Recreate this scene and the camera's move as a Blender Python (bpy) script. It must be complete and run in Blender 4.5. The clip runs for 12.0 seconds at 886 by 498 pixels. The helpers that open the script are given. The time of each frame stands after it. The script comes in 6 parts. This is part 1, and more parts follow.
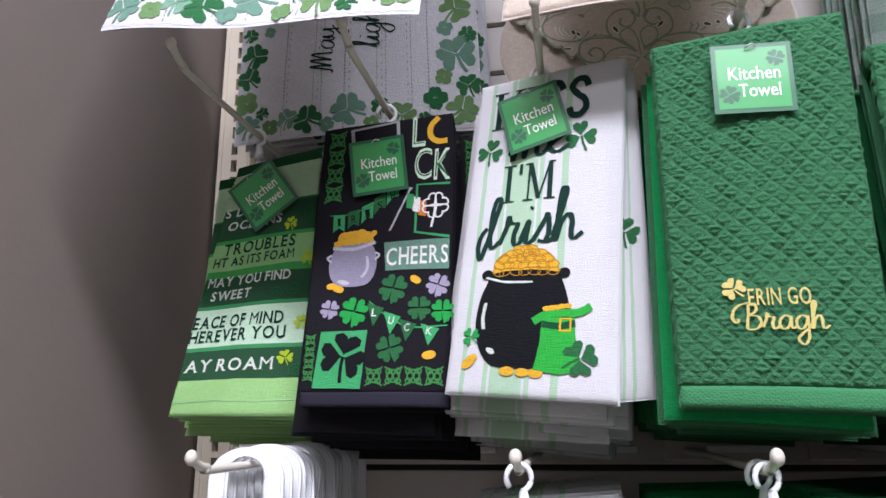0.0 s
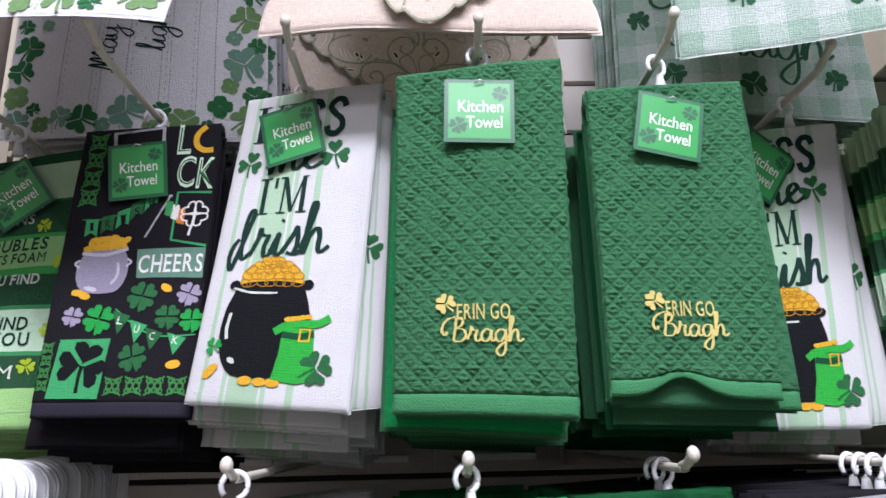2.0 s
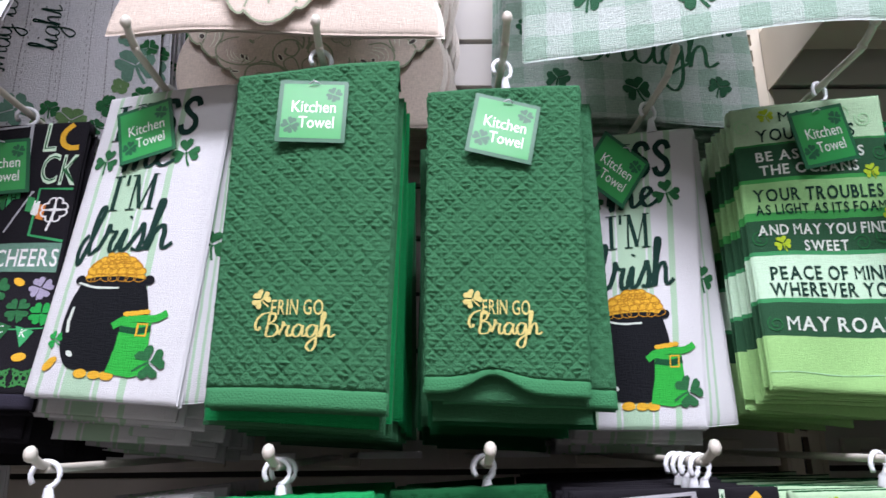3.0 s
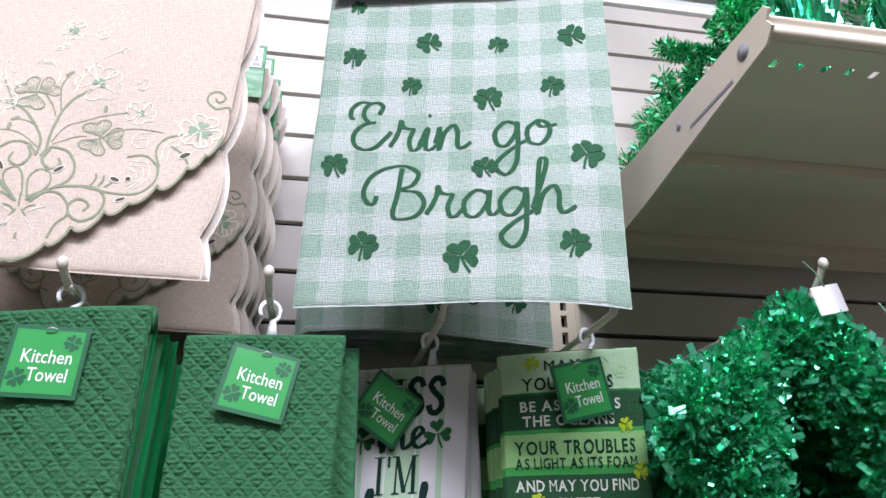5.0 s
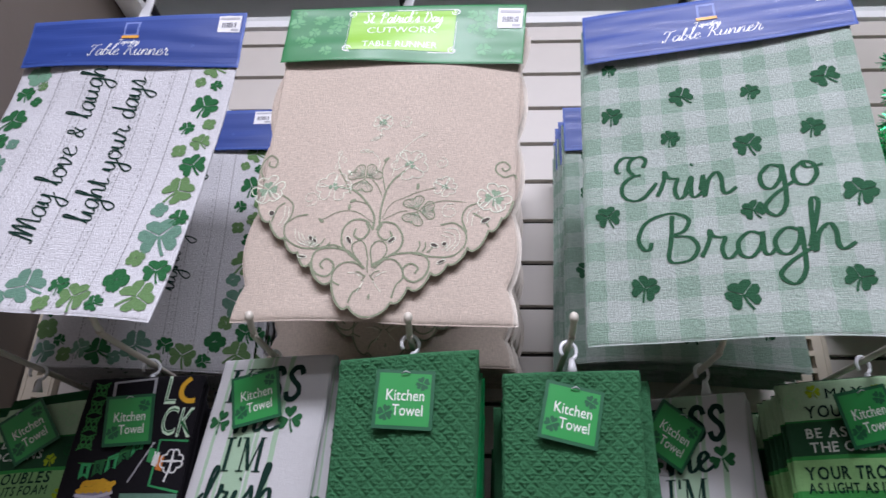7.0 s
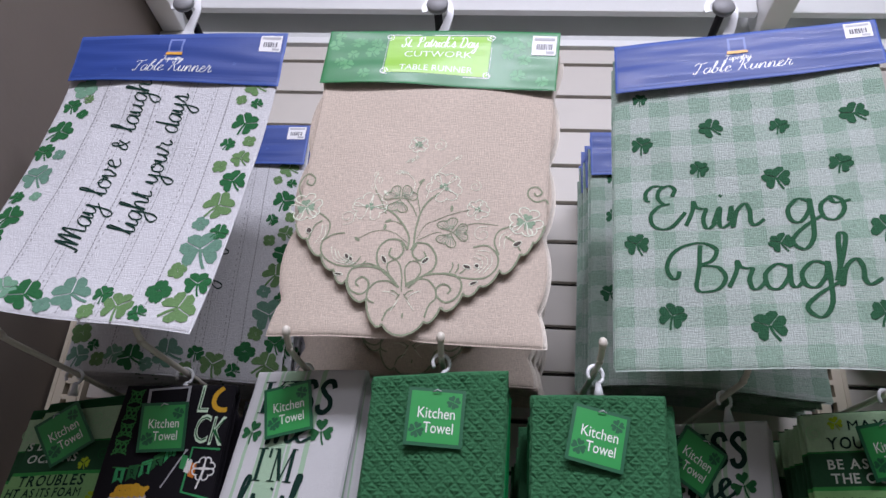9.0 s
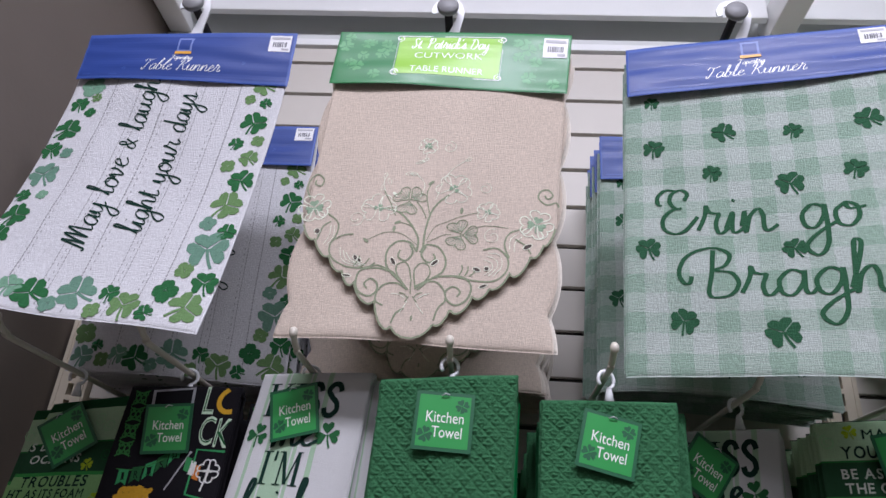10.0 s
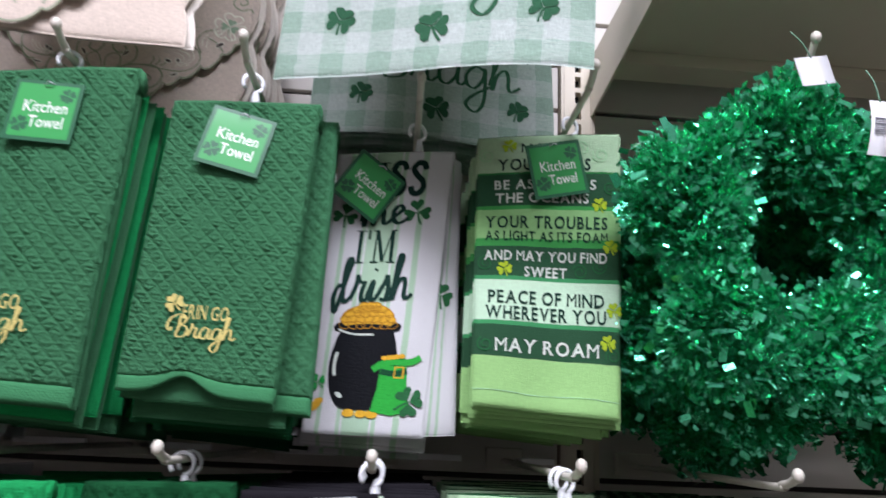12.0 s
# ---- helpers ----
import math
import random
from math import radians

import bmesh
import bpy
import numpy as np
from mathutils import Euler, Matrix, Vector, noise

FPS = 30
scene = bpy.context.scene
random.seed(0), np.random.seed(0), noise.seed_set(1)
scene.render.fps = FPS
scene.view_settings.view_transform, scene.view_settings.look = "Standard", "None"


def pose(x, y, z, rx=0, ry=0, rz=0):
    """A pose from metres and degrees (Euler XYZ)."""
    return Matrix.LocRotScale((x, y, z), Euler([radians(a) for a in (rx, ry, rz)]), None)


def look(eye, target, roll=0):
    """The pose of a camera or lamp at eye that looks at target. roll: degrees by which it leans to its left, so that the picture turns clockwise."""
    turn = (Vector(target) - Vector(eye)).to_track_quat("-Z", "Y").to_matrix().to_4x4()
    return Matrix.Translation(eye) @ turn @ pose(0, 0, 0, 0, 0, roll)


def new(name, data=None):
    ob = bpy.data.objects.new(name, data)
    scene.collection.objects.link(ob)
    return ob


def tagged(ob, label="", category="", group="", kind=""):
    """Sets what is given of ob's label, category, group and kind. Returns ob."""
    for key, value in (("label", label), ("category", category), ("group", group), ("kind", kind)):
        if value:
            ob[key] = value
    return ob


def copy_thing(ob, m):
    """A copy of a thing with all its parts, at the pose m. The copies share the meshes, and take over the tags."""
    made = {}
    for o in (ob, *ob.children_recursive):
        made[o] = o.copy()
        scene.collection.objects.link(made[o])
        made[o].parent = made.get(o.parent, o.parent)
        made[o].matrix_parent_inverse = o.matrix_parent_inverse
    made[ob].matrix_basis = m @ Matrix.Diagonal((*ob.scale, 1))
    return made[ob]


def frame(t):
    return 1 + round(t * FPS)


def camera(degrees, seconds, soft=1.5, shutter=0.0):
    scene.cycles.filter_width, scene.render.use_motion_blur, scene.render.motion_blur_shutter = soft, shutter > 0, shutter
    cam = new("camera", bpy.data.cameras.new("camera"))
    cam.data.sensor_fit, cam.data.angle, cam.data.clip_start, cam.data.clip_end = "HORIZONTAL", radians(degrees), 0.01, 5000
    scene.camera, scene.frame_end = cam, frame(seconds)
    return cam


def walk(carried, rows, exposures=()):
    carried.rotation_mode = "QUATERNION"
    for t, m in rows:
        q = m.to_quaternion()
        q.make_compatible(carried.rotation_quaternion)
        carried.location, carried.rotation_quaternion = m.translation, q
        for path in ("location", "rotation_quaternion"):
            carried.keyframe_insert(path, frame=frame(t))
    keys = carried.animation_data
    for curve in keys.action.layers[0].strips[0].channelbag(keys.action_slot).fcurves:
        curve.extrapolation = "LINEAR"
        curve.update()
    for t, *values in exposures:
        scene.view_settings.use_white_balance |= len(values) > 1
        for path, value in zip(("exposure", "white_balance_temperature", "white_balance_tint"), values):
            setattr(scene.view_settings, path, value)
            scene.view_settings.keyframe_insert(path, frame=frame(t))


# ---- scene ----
cam = camera(65.4, 12.0, shutter=0.2)
PATH = [
    (0.0, (0.0319, 0.0848, 1.3835), (-0.3191, 1.9944, 1.8639), -0.62),
    (0.5, (0.0356, 0.0904, 1.3824), (-0.2003, 2.0135, 1.8783), -0.23),
    (1.0, (0.0459, 0.0843, 1.3847), (-0.1385, 2.0099, 1.8929), -0.08),
    (1.5, (0.0921, 0.0830, 1.3821), (-0.0206, 2.0117, 1.8998), -0.42),
    (2.0, (0.1327, 0.0762, 1.3756), (0.1652, 2.0075, 1.8933), -1.31),
    (2.5, (0.1972, 0.0766, 1.3640), (0.2425, 2.0057, 1.8900), -0.89),
    (2.7, (0.2300, 0.0729, 1.3644), (0.2460, 2.0014, 1.8941), -0.52),
    (4.3, (0.3584, 0.0334, 1.4565), (0.5381, 1.9377, 2.0431), -0.18),
    (4.5, (0.3660, 0.0232, 1.4858), (0.5823, 1.8877, 2.1758), -0.13),
    (5.0, (0.3786, 0.0200, 1.4970), (0.7060, 1.8338, 2.2733), -0.52),
    (5.5, (0.3807, 0.0117, 1.4942), (0.7234, 1.8046, 2.3132), -0.40),
    (6.0, (0.3756, -0.0069, 1.4947), (0.6833, 1.7816, 2.3355), 0.58),
    (6.5, (0.3139, -0.0361, 1.4950), (0.3735, 1.7900, 2.3088), 0.45),
    (7.0, (0.2454, -0.0637, 1.4882), (0.1313, 1.7571, 2.3088), 1.59),
    (7.2, (0.2396, -0.0620, 1.4871), (0.0763, 1.7524, 2.3105), 1.95),
    (9.0, (0.2216, -0.0871, 1.4906), (0.0805, 1.7203, 2.3354), 3.77),
    (9.5, (0.2172, -0.0815, 1.4914), (0.0785, 1.7218, 2.3443), 4.07),
    (10.0, (0.2134, -0.0791, 1.4903), (0.0654, 1.7214, 2.3492), 4.46),
    (10.5, (0.2139, -0.0753, 1.4862), (0.0781, 1.7268, 2.3432), 4.68),
    (11.0, (0.2650, -0.0732, 1.4385), (0.1669, 1.7545, 2.2441), 3.31),
    (11.5, (0.3808, -0.0425, 1.3826), (0.3584, 1.8444, 2.0432), 1.76),
    (12.0, (0.4813, 0.0265, 1.3786), (0.5912, 1.9570, 1.8920), 2.66),
]
EXPOSURES = [(0, 0.18), (2.7, 0.16), (4.3, 0.09), (5.5, -0.13), (6, -0.22), (7, -0.69), (9, -0.81), (10.5, -0.84), (11, -0.85), (11.5, -0.5), (12, 0.0)]
walk(cam, [(t, look(eye, target, roll)) for t, eye, target, roll in PATH], EXPOSURES)
# ---------------------------------------------------------------- light
world = bpy.data.worlds.new("world")
scene.world = world
world.use_nodes = True
world.node_tree.nodes["Background"].inputs[0].default_value = (0.9, 0.95, 1.0, 1)
world.node_tree.nodes["Background"].inputs[1].default_value = 0.12


def ceiling_strip(x, y, z, sx, sy, watts):
    lamp = bpy.data.lights.new("ceiling_tube_light", "AREA")
    lamp.shape, lamp.size, lamp.size_y, lamp.energy, lamp.color = "RECTANGLE", sx, sy, watts, LIGHT_COLOUR
    ob = new("ceiling_tube_light", lamp)
    ob.matrix_world = pose(x, y, z, 0, 0, 0)
    return ob


LIGHT_COLOUR = (0.965, 0.958, 1.13)
CEILING = 3.25
for strip_y, strip_length, strip_watts in ((-0.66, 1.9, 122), (-1.8, 1.9, 30), (-3.1, 1.9, 8)):
    ceiling_strip(0.35, strip_y, CEILING - 0.05, strip_length, 0.35, strip_watts)

# ---------------------------------------------------------------- materials


def nodes_of(mat):
    return mat.node_tree.nodes, mat.node_tree.links


def surface(name, colour, rough=0.6, metal=0.0, vary=0.12, scale=30.0, bump=0.15, bump_scale=300.0, dist=0.002,
            stain=0.1, spec=0.5, coat=0.0, sheen=0.0):
    """Painted, plastic or woven surface: two scales of colour change and fine relief."""
    mat = bpy.data.materials.new(name)
    mat.use_nodes = True
    n, l = nodes_of(mat)
    b = n["Principled BSDF"]
    tc = n.new("ShaderNodeTexCoord")
    info = n.new("ShaderNodeObjectInfo")
    fine = n.new("ShaderNodeTexNoise")
    fine.inputs["Scale"].default_value, fine.inputs["Detail"].default_value = scale, 4
    wide = n.new("ShaderNodeTexNoise")
    wide.inputs["Scale"].default_value, wide.inputs["Detail"].default_value = 3.0, 3
    l.new(tc.outputs["Object"], fine.inputs["Vector"])
    l.new(tc.outputs["Object"], wide.inputs["Vector"])
    add = n.new("ShaderNodeMath")
    add.operation = "MULTIPLY_ADD"
    l.new(wide.outputs[0], add.inputs[0])
    add.inputs[1].default_value = stain
    mul = n.new("ShaderNodeMath")
    mul.operation = "MULTIPLY_ADD"
    l.new(fine.outputs[0], mul.inputs[0])
    mul.inputs[1].default_value, mul.inputs[2].default_value = vary, 1.0 - (vary + stain) / 2 - 0.03
    l.new(mul.outputs[0], add.inputs[2])
    rnd = n.new("ShaderNodeMath")
    rnd.operation = "MULTIPLY_ADD"
    l.new(info.outputs["Random"], rnd.inputs[0])
    rnd.inputs[1].default_value = 0.06
    l.new(add.outputs[0], rnd.inputs[2])
    mix = n.new("ShaderNodeVectorMath")
    mix.operation = "SCALE"
    mix.inputs[0].default_value = colour[:3]
    l.new(rnd.outputs[0], mix.inputs["Scale"])
    l.new(mix.outputs[0], b.inputs["Base Color"])
    b.inputs["Roughness"].default_value, b.inputs["Metallic"].default_value = rough, metal
    b.inputs["Specular IOR Level"].default_value = spec
    b.inputs["Coat Weight"].default_value = coat
    b.inputs["Coat Roughness"].default_value = 0.08
    b.inputs["Sheen Weight"].default_value = sheen
    if bump:
        nz = n.new("ShaderNodeTexNoise")
        nz.inputs["Scale"].default_value, nz.inputs["Detail"].default_value = bump_scale, 3
        l.new(tc.outputs["Object"], nz.inputs["Vector"])
        bp = n.new("ShaderNodeBump")
        bp.inputs["Strength"].default_value, bp.inputs["Distance"].default_value = bump, dist
        l.new(nz.outputs[0], bp.inputs["Height"])
        l.new(bp.outputs[0], b.inputs["Normal"])
    return mat


def cloth_mat(name, colour, bands=None, axis="V", thread=1100.0, rough=0.95, slub=0.16, relief=0.5, checks=None, loop=False):
    """Woven cloth with UV in metres. bands: (start, colour) along U or V; checks: (size, light, middle, dark)."""
    mat = bpy.data.materials.new(name)
    mat.use_nodes = True
    n, l = nodes_of(mat)
    b = n["Principled BSDF"]
    b.inputs["Roughness"].default_value, b.inputs["Specular IOR Level"].default_value = rough, 0.15
    b.inputs["Sheen Weight"].default_value = 0.0
    uv = n.new("ShaderNodeUVMap")
    sep = n.new("ShaderNodeSeparateXYZ")
    l.new(uv.outputs[0], sep.inputs[0])

    def math_node(op, a, bb, c=None):
        m = n.new("ShaderNodeMath")
        m.operation = op
        for i, v in enumerate((a, bb, c)):
            if v is None:
                continue
            if isinstance(v, (int, float)):
                m.inputs[i].default_value = v
            else:
                l.new(v, m.inputs[i])
        return m.outputs[0]

    wob = n.new("ShaderNodeTexNoise")
    wob.inputs["Scale"].default_value = 60
    l.new(uv.outputs[0], wob.inputs["Vector"])
    colour_out = None
    if bands:
        ramp = n.new("ShaderNodeValToRGB")
        ramp.color_ramp.interpolation = "CONSTANT"
        span = 0.5
        coord = math_node("MULTIPLY_ADD", wob.outputs[0], 0.0016, sep.outputs["X" if axis == "U" else "Y"])
        l.new(math_node("DIVIDE", coord, span), ramp.inputs[0])
        els = ramp.color_ramp.elements
        els[0].position, els[0].color = 0, (*bands[0][1], 1)
        els[1].position, els[1].color = bands[1][0] / span, (*bands[1][1], 1)
        for at, c in bands[2:]:
            e = els.new(at / span)
            e.color = (*c, 1)
        colour_out = ramp.outputs[0]
    elif checks:
        size, light, middle, dark = checks
        mu = math_node("LESS_THAN", math_node("FRACT", math_node("DIVIDE", math_node("MULTIPLY_ADD", wob.outputs[0], 0.005, sep.outputs["X"]), size * 2), 0), 0.5)
        mv = math_node("LESS_THAN", math_node("FRACT", math_node("DIVIDE", math_node("MULTIPLY_ADD", wob.outputs[0], 0.006, sep.outputs["Y"]), size * 2), 0), 0.5)
        s = math_node("MULTIPLY", math_node("ADD", mu, mv), 0.5)
        rib = n.new("ShaderNodeTexNoise")
        rib.inputs["Scale"].default_value, rib.inputs["Detail"].default_value = 1.0, 4
        stretch = n.new("ShaderNodeVectorMath")
        stretch.operation = "MULTIPLY"
        stretch.inputs[1].default_value = (60, 800, 1)
        l.new(uv.outputs[0], stretch.inputs[0])
        l.new(stretch.outputs[0], rib.inputs["Vector"])
        lines = math_node("SINE", math_node("MULTIPLY", sep.outputs["Y"], 2 * math.pi / 0.0021), 0)
        s2 = math_node("ADD", s, math_node("MULTIPLY_ADD", lines, 0.13, math_node("MULTIPLY_ADD", rib.outputs[0], 1.3, -0.65)))
        ramp = n.new("ShaderNodeValToRGB")
        els = ramp.color_ramp.elements
        els[0].position, els[0].color = 0.1, (*light, 1)
        els[1].position, els[1].color = 0.95, (*dark, 1)
        e = els.new(0.5)
        e.color = (*middle, 1)
        l.new(s2, ramp.inputs[0])
        colour_out = ramp.outputs[0]
    # threads
    heights = []
    for ax, k in (("X", 1.0), ("Y", 1.13)):
        heights.append(math_node("SINE", math_node("MULTIPLY", sep.outputs[ax], thread * 2 * k), 0))
    weave = math_node("MULTIPLY", heights[0], heights[1])
    st = n.new("ShaderNodeVectorMath")
    st.operation = "MULTIPLY"
    st.inputs[1].default_value = (1.0, 6.0, 1.0)
    l.new(uv.outputs[0], st.inputs[0])
    sl = n.new("ShaderNodeTexNoise")
    sl.inputs["Scale"].default_value, sl.inputs["Detail"].default_value = 140, 4
    l.new(st.outputs[0], sl.inputs["Vector"])
    st2 = n.new("ShaderNodeVectorMath")
    st2.operation = "MULTIPLY"
    st2.inputs[1].default_value = (6.0, 1.0, 1.0)
    l.new(uv.outputs[0], st2.inputs[0])
    sl2 = n.new("ShaderNodeTexNoise")
    sl2.inputs["Scale"].default_value, sl2.inputs["Detail"].default_value = 140, 4
    l.new(st2.outputs[0], sl2.inputs["Vector"])
    slubs = math_node("ADD", sl.outputs[0], sl2.outputs[0])
    wide = n.new("ShaderNodeTexNoise")
    wide.inputs["Scale"].default_value, wide.inputs["Detail"].default_value = 14, 3
    l.new(uv.outputs[0], wide.inputs["Vector"])
    tone = math_node("ADD", math_node("MULTIPLY_ADD", slubs, slub, 1.0 - slub), math_node("MULTIPLY_ADD", wide.outputs[0], 0.12, -0.06))
    sc = n.new("ShaderNodeVectorMath")
    sc.operation = "SCALE"
    if colour_out:
        l.new(colour_out, sc.inputs[0])
    else:
        sc.inputs[0].default_value = colour
    l.new(tone, sc.inputs["Scale"])
    l.new(sc.outputs[0], b.inputs["Base Color"])
    height = math_node("MULTIPLY_ADD", weave, 0.14, math_node("MULTIPLY", slubs, 0.9))
    if loop:
        nz = n.new("ShaderNodeTexNoise")
        nz.inputs["Scale"].default_value, nz.inputs["Detail"].default_value = 1500, 4
        l.new(uv.outputs[0], nz.inputs["Vector"])
        height = math_node("ADD", height, math_node("MULTIPLY", nz.outputs[0], 1.5))
    bp = n.new("ShaderNodeBump")
    bp.inputs["Strength"].default_value, bp.inputs["Distance"].default_value = relief, 0.0012
    l.new(height, bp.inputs["Height"])
    l.new(bp.outputs[0], b.inputs["Normal"])
    return mat


DARK_G, LIGHT_G = (0.024, 0.08, 0.038), (0.25, 0.48, 0.19)
M = {}
M["slat"] = surface("slatwall_laminate", (0.62, 0.58, 0.525), 0.45, vary=0.05, stain=0.06, bump=0.03)
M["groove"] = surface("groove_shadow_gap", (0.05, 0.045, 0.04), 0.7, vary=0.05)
M["insert"] = surface("aluminium_groove_insert", (0.78, 0.77, 0.76), 0.3, metal=0.2, vary=0.06)
M["cream"] = surface("cream_powder_coat", (0.66, 0.59, 0.47), 0.3, vary=0.06, bump=0.06, bump_scale=900)
M["hook"] = surface("cream_painted_wire", (0.62, 0.58, 0.5), 0.35, vary=0.08, bump=0.05)
M["hole"] = surface("shaded_backing_cloth", (0.09, 0.075, 0.065), 0.9)
M["slot"] = surface("slot_shade", (0.01, 0.01, 0.01), 0.8)
M["brown"] = surface("brown_grey_wall_paint", (0.195, 0.163, 0.14), 0.7, vary=0.08, scale=12, bump=0.12, bump_scale=120, stain=0.18)
M["white"] = surface("white_enamel", (0.86, 0.87, 0.87), 0.35, vary=0.04)
M["grey"] = surface("grey_header_panel", (0.72, 0.74, 0.73), 0.3, vary=0.05)
M["plastic"] = surface("white_plastic", (0.82, 0.83, 0.85), 0.3, vary=0.03, bump=0.0)
M["clear"] = surface("translucent_grey_plastic", (0.5, 0.52, 0.53), 0.2, vary=0.05, bump=0.0)
M["dark_metal"] = surface("dark_steel_peg", (0.045, 0.045, 0.05), 0.35, metal=0.7)
M["grey_cap"] = surface("grey_plastic_cap", (0.24, 0.24, 0.25), 0.5)
M["floor"] = surface("vinyl_floor", (0.24, 0.22, 0.19), 0.35, vary=0.08)
M["ceiling"] = surface("ceiling_tile", (0.75, 0.75, 0.73), 0.9, vary=0.06)
M["wall"] = surface("store_wall_paint", (0.28, 0.265, 0.245), 0.8)
M["tagcard"] = surface("green_card_glossy", (0.035, 0.3, 0.075), 0.3, vary=0.06, bump=0.05, bump_scale=25, dist=0.004, coat=0.2)
M["tagrim"] = surface("dark_green_card_rim", (0.012, 0.105, 0.045), 0.4, vary=0.05, bump=0.0, coat=0.1)
M["ink_white"] = surface("white_ink", (0.8, 0.82, 0.78), 0.35, vary=0.03, bump=0.0)
M["bluecard"] = surface("royal_blue_card", (0.010, 0.045, 0.25), 0.5, vary=0.08, bump=0.05, bump_scale=14, dist=0.008, coat=0.06)
M["bluerim"] = surface("light_blue_card_rim", (0.03, 0.08, 0.34), 0.5, vary=0.05, bump=0.0)
M["emblem_blue"] = surface("pale_blue_ink", (0.16, 0.22, 0.5), 0.5, vary=0.05, bump=0.0)
M["greencard"] = surface("green_header_card", (0.02, 0.2, 0.06), 0.4, vary=0.2, scale=40, bump=0.05, bump_scale=14, dist=0.008, coat=0.08)
M["greencard2"] = surface("green_header_clover_ink", (0.085, 0.34, 0.13), 0.4, vary=0.1, bump=0.0)
M["lime"] = surface("lime_card_panel", (0.26, 0.55, 0.035), 0.4, vary=0.08, bump=0.0, coat=0.08)
M["orange"] = surface("orange_ink", (0.75, 0.38, 0.05), 0.4)
M["sticker"] = surface("white_paper_sticker", (0.8, 0.8, 0.82), 0.5, vary=0.03, bump=0.0)
M["bar"] = surface("grey_print", (0.1, 0.1, 0.12), 0.5, bump=0.0)
M["bar2"] = surface("light_grey_print", (0.42, 0.42, 0.45), 0.5, bump=0.0)

M["terry"] = cloth_mat("green_terry", (0.046, 0.168, 0.076), relief=0.9, loop=True, slub=0.35)
M["terry_hem"] = cloth_mat("green_terry_hem", (0.045, 0.19, 0.08), relief=0.5, thread=900)
M["terry_bright"] = cloth_mat("bright_green_terry", (0.012, 0.3, 0.085), relief=0.9, loop=True, slub=0.35)
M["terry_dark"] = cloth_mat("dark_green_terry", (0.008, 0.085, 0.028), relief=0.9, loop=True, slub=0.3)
M["black"] = cloth_mat("black_terry", (0.012, 0.011, 0.014), loop=True, slub=0.3, relief=0.6)
M["black_hem"] = cloth_mat("charcoal_hem", (0.022, 0.02, 0.03), relief=0.4)
WHITE_C, STRIPE = (0.6, 0.6, 0.605), (0.37, 0.53, 0.37)
M["striped"] = cloth_mat("white_cotton_with_pale_green_stripes", WHITE_C, bands=[(0, WHITE_C), (0.012, STRIPE), (0.017, WHITE_C), (0.032, STRIPE), (0.036, WHITE_C), (0.039, STRIPE), (0.063, WHITE_C), (0.066, STRIPE), (0.070, WHITE_C), (0.085, STRIPE), (0.090, WHITE_C)], axis="U", loop=True, slub=0.06, relief=0.4)
M["white_cloth"] = cloth_mat("white_cotton", WHITE_C, loop=True, slub=0.06, relief=0.4)
M["white_stripe"] = cloth_mat("white_cotton_fold_stripe", WHITE_C, bands=[(0, WHITE_C), (0.010, STRIPE), (0.0135, WHITE_C), (0.0165, STRIPE), (0.0185, WHITE_C)], axis="U", loop=True, slub=0.06, relief=0.4)
BANDS = [(0, (0.012, 0.07, 0.025)), (0.001, (0.42, 0.6, 0.38)), (0.0395, (0.03, 0.2, 0.05)), (0.0415, DARK_G), (0.0748, (0.05, 0.3, 0.07)), (0.0795, LIGHT_G), (0.109, (0.05, 0.3, 0.07)), (0.1155, DARK_G), (0.1455, (0.05, 0.27, 0.1)), (0.149, (0.5, 0.7, 0.5)), (0.189, (0.05, 0.27, 0.1)), (0.193, DARK_G), (0.2215, (0.3, 0.54, 0.2))]
M["banded"] = cloth_mat("green_banded_cotton", LIGHT_G, bands=BANDS, loop=True, slub=0.26, relief=0.5)
M["linen"] = cloth_mat("beige_pink_linen", (0.56, 0.475, 0.4), thread=1400, slub=0.55, relief=0.55)
M["gingham"] = cloth_mat("green_gingham_tapestry", (0.4, 0.6, 0.4), checks=(0.0226, (0.45, 0.505, 0.47), (0.37, 0.455, 0.395), (0.262, 0.375, 0.297)), thread=1500, slub=0.5, relief=1.0)
M["tapestry"] = cloth_mat("white_tapestry", (0.64, 0.64, 0.66), thread=1500, slub=0.36, relief=1.0)
M["plaid_dark"] = cloth_mat("dark_green_plaid", (0.1, 0.2, 0.1), checks=(0.008, (0.3, 0.4, 0.3), (0.05, 0.14, 0.07), (0.01, 0.05, 0.02)))


def thread_ink(name, colour):
    M[name] = cloth_mat(name, colour, thread=1500, slub=0.6 if name.startswith("clover") else 0.35, relief=0.7)


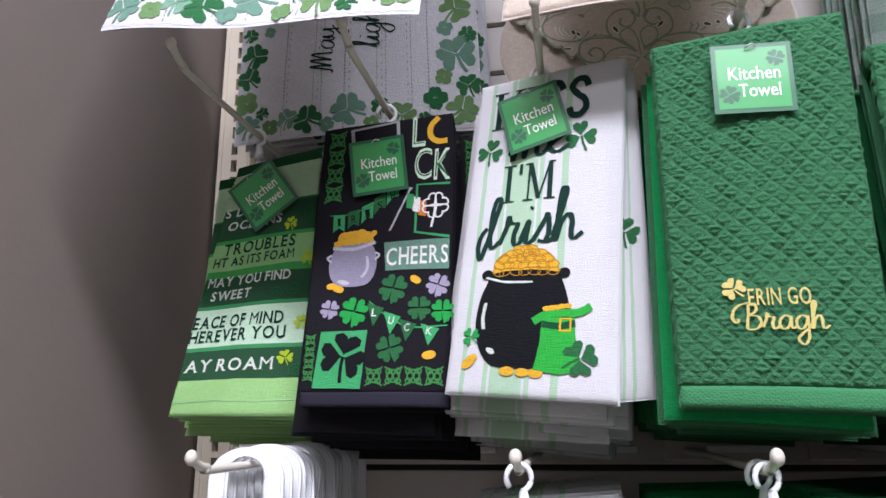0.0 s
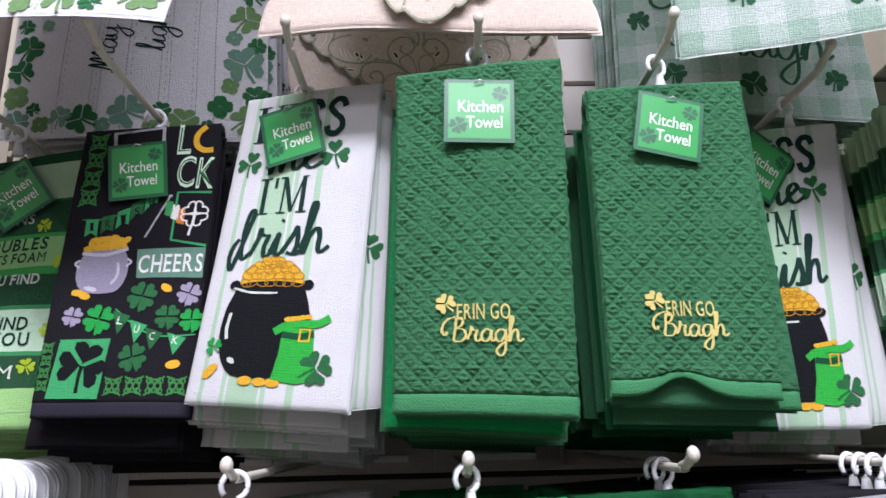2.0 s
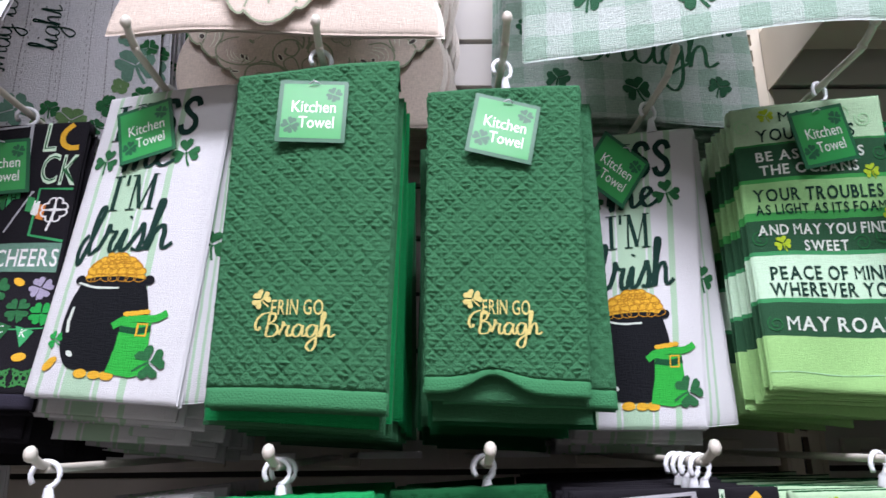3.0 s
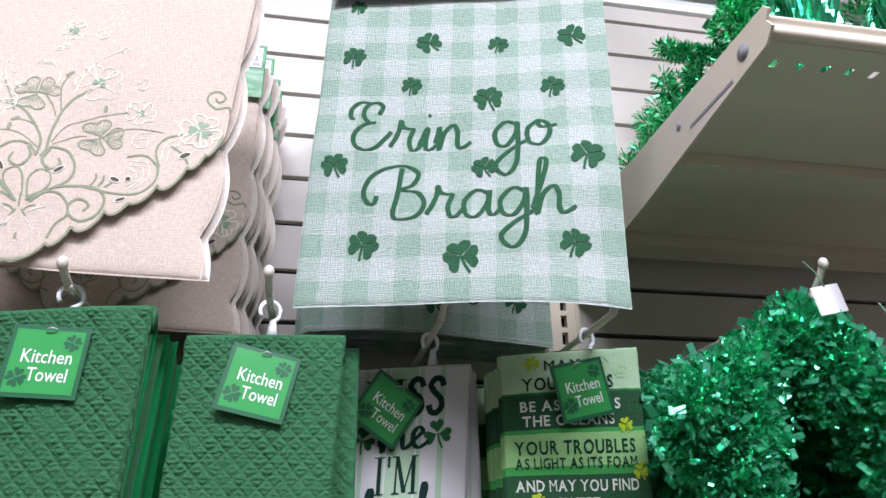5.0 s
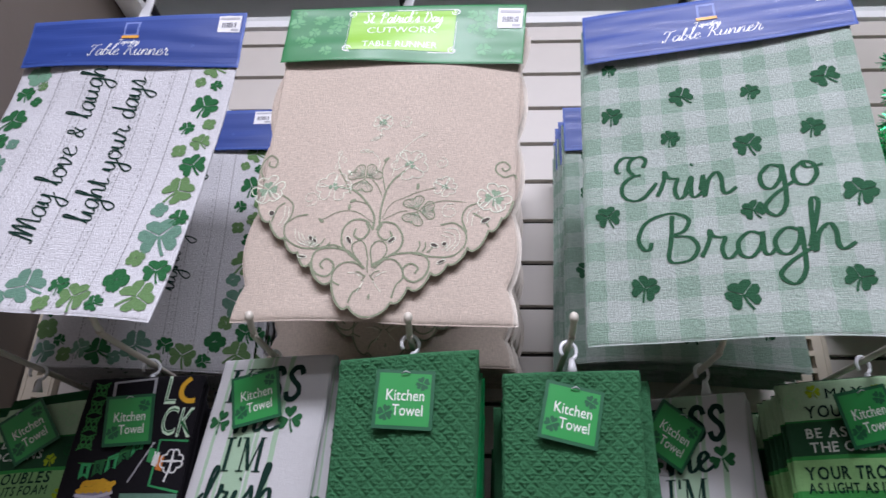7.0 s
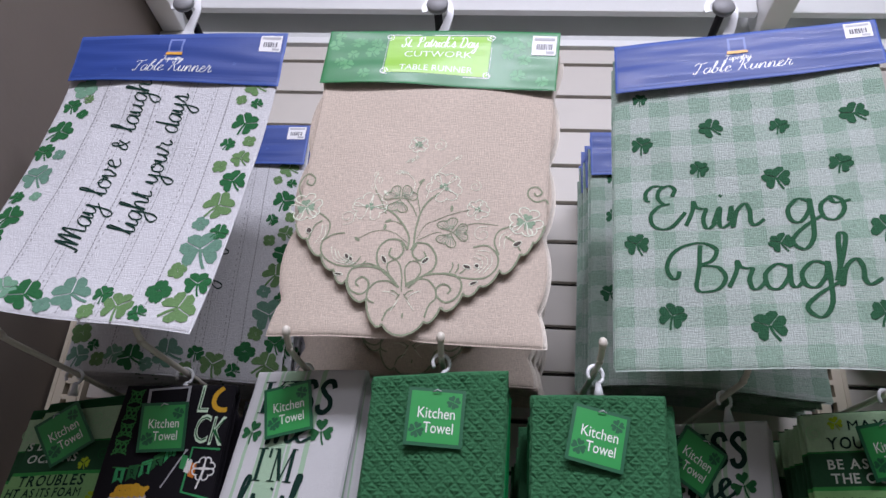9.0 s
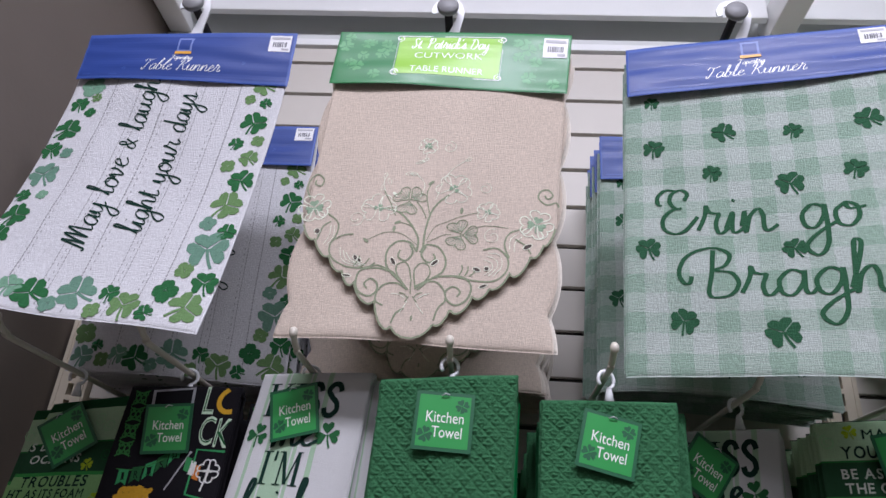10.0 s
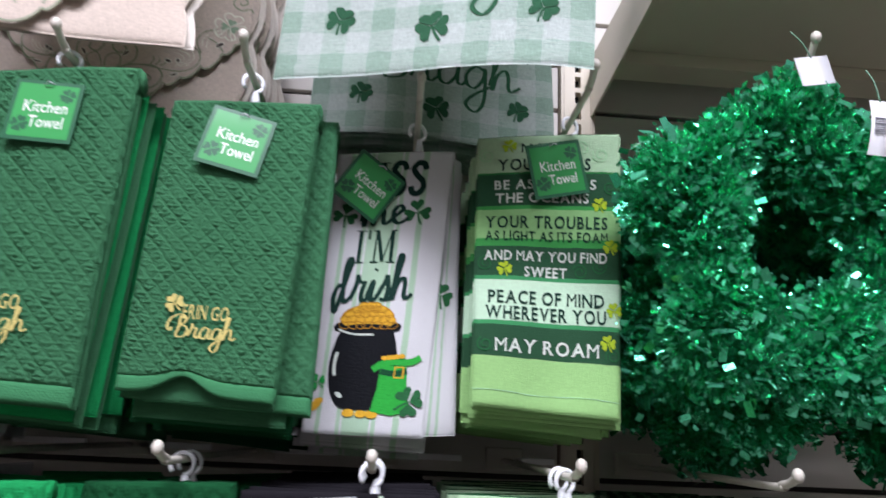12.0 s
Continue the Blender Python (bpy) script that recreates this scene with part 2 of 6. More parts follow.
for nm, c in (("clover_dark", (0.010, 0.07, 0.028)), ("clover_woven", (0.028, 0.1, 0.05)), ("clover_mid", (0.045, 0.2, 0.055)), ("clover_light", (0.16, 0.36, 0.13)), ("clover_sage", (0.17, 0.32, 0.22)), ("clover_bright", (0.02, 0.3, 0.06)),
              ("clover_yellow", (0.36, 0.5, 0.03)), ("clover_grey", (0.3, 0.27, 0.36)), ("ink_green", (0.010, 0.035, 0.026)), ("ink_pale", (0.62, 0.78, 0.6)), ("ink_cream", (0.6, 0.66, 0.58)),
              ("ink_black", (0.008, 0.009, 0.011)), ("gold", (0.68, 0.38, 0.035)), ("gold_dark", (0.42, 0.2, 0.02)), ("gold_thread", (0.57, 0.49, 0.17)), ("pot_grey", (0.27, 0.25, 0.33)), ("pot_light", (0.5, 0.48, 0.55)),
              ("frame_grey", (0.42, 0.42, 0.44)), ("flag_green", (0.05, 0.3, 0.1)), ("flag_white", (0.75, 0.75, 0.73)), ("flag_orange", (0.62, 0.2, 0.04)), ("hat_green", (0.03, 0.37, 0.05)), ("block_green", (0.05, 0.33, 0.12)),
              ("stitch_grey", (0.3, 0.3, 0.31)), ("embroid_green", (0.27, 0.31, 0.21)), ("embroid_light", (0.74, 0.77, 0.64)), ("sage_thread", (0.27, 0.37, 0.26)), ("clover_forest", (0.025, 0.125, 0.045)), ("clover_moss", (0.13, 0.235, 0.095)), ("clover_teal", (0.13, 0.25, 0.185)), ("scallop_edge", (0.72, 0.66, 0.58)), ("swirl", (0.02, 0.12, 0.04)), ("swirl_pale", (0.36, 0.62, 0.35)), ("silver_thread", (0.56, 0.55, 0.6))):
    thread_ink(nm, c)


def foil(name, colour, rough):
    mat = bpy.data.materials.new(name)
    mat.use_nodes = True
    n, l = nodes_of(mat)
    b = n["Principled BSDF"]
    geo = n.new("ShaderNodeNewGeometry")
    ramp = n.new("ShaderNodeValToRGB")
    l.new(geo.outputs["Random Per Island"], ramp.inputs[0])
    els = ramp.color_ramp.elements
    els[0].position, els[0].color = 0.0, (colour[0] * 0.3, colour[1] * 0.3, colour[2] * 0.3, 1)
    els[1].position, els[1].color = 1.0, (min(1, colour[0] * 3 + 0.06), min(1, colour[1] * 1.6), min(1, colour[2] * 1.7), 1)
    l.new(ramp.outputs[0], b.inputs["Base Color"])
    b.inputs["Metallic"].default_value, b.inputs["Roughness"].default_value = 0.8, rough
    return mat


M["foil"] = foil("green_metallic_foil", (0.05, 1.0, 0.36), 0.2)
M["foil_dark"] = foil("dark_green_tinsel", (0.012, 0.6, 0.22), 0.28)
M["foil_wrap"] = foil("crinkled_green_foil_wrap", (0.01, 0.4, 0.2), 0.12)

# ---------------------------------------------------------------- mesh helpers


def empty_thing(name, label, category, group="", at=(0, 0, 0)):
    ob = new(name)
    ob.empty_display_size = 0.02
    ob.location = at
    return tagged(ob, label, category, group)


def link_mesh(name, verts, faces, mat, parent=None, label="", uvs=None, smooth=True):
    me = bpy.data.meshes.new(name)
    me.from_pydata([tuple(v) for v in verts], [], faces)
    if uvs is not None:
        layer = me.uv_layers.new(name="UVMap")
        flat = np.array([uvs[lp.vertex_index] for lp in me.loops], dtype=np.float32).ravel()
        layer.data.foreach_set("uv", flat)
    me.materials.append(mat)
    if smooth:
        me.polygons.foreach_set("use_smooth", [True] * len(me.polygons))
    ob = new(name, me)
    if parent:
        ob.parent = parent
    return tagged(ob, label)


def part(name, bm, mat, parent, label="", smooth=False):
    me = bpy.data.meshes.new(name)
    bm.to_mesh(me)
    bm.free()
    me.materials.append(mat)
    if smooth:
        me.polygons.foreach_set("use_smooth", [True] * len(me.polygons))
    ob = new(name, me)
    if parent:
        ob.parent = parent
    return tagged(ob, label)


def add_box(bm, lo, hi, bevel=0.0):
    lo, hi = Vector(lo), Vector(hi)
    made = bmesh.ops.create_cube(bm, size=1, matrix=Matrix.Translation((lo + hi) / 2) @ Matrix.Diagonal((*(hi - lo), 1)))
    if bevel:
        edges = {e for v in made["verts"] for e in v.link_edges}
        bmesh.ops.bevel(bm, geom=list(edges), offset=bevel, segments=2, affect="EDGES", profile=0.6)


def box_part(name, lo, hi, mat, parent=None, label="", bevel=0.0):
    bm = bmesh.new()
    add_box(bm, lo, hi, bevel)
    return part(name, bm, mat, parent, label)


def curve_points(pts, steps=6, closed=False):
    """A smooth line through the points."""
    pts = [Vector(p) for p in pts]
    out, count = [], len(pts)
    for i in range(count if closed else count - 1):
        p = [pts[(i + k) % count] if closed else pts[min(max(i + k, 0), count - 1)] for k in (-1, 0, 1, 2)]
        for s in range(steps):
            t = s / steps
            out.append(0.5 * ((2 * p[1]) + (p[2] - p[0]) * t + (2 * p[0] - 5 * p[1] + 4 * p[2] - p[3]) * t * t + (3 * p[1] - p[0] - 3 * p[2] + p[3]) * t ** 3))
    if not closed:
        out.append(pts[-1])
    return out


def tube(pts, radius, sides=8, closed=False):
    """Vertices and faces of a round bar along a line, ends closed."""
    pts = [Vector(p) for p in pts]
    verts, faces, count = [], [], len(pts)
    up = Vector((0.13, 0.21, 0.97))
    for i, p in enumerate(pts):
        a, b = (pts[(i - 1) % count], pts[(i + 1) % count]) if closed else (pts[max(i - 1, 0)], pts[min(i + 1, count - 1)])
        d = (b - a).normalized()
        s = d.cross(up).normalized()
        w = d.cross(s)
        r = radius[i] if isinstance(radius, (list, tuple)) else radius
        for k in range(sides):
            ang = 2 * math.pi * k / sides
            verts.append(p + s * (r * math.cos(ang)) + w * (r * math.sin(ang)))
    for i in range(count if closed else count - 1):
        j = (i + 1) % count
        for k in range(sides):
            m = (k + 1) % sides
            faces.append((i * sides + k, i * sides + m, j * sides + m, j * sides + k))
    if not closed:
        faces.append(tuple(range(sides - 1, -1, -1)))
        faces.append(tuple(range((count - 1) * sides, count * sides)))
    return verts, faces


class Sheet:
    """A hanging cloth or card: four corners in the world, width and height in metres, soft bulge and drape."""

    def __init__(self, tl, tr, bl, br, bulge=0.004, wave=0.0015, seed=0, curl=0.0, waves=2.3):
        self.c = [Vector(p) for p in (tl, tr, bl, br)]
        self.base = (self.c[0] + self.c[1]) / 2
        self.w = ((self.c[1] - self.c[0]).length + (self.c[3] - self.c[2]).length) / 2
        self.h = ((self.c[2] - self.c[0]).length + (self.c[3] - self.c[1]).length) / 2
        across, down = (self.c[1] - self.c[0] + self.c[3] - self.c[2]), (self.c[2] - self.c[0] + self.c[3] - self.c[1])
        self.n = across.cross(-down).normalized() * -1
        if self.n.y > 0:
            self.n = -self.n
        self.warp, self.sag, self.arch, self.skin, self.print_shift = 0.0, 0.0, 0.0, 0.0025, 0.0
        self.bulge, self.wave, self.seed, self.curl, self.waves = bulge, wave, seed, curl, waves

    def at(self, u, v, off=0.0):
        """The place at u across and v down (0 to 1), off metres proud of the cloth, from the thing's own base."""
        c = self.c
        v += self.warp * v * (1 - v)
        p = (c[0] * (1 - u) + c[1] * u) * (1 - v) + (c[2] * (1 - u) + c[3] * u) * v
        uu, vv = min(max(u, 0), 1), min(max(v, 0), 1)
        o = self.bulge * 4 * uu * (1 - uu) * (0.4 + 0.6 * vv) + self.wave * (0.2 + vv) * math.sin(self.waves * math.pi * (u + 0.35 * v) + self.seed * 1.7)
        o += self.wave * 0.7 * noise.noise((u * 3 + self.seed * 7.1, v * 5, self.seed)) + self.curl * vv ** 4
        p = p + Vector((0, self.sag * 4 * vv * (1 - vv), self.arch * 4 * uu * (1 - uu) * vv ** 3))
        return p - self.base + self.n * (o + off)


def slab(name, sheet, mat, parent, label="", u0=0.0, u1=1.0, v0=0.0, v1=1.0, thick=0.004, nu=16, nv=28, back=0.0, edge=0.03, relief=None, outline=None):
    """A cloth layer with rounded rims: a front and a back skin joined round the border. relief(U, V): metres."""
    verts, faces, uvs = [], [], []
    rims = [0.0, 0.004, 0.011]
    across = rims + [k / nu for k in range(1, nu) if 0.013 < k / nu < 0.987] + [1 - r for r in reversed(rims)]
    down = rims + [k / nv for k in range(1, nv) if 0.013 < k / nv < 0.987] + [1 - r for r in reversed(rims)]
    nu, nv = len(across) - 1, len(down) - 1
    for side in (0, 1):
        for b in down:
            for a in across:
                u, v = u0 + (u1 - u0) * a, v0 + (v1 - v0) * b
                if outline:
                    u, v = outline(u, v, a, b)
                rim = min(a, 1 - a, b, 1 - b)
                rnd = 1.0 if rim >= edge else math.sqrt(max(0.0, 1 - (1 - rim / edge) ** 2))
                off = thick * 0.5 * rnd if side == 0 else -thick * 0.5 * rnd
                if side == 0 and relief and rim > 0:
                    off += relief(u * sheet.w, v * sheet.h) * min(1, rim / 0.02)
                verts.append(sheet.at(u, v, off - back))
                uvs.append((u * sheet.w, v * sheet.h - sheet.print_shift))
    row, skin = nu + 1, (nu + 1) * (nv + 1)
    for j in range(nv):
        for i in range(nu):
            q = (j * row + i, (j + 1) * row + i, (j + 1) * row + i + 1, j * row + i + 1)
            faces.append(q)
            faces.append(tuple(skin + k for k in reversed(q)))
    border = [i for i in range(nu + 1)] + [(j * row + nu) for j in range(1, nv + 1)] + [nv * row + i for i in range(nu - 1, -1, -1)] + [j * row for j in range(nv - 1, 0, -1)]
    for k, a in enumerate(border):
        b = border[(k + 1) % len(border)]
        faces.append((a, b, skin + b, skin + a))
    return link_mesh(name, verts, faces, mat, parent, label, uvs)


# prints: flat shapes laid on a sheet, given in metres from its upper left corner (x right, y down)


def lay(name, sheet, shapes, mat, parent, label="", proud=0.0022):
    """shapes: (points, faces) in flat metres; one mesh that follows the cloth."""
    proud = sheet.skin + 0.0004 + (proud - 0.0024) * 0.25
    verts, faces, uvs = [], [], []
    for pts, fs in shapes:
        k = len(verts)
        verts += [sheet.at((x + 0.0004 * noise.noise((x * 900, y * 900, 1.3))) / sheet.w, (y + 0.0004 * noise.noise((x * 900, y * 900, 7.7))) / sheet.h, proud) for x, y in pts]
        uvs += [(x, y) for x, y in pts]
        faces += [tuple(k + i for i in f) for f in fs]
    return link_mesh(name, verts, faces, mat, parent, label, uvs, smooth=False)


def lay_each(name, sheet, shapes, mat, parent, label="", proud=0.0022):
    for shape in shapes:
        lay(name, sheet, [shape], mat, parent, label, proud)


def turn(pts, x, y, deg=0.0, size=1.0, flip=1):
    c, s = math.cos(radians(deg)), math.sin(radians(deg))
    return [(x + size * (c * px * flip - s * py), y + size * (s * px * flip + c * py)) for px, py in pts]


def heart_leaf():
    out = []
    for k in range(15):
        t = math.pi * (k / 14 * 2 - 1)
        out.append((0.27 * math.sin(t) ** 3, -(0.31 + 0.27 * (0.8125 * math.cos(t) - 0.3125 * math.cos(2 * t) - 0.125 * math.cos(3 * t) - 0.0625 * math.cos(4 * t)))))
    return out[:-1]


LEAF = [(p[0], p[1]) for p in heart_leaf()]
ROUND_LEAF = [(p[0] * 1.18, -0.03 + (p[1] + 0.03) * 0.94) for p in LEAF]
FAT_LEAF = [(p[0] * 1.32, -0.02 + (p[1] + 0.04) * 0.95) for p in LEAF]


def clover(x, y, size, deg=0.0, leaves=3, stem=True, leaf=LEAF):
    """A shamrock, size metres across."""
    shapes = []
    for k in range(leaves):
        a = deg + (k - (leaves - 1) / 2) * (360 / leaves if leaves == 4 else 105)
        pts = turn(leaf, x, y, a, size * 0.92)
        mid = (sum(p[0] for p in pts) / len(pts), sum(p[1] for p in pts) / len(pts))
        n = len(pts)
        shapes.append((pts + [mid], [(i, (i + 1) % n, n) for i in range(n)]))
    if stem:
        s = ribbon([(0, 0), (0.03, 0.25), (0.1, 0.5)], 0.07)
        shapes.append((turn(s[0], x, y, deg, size), s[1]))
    return shapes


def ribbon(pts, width, steps=5, closed=False, taper=False):
    line = curve_points([(p[0], p[1], 0) for p in pts], steps, closed)
    n, out, faces = len(line), [], []
    for i, p in enumerate(line):
        a, b = (line[(i - 1) % n], line[(i + 1) % n]) if closed else (line[max(i - 1, 0)], line[min(i + 1, n - 1)])
        d = b - a
        d = d.normalized() if d.length > 1e-9 else Vector((1, 0, 0))
        w = width / 2 * ((0.55 + 0.9 * abs(d.y)) if taper else 1)
        out += [(p.x - d.y * w, p.y + d.x * w), (p.x + d.y * w, p.y - d.x * w)]
    for i in range(n if closed else n - 1):
        j = (i + 1) % n
        faces.append((2 * i, 2 * i + 1, 2 * j + 1, 2 * j))
    return out, faces


def poly(pts):
    mid = (sum(p[0] for p in pts) / len(pts), sum(p[1] for p in pts) / len(pts))
    n = len(pts)
    if max(abs(p[0] - mid[0]) + abs(p[1] - mid[1]) for p in pts) < 0.012:
        return list(pts) + [mid], [(i, (i + 1) % n, n) for i in range(n)]
    # large fields are divided, so that they follow the cloth
    side = [(p[0] + (q[0] - p[0]) * k / 4, p[1] + (q[1] - p[1]) * k / 4) for p, q in zip(pts, list(pts[1:]) + [pts[0]]) for k in range(4)] if n < 9 else list(pts)
    n, out, faces = len(side), [], []
    for r in range(6):
        f = 1 - r / 6
        out += [(mid[0] + (p[0] - mid[0]) * f, mid[1] + (p[1] - mid[1]) * f) for p in side]
    out.append(mid)
    for r in range(5):
        faces += [(r * n + i, r * n + (i + 1) % n, (r + 1) * n + (i + 1) % n, (r + 1) * n + i) for i in range(n)]
    faces += [(5 * n + i, 5 * n + (i + 1) % n, 6 * n) for i in range(n)]
    return out, faces


def rect(x0, y0, x1, y1):
    return [(x0, y0), (x1, y0), (x1, y1), (x0, y1)], [(0, 1, 2, 3)]


def oval(x, y, rx, ry, deg=0.0, n=18):
    return poly(turn([(rx * math.cos(2 * math.pi * k / n), ry * math.sin(2 * math.pi * k / n)) for k in range(n)], x, y, deg))


def ring(x, y, r, width, n=14):
    return ribbon([(x + r * math.cos(2 * math.pi * k / n), y + r * math.sin(2 * math.pi * k / n)) for k in range(n)], width, 3, True)


def spiral(x, y, r, turns, deg, flip=1, width=0.0012, tail=()):
    pts = []
    for k in range(int(turns * 8) + 1):
        a, q = 2 * math.pi * k / 8, r * (0.25 + 0.75 * k / (turns * 8))
        pts.append((q * math.cos(a), q * math.sin(a)))
    return ribbon(turn(pts, x, y, deg, 1, flip) + list(tail), width, 4)


FONT_CACHE = {}


def words(body, x, y, height, width=None, deg=0.0, shear=0.0, bold=0.0):
    """Block letters in the built-in font: x, y is the middle of the line; height of a capital; width of the line."""
    key = (body, shear, bold)
    if key not in FONT_CACHE:
        cu = bpy.data.curves.new("lettering", "FONT")
        cu.body, cu.shear, cu.offset, cu.resolution_u = body, shear, bold, 3
        ob = new("lettering_source", cu)
        me = bpy.data.meshes.new_from_object(ob.evaluated_get(bpy.context.evaluated_depsgraph_get()))
        FONT_CACHE[key] = ([(v.co.x, v.co.y) for v in me.vertices], [tuple(p.vertices) for p in me.polygons])
        bpy.data.objects.remove(ob)
        bpy.data.meshes.remove(me)
        bpy.data.curves.remove(cu)
    pts, faces = FONT_CACHE[key]
    x0, x1 = min(p[0] for p in pts), max(p[0] for p in pts)
    sy = height / 0.69
    sx = width / (x1 - x0) if width else sy
    flat = [((px - (x0 + x1) / 2) * sx, -(py - 0.345) * sy) for px, py in pts]
    return [(turn(flat, x, y, deg), faces)]


FEET = {"A": ((.05, 0), (.95, 0)), "B": ((.08, 0), (.08, 1)), "D": ((.08, 0), (.08, 1)), "E": ((.08, 0), (.08, 1)), "F": ((.1, 0), (.1, 1)), "H": ((.1, 0), (.9, 0), (.1, 1), (.9, 1)), "I": ((.5, 0), (.5, 1)),
        "K": ((.1, 0), (.1, 1), (.92, 0), (.88, 1)), "L": ((.1, 0), (.1, 1)), "M": ((.06, 0), (.94, 0), (.06, 1), (.94, 1)), "N": ((.1, 0), (.1, 1), (.9, 1)), "P": ((.1, 0), (.1, 1)), "R": ((.1, 0), (.1, 1), (.92, 0)),
        "T": ((.5, 0),), "U": ((.1, 1), (.9, 1)), "V": ((.05, 1), (.95, 1)), "W": ((.03, 1), (.97, 1)), "Y": ((.5, 0), (.05, 1), (.95, 1))}


def capitals(body, x, y, height, width, deg=0.0, bold=0.0):
    """Block capitals of the built-in font with small feet on their stems, set to a line of the given width."""
    at, glyphs = 0.0, []
    for ch in body:
        if ch == " ":
            at += height * 0.42
            continue
        pts, faces = words(ch, 0, 0, height, bold=0.0 if ch == "M" else bold)[0]
        x0, x1 = min(p[0] for p in pts), max(p[0] for p in pts)
        glyphs.append(([(px - x0 + at, py) for px, py in pts], faces))
        for share, top in FEET.get(ch, ()):
            cx, cy, h, t = at + (x1 - x0) * share, (-0.5 if top else 0.5) * height, height * 0.12, height * (0.07 if top else -0.07)
            glyphs.append(([(cx - h, cy), (cx + h, cy), (cx + h * .7, cy + t), (cx - h * .7, cy + t)], [(0, 1, 2, 3)]))
        at += x1 - x0 + height * 0.2
    total = at - height * 0.2
    return [(turn([((px - total / 2) * width / total, py) for px, py in pts], x, y, deg), faces) for pts, faces in glyphs]


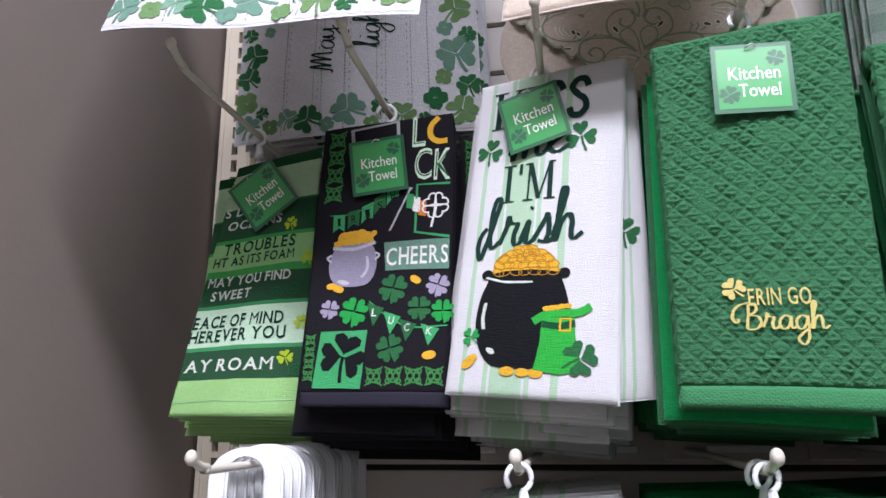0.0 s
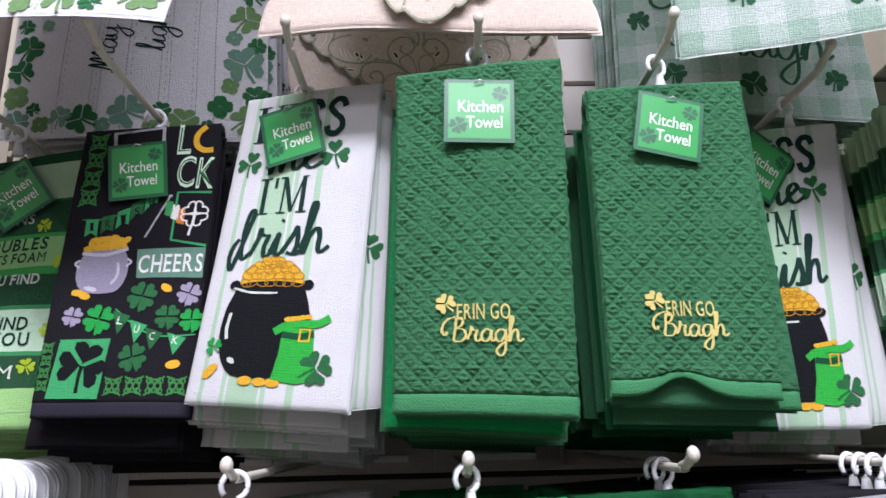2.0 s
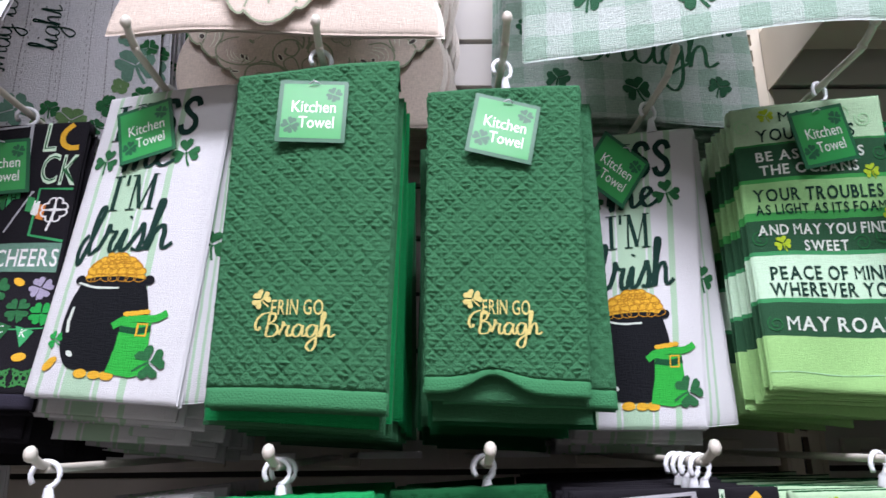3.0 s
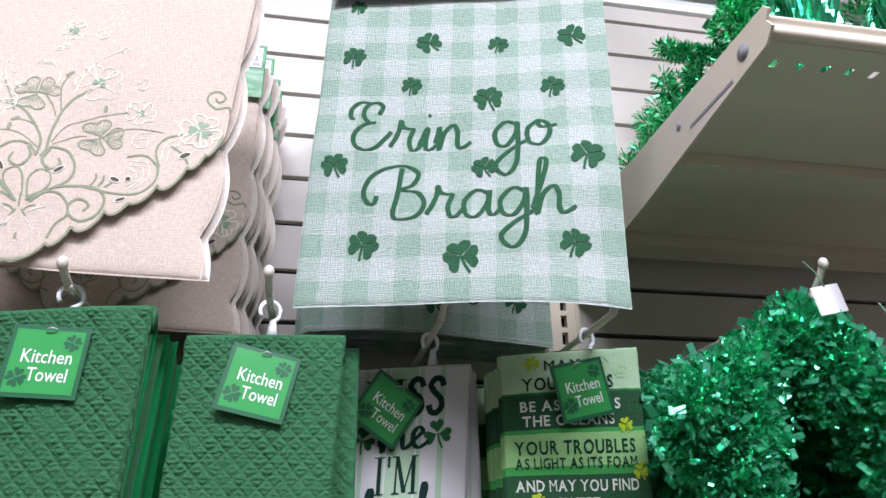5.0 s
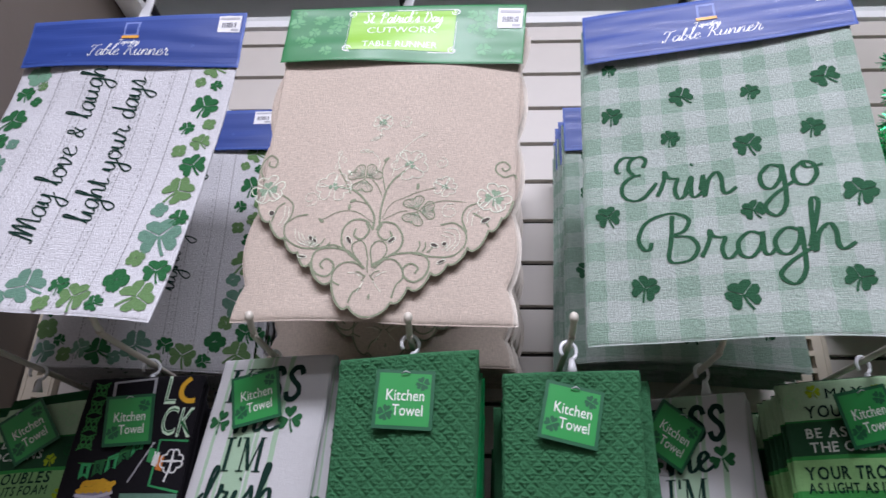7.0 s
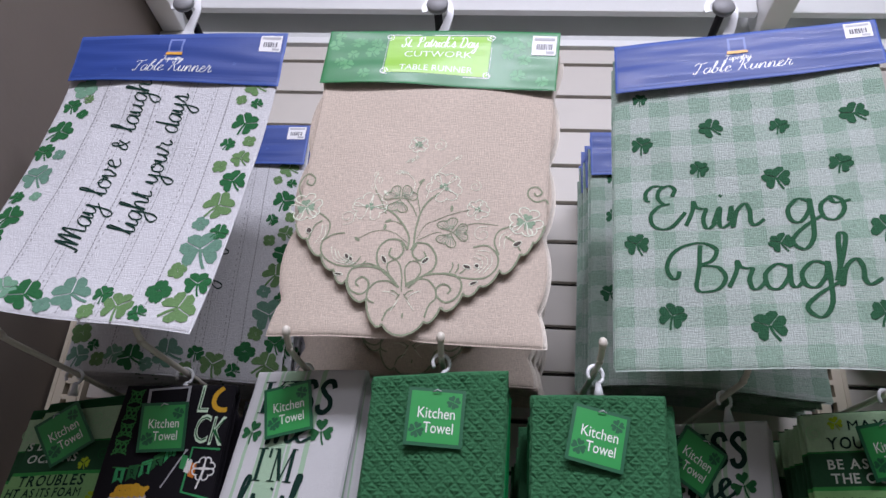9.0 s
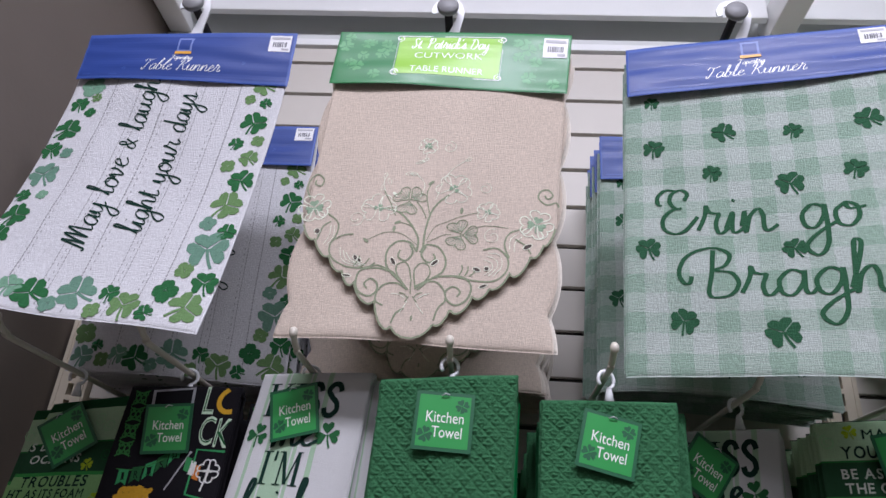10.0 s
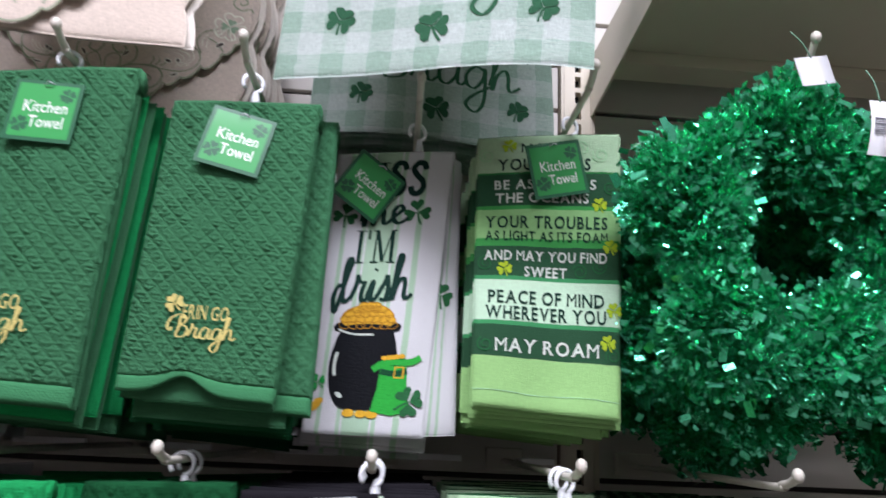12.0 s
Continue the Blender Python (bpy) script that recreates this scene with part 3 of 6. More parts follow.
# a joined script hand: advance, strokes (baseline 0, small letters 1 high)
HAND = {
    "a": (1.05, [[(.85, .85), (.5, 1), (.15, .6), (.2, .1), (.5, 0), (.8, .45), (.88, .95), (.85, .2), (1, .03), (1.2, .25)]]),
    "d": (1.05, [[(.85, .85), (.5, 1), (.15, .6), (.2, .1), (.5, 0), (.8, .45), (.95, 1.95), (.86, .2), (1, .03), (1.2, .25)]]),
    "g": (1.05, [[(.85, .85), (.5, 1), (.15, .6), (.2, .1), (.5, 0), (.8, .45), (.88, .95), (.84, -.6), (.5, -1.15), (.15, -.8), (.5, -.3), (1.2, .2)]]),
    "o": (1, [[(.5, 1), (.15, .65), (.2, .1), (.55, 0), (.85, .4), (.8, .85), (.5, 1), (.6, .72), (1.1, .8)]]),
    "e": (.85, [[(0, .2), (.3, .45), (.7, .75), (.5, 1), (.2, .7), (.2, .2), (.5, 0), (1, .25)]]),
    "r": (.95, [[(0, .15), (.26, .8), (.3, 1.22), (.4, .98), (.58, .9), (.74, .86), (.62, .45), (.68, .08), (.85, .04), (1.08, .3)]]),
    "i": (.55, [[(0, .2), (.28, .95), (.22, .2), (.36, .03), (.65, .25)], [(.3, 1.4), (.36, 1.47)]]),
    "n": (1.1, [[(0, .3), (.14, .95), (.12, 0), (.3, .7), (.6, 1), (.74, .7), (.74, .2), (.88, .03), (1.2, .25)]]),
    "m": (1.6, [[(0, .3), (.14, .95), (.12, 0), (.3, .7), (.5, 1), (.64, .7), (.62, 0), (.8, .7), (1.05, 1), (1.2, .7), (1.2, .2), (1.35, .03), (1.7, .25)]]),
    "h": (1.1, [[(0, .2), (.3, 1.3), (.42, 1.95), (.24, 2.0), (.16, 1), (.12, 0), (.3, .7), (.6, 1), (.74, .7), (.74, .2), (.88, .03), (1.2, .25)]]),
    "l": (.6, [[(0, .2), (.35, 1.3), (.42, 1.95), (.24, 2.0), (.2, 1), (.24, .15), (.4, .03), (.7, .25)]]),
    "t": (.65, [[(0, .2), (.3, 1.6), (.24, .2), (.4, .03), (.75, .25)], [(.02, 1.1), (.55, 1.2)]]),
    "u": (1.1, [[(0, .3), (.15, .95), (.15, .2), (.4, 0), (.7, .4), (.8, .95), (.76, .2), (.92, .03), (1.2, .25)]]),
    "y": (1.05, [[(0, .3), (.15, .95), (.17, .3), (.4, .05), (.7, .4), (.82, .95), (.76, -.6), (.45, -1.15), (.15, -.8), (.5, -.3), (1.15, .2)]]),
    "v": (.95, [[(0, .4), (.15, .95), (.3, .1), (.45, 0), (.75, .6), (.7, 1), (.8, .8), (1.05, .8)]]),
    "s": (.8, [[(0, .15), (.4, .85), (.5, 1.1), (.62, .5), (.5, .05), (.2, .1), (.6, .0), (.95, .25)]]),
    "k": (1, [[(0, .2), (.35, 1.3), (.42, 1.95), (.24, 2.0), (.14, 0), (.35, .8), (.7, .95), (.35, .5), (.75, .03), (1.1, .25)]]),
    "&": (1.2, [[(1.0, .9), (.6, .1), (.25, .1), (.3, .5), (.7, .9), (.6, 1.3), (.4, 1.1), (.6, .5), (1.05, .02)]]),
    "'": (.3, [[(.15, 1.9), (.1, 1.6)]]),
    ".": (.4, [[(.1, .05), (.16, .1)]]),
    "M": (2, [[(.0, .1), (.2, .0), (.4, 1), (.55, 1.8), (.62, .9), (.6, .1), (.9, 1.3), (1.1, 1.8), (1.15, .9), (1.12, .1), (1.4, 1.2), (1.65, 1.75), (1.7, .8), (1.75, .1), (2.05, .2)]]),
    "E": (1.4, [[(.95, 1.5), (1.06, 1.8), (.85, 2.0), (.52, 1.85), (.42, 1.45), (.62, 1.15), (.85, 1.15), (.45, 1.03), (.16, .65), (.2, .2), (.55, 0), (.95, .15), (1.4, .75)], [(.62, 1.98), (.25, 2.0), (-.02, 1.68), (.0, 1.35), (.14, 1.3)]]),
    "B": (1.8, [[(1.0, 1.95), (.92, 1.0), (.8, .2), (.92, .0)], [(.3, .85), (.22, .58), (.04, .6), (-.1, 1.0), (.1, 1.6), (.55, 1.95), (1.1, 2.05), (1.5, 1.75), (1.35, 1.3), (1.0, 1.1), (1.5, 1.0), (1.72, .55), (1.45, .08), (.92, -.02)]]),
    "I": (.95, [[(.3, .9), (.06, .6), (.0, .1), (.16, -.35), (.36, .2), (.62, 1.2), (.78, 1.9), (.62, 2.08), (.48, 1.6), (.48, .6), (.62, .05), (.95, .25)]]),
    "S": (1.2, [[(1, 1.7), (.7, 2), (.35, 1.6), (.6, 1.1), (.8, .5), (.5, .02), (.1, .2), (.2, .5)]]),
    "P": (1.4, [[(.5, 1.9), (.4, 1), (.3, 0)], [(.1, 1.3), (.3, 1.9), (.9, 2), (1.15, 1.5), (.8, 1.0), (.45, 1.0)]]),
    "D": (1.6, [[(.5, 1.8), (.4, .9), (.3, .1), (.9, .02), (1.35, .8), (1.1, 1.7), (.5, 2), (.1, 1.6)]]),
    "c": (.8, [[(.75, .8), (.5, 1), (.15, .6), (.2, .1), (.5, 0), (.95, .25)]]),
    "T": (1.3, [[(.75, 1.8), (.65, .9), (.45, .05), (.2, .05), (.15, .3)], [(.0, 1.5), (.2, 1.9), (.8, 1.8), (1.4, 2.0)]]),
    "R": (1.6, [[(.55, 1.85), (.45, .9), (.25, 0)], [(.1, 1.4), (.3, 1.9), (.95, 2), (1.15, 1.5), (.8, 1.05), (.5, 1.0), (.8, .9), (1.2, .1), (1.55, .2)]]),
    "b": (1, [[(0, .2), (.35, 1.3), (.42, 1.95), (.24, 2.0), (.16, .3), (.4, 0), (.75, .3), (.7, .8), (.4, .9), (.75, .7), (1.05, .8)]]),
    "p": (1.05, [[(0, .3), (.18, .95), (.1, -1.0), (.18, .5), (.5, 1), (.8, .7), (.7, .1), (.35, .05), (1.1, .25)]]),
}


def script(body, x, y, size, deg=0.0, width=0.16, squeeze=1.0, slant=0.0, taper=True, fit=None):
    """Joined handwriting centred on x, y; size: height of a small letter; fit: length of the line."""
    total = sum(HAND[ch][0] if ch != " " else 0.75 for ch in body)
    if fit:
        squeeze = fit / (total * size)
    at, shapes = -total / 2, []
    for ch in body:
        if ch == " ":
            at += 0.75
            continue
        adv, strokes = HAND[ch]
        for s in strokes:
            flat = [((at + px + slant * py) * squeeze, -(py - 0.5)) for px, py in s]
            pts, faces = ribbon(flat, width, 5, False, taper)
            shapes.append((turn(pts, x, y, deg, size), faces))
        at += adv
    return shapes
# ---------------------------------------------------------------- the setting
WALL_Y, LEFT_X, POST_X = 0.95, -0.455, 0.722

tagged(box_part("floor", (-2.5, -4.0, -0.05), (4.0, 1.2, 0.0), M["floor"]), "pale vinyl store floor", "floor", kind="structure")
tagged(box_part("ceiling", (-2.5, -4.0, CEILING), (4.0, 1.2, CEILING + 0.1), M["ceiling"]), "white store ceiling", "ceiling", kind="structure")
tagged(box_part("wall_left", (LEFT_X - 0.12, -0.9, 0.0), (LEFT_X, 1.06, CEILING), M["brown"]), "plain brown-grey painted side wall beside the display", "wall", kind="structure")
tagged(box_part("wall_north", (LEFT_X, 1.06, 0.0), (4.0, 1.16, CEILING), M["wall"]), "store wall behind the slatwall display", "wall", kind="structure")
# unseen walls, added to close the room; their tone sets the bounced fill light
tagged(box_part("wall_south", (-2.5, -4.1, 0.0), (4.0, -4.0, CEILING), M["wall"]), "unseen plain wall added across the aisle to close the room", "wall", kind="structure")
tagged(box_part("wall_east", (4.0, -4.0, 0.0), (4.1, 1.16, CEILING), M["wall"]), "unseen plain end wall added to close the room", "wall", kind="structure")
tagged(box_part("wall_west", (-2.6, -4.0, 0.0), (-2.5, 1.16, CEILING), M["wall"]), "unseen plain end wall added to close the room", "wall", kind="structure")

SLAT_STEP, SLAT_TOP = 0.0742, 2.366


def slat_bay(name, x0, x1, label):
    """Horizontal slats with a T-shaped recess between them; a near-black backing paints in the grooves' shade."""
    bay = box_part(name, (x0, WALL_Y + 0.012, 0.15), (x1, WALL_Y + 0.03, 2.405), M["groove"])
    tagged(bay, label, "wall panel", kind="structure")
    edges = [2.402] + [SLAT_TOP - SLAT_STEP * k for k in range(30)]
    cache = {}
    for k in range(len(edges) - 1):
        hi, lo = edges[k] - (0.0035 if k else 0), edges[k + 1] + 0.0035
        if lo < 0.2:
            break
        key = round(hi - lo, 4)
        if key not in cache:
            bm = bmesh.new()
            add_box(bm, (x0 + 0.001, 0, -key / 2), (x1 - 0.001, 0.0115, key / 2), 0.0012)
            ob = part("slat", bm, M["slat"], bay)
            cache[key] = ob.data
        else:
            ob = new("slat", cache[key])
            ob.parent = bay
        ob.location = (0, WALL_Y, (hi + lo) / 2)
    return bay


bay_a = slat_bay("wall_panel_1", -0.4, 0.696, "beige slatwall panel with dark horizontal grooves")
bay_b = slat_bay("wall_panel_2", 0.748, 1.95, "beige slatwall panel with dark horizontal grooves behind the shelf")


def slotted_post(name, x, label):
    """Steel upright with two columns of shelf-bracket slots."""
    bm = bmesh.new()
    w, y0 = 0.025, WALL_Y - 0.012
    for a, b in ((-w, -0.0045), (0.0045, w)):
        add_box(bm, (x + a, y0, 0.1), (x + b, WALL_Y + 0.02, 2.41))
    z = 0.12
    while z < 2.4:
        add_box(bm, (x - 0.0045, y0 + 0.0004, z), (x + 0.0045, WALL_Y + 0.018, z + 0.0075))
        z += 0.0254
    for a in (-w + 0.004, w - 0.007):
        add_box(bm, (x + a, y0 - 0.0015, 0.1), (x + a + 0.003, y0 + 0.002, 2.41))
    post = part(name, bm, M["cream"], None)
    tagged(post, label, "upright", kind="structure")
    # black filler: the shade inside the slots, given as colour
    box_part("post_channel", (x - 0.0045, WALL_Y + 0.002, 0.1), (x + 0.0045, WALL_Y + 0.018, 2.4), M["slot"], post)
    return post


slotted_post("trim_post_1", LEFT_X + 0.029, "cream slotted steel upright beside the brown wall")
slotted_post("trim_post_2", POST_X, "cream slotted steel upright between the two bays")

# header above the slats: white trim, grey recessed panel, white beam and arms
header = box_part("trim_header", (LEFT_X, WALL_Y - 0.004, 2.408), (1.95, WALL_Y + 0.03, 2.424), M["white"], bevel=0.002)
tagged(header, "white and grey metal header above the slatwall", "header", kind="structure")
box_part("header_panel", (LEFT_X, WALL_Y + 0.02, 2.424), (1.95, WALL_Y + 0.04, 2.62), M["grey"], header)
box_part("header_rail", (LEFT_X, WALL_Y - 0.002, 2.424), (1.95, WALL_Y + 0.02, 2.436), M["grey"], header, bevel=0.002)
for beam_a, beam_b in ((LEFT_X + 0.035, POST_X - 0.02), (POST_X + 0.03, 1.95)):
    box_part("header_beam", (beam_a, WALL_Y - 0.035, 2.466), (beam_b, WALL_Y - 0.02, 2.60), M["white"], header, "white beam", bevel=0.003)
for x in (LEFT_X + 0.004, POST_X - 0.018):
    box_part("header_arm", (x, WALL_Y - 0.42, 2.437), (x + 0.045, WALL_Y + 0.02, 2.50), M["white"], header, "white arm", bevel=0.003)

# ---------------------------------------------------------------- hooks


def peg_hook(x, z, tip_y, label, group, lift=0.012):
    """Long wire hook in a slat groove: rod, upturned tip with a ball end, back plate."""
    th = empty_thing("display_hook", label, "hook", group, (x, WALL_Y, z))
    length = WALL_Y - tip_y
    line = curve_points([(0, -0.006, 0), (0, -length * 0.5, 0.001), (0, -length + 0.034, 0.001), (0, -length + 0.024, 0.003), (0, -length + 0.012, lift), (0, -length, lift * 2.2)], 5)
    v, f = tube(line, 0.0033, 10)
    link_mesh("rod", v, f, M["hook"], th)
    bm = bmesh.new()
    bmesh.ops.create_uvsphere(bm, u_segments=12, v_segments=8, radius=0.0045, matrix=Matrix.Translation((0, -length, lift * 2.2)) @ Matrix.Diagonal((1, 1.1, 1.3, 1)))
    part("ball_tip", bm, M["hook"], th, smooth=True)
    box_part("back_plate", (-0.024, -0.006, -0.012), (0.024, 0.004, 0.016), M["hook"], th, bevel=0.002)
    return th


UP_Z, LOW_Z = 1.686, 1.347
UP_X = [-0.292, -0.138, 0.018, 0.174, 0.332, 0.487, 0.640]
LOW_X = [-0.245, -0.009, 0.155, 0.309, 0.466, 0.625, 0.795]
for x, tip in zip(UP_X, (0.566, 0.562, 0.567, 0.567, 0.563, 0.612, 0.567)):
    peg_hook(x, UP_Z, tip, "long cream wire hook with upturned ball tip holding towels", "upper towel hooks", 0.0062)
for x in LOW_X:
    peg_hook(x, LOW_Z, 0.567, "long cream wire hook with upturned ball tip in the lower row", "lower towel hooks", 0.0052)
peg_hook(0.832, 1.704, 0.545, "long cream wire hook holding tinsel wreaths", "wreath hooks")
peg_hook(1.06, 1.66, 0.56, "long cream wire hook holding tinsel wreaths", "wreath hooks")

# bright groove insert of the lower row, between the hooks
insert_edges = sorted([-0.41] + [v for x in LOW_X[:6] for v in (x - 0.055, x + 0.01)] + [0.69])
insert = empty_thing("trim_groove", "light metal strips in a slatwall groove", "groove strip", "", (0, WALL_Y - 0.003, LOW_Z + 0.001))
insert["kind"] = "structure"
for k in range(0, len(insert_edges) - 1, 2):
    a, b = insert_edges[k], insert_edges[k + 1]
    if b - a > 0.02:
        box_part("groove_strip", (a, -0.003, -0.004), (b, 0.006, 0.004), M["insert"], insert, bevel=0.001)


def peg_top(x, z, tip_y):
    th = empty_thing("display_peg", "dark steel peg with grey round cap holding table runners", "peg", "runner pegs", (x, WALL_Y, z))
    length = WALL_Y - tip_y
    v, f = tube([(0, 0, 0), (0, -length * 0.5, 0), (0, -length + 0.004, 0.004)], 0.0055, 10)
    link_mesh("rod", v, f, M["dark_metal"], th)
    v, f = tube([(0, -length + 0.006, 0.004), (0, -length + 0.001, 0.004), (0, -length - 0.002, 0.004)], [0.0135, 0.0145, 0.0125], 20)
    link_mesh("cap", v, f, M["grey_cap"], th, "grey round cap")
    box_part("back_plate", (-0.02, -0.006, -0.02), (0.02, 0.004, 0.02), M["dark_metal"], th, bevel=0.002)
    return th


for x in (-0.203, 0.140, 0.506):
    peg_top(x, 2.158, 0.592)

# ---------------------------------------------------------------- towels


def plastic_ring(parent, hook_x, y, z=None, r=0.0092, deep=0.014):
    """White moulded hang loop round the hook's rod: an open ring on a flat neck that runs into the fold."""
    z = (UP_Z if z is None else z) + 0.0036 + 0.0020 - r + 0.0004
    base = Vector(parent.location)
    m = pose(*(Vector((hook_x, y, z)) - base), 0, 0, 25)
    v, f = tube([m @ Vector((math.sin(a) * r, 0.0, math.cos(a) * r)) for a in [radians(d) for d in range(-130, 171, 15)]], 0.0020, 8)
    ob = link_mesh("hang_loop", v, f, M["plastic"], parent, "white plastic hang loop")
    v, f = tube([m @ Vector(p) for p in ((0.003, 0, -r * 0.95), (0.0035, 0.0005, -r - deep * 0.5), (0.004, 0.001, -r - deep))], [0.0028, 0.0042, 0.006], 8)
    link_mesh("neck", v, f, M["plastic"], ob)
    return ob


TAG_CACHE = {}


def tag_card(parent, at, deg, tilt=0.0, yaw=0.0, size=0.056):
    """Square glossy card with a darker rim, two shamrocks, lettering and a staple."""
    m = pose(*at, tilt, 0, yaw) @ pose(0, 0, 0, 0, deg, 0)
    s = size / 2

    def flat(shapes, proud):
        verts, faces = [], []
        for pts, fs in shapes:
            k = len(verts)
            verts += [m @ Vector((px, -proud, -py)) for px, py in pts]
            faces += [tuple(k + i for i in f) for f in fs]
        return verts, faces

    bm = bmesh.new()
    bmesh.ops.create_cube(bm, size=1, matrix=m @ Matrix.Diagonal((size, 0.0008, size, 1)))
    bmesh.ops.bevel(bm, geom=[e for e in bm.edges if e.calc_length() < 0.001], offset=0.0004, segments=1, affect="EDGES")
    card = part("tag", bm, M["tagrim"], parent, "glossy green square hang tag reading Kitchen Towel")
    v, f = flat([rect(-s * .88, -s * .88, s * .88, s * .88)], 0.0006)
    link_mesh("tag_face", v, f, M["tagcard"], card, smooth=False)
    for shape in (clover(s * .60, -s * .55, s * .5, 20, 4), clover(-s * .60, s * .47, s * .56, -30, 4)):
        v, f = flat(shape, 0.0007)
        link_mesh("tag_shamrock", v, f, M["tagrim"], card, smooth=False)
    v, f = flat(words("Kitchen", s * .04, -s * .14, s * .37, s * 1.28, bold=0.004) + words("Towel", s * .14, s * .36, s * .37, s * 1.02, bold=0.004), 0.0008)
    link_mesh("tag_lettering", v, f, M["ink_white"], card, smooth=False)
    v, f = tube([m @ Vector(p) for p in ((-0.004, -0.002, s * .85), (0, -0.004, s * .93), (0.004, -0.002, s * .9))], 0.0006, 6)
    link_mesh("staple", v, f, M["clear"], card)
    return card


def towel_body(th, sh, mats, thick=0.005, layers=3, strip=0.0, relief=None, fine=(30, 60), hem=0.05, hem_mat=None, outline=None, drop=0.012):
    """Front layer, hem band and the folded layers behind it."""
    sh.skin = thick / 2
    slab("front_layer", sh, mats[0], th, thick=thick, nu=fine[0], nv=fine[1], v1=1 - hem, relief=relief, outline=outline, edge=0.02)
    if hem:
        slab("hem", sh, hem_mat or mats[0], th, thick=thick * 0.8, nu=fine[0] if fine[0] < 40 else 30, nv=4, v0=1 - hem - 0.006, v1=1.0, back=0.0003, outline=outline, edge=0.03)
    for k in range(layers):
        slab("folded_layer", sh, mats[1], th, u0=0.01 - 0.012 * (k % 2), u1=1.0 - 0.02 * (k % 2) + strip * (1 if k == 0 else 0.5), v0=0.004 + 0.01 * k, v1=1.0 + drop * (0.3 + 0.4 * k) - 0.02 * (k % 2),
             thick=thick, nu=12, nv=12, back=thick * 1.15 * (k + 1), edge=0.06)
    # rolled fold along the top
    many = 110 if relief else 24
    pts = [sh.at(u / many, 0.0, -thick * 1.1) - Vector((0, 0, thick * 1.3)) for u in range(many + 1)]
    v, f = tube(pts, thick * 1.35, 16 if relief else 10)
    rough = 0.0022 if relief else 0.0004
    v = [p + Vector((0, -1, 0.6)) * rough * noise.noise(p * (130 if relief else 60)) for p in v]
    uv = [(0.5 * i / len(v), 0.002) for i in range(len(v))]
    link_mesh("top_fold", v, f, mats[0] if relief or len(mats) < 3 else mats[2], th, uvs=uv)


def stack_behind(name, sh, mat, count, start, end, label, category, group, seed, thick=0.009, dark=None, spread=0.006, low=0.0):
    """More folded towels further back on the same hook, each a thing with two layers and a hem edge."""
    rng = random.Random(seed)
    models = []
    for k in range(3):
        th = empty_thing(name, label, category, group, sh.base)
        s2 = Sheet(*sh.c, bulge=0.003, wave=0.003, seed=seed + k + 1)
        slab("front_layer", s2, mat, th, u0=-0.015 * k, u1=1.0 + 0.012 * k, v1=1.0 - 0.01 * k, thick=thick * 0.5, nu=10, nv=14, edge=0.08)
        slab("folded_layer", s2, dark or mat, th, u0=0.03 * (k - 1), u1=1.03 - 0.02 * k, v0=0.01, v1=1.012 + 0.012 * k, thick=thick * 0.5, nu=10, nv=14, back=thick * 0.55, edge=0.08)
        models.append(th)
    for i in range(count):
        f = i / max(1, count - 1)
        at = sh.base + Vector((rng.uniform(-spread, spread), start + (end - start) * f, rng.uniform(-0.4, 0.15) * low - 0.001 - low * min(1, 0.35 + f)))
        m = Matrix.Translation(at) @ Euler((radians(rng.uniform(-1, 1)), radians(rng.uniform(-1.6, 1.6)), radians(rng.uniform(-2, 2)))).to_matrix().to_4x4()
        if i < 3:
            models[i].matrix_basis = m
        else:
            copy_thing(models[i % 3], m)


NUB_U, NUB_V = 0.0130, 0.0132


def terry_relief(seed):
    """A flat lattice of diagonal bands; in each diamond a raised nub of matted loops in three short rows."""
    def height(U, V):
        jx, jy = noise.noise((U * 45, V * 45, seed)) * 0.12, noise.noise((U * 45, V * 45, seed + 9)) * 0.12
        a, b = U / NUB_U + V / NUB_V + jx, U / NUB_U - V / NUB_V + jy
        q = min(abs(math.sin(math.pi * a)), abs(math.sin(math.pi * b)))
        nub = min(1.0, max(0.0, (q - 0.2) / 0.34))
        nub = nub * nub * (3 - 2 * nub)
        mat = 0.9 + 0.7 * noise.noise((U * 60, V * 60, seed + 5))
        rows = math.sin(2 * math.pi * V / 0.0039 + 2.2 * noise.noise((U * 190, V * 60, seed + 2)))
        loops = 0.0007 * noise.noise((U * 420, V * 620, seed + 3)) + 0.0004 * noise.noise((U * 900, V * 900, seed + 4))
        return nub * mat * (0.0012 + 0.0005 * rows) - 0.0005 + loops * (0.25 + 0.75 * nub)
    return height
# corners of the hanging towels: upper left, upper right, lower left, lower right
C_BAND = ((-0.306, 0.728, 1.646), (-0.213, 0.728, 1.662), (-0.362, 0.720, 1.389), (-0.225, 0.720, 1.388))
C_BLACK = ((-0.199, 0.697, 1.666), (-0.069, 0.697, 1.673), (-0.207, 0.675, 1.396), (-0.072, 0.670, 1.393))
C_KISS = ((-0.036, 0.668, 1.682), (0.091, 0.640, 1.683), (-0.074, 0.660, 1.404), (0.065, 0.635, 1.393))
C_TERRY = ((0.106, 0.597, 1.665), (0.242, 0.588, 1.675), (0.102, 0.583, 1.390), (0.236, 0.578, 1.384))
C_TERRY_B = ((0.266, 0.612, 1.657), (0.398, 0.606, 1.661), (0.262, 0.592, 1.396), (0.386, 0.588, 1.390))
C_KISS_B = ((0.409, 0.695, 1.650), (0.527, 0.690, 1.660), (0.396, 0.688, 1.372), (0.508, 0.684, 1.372))
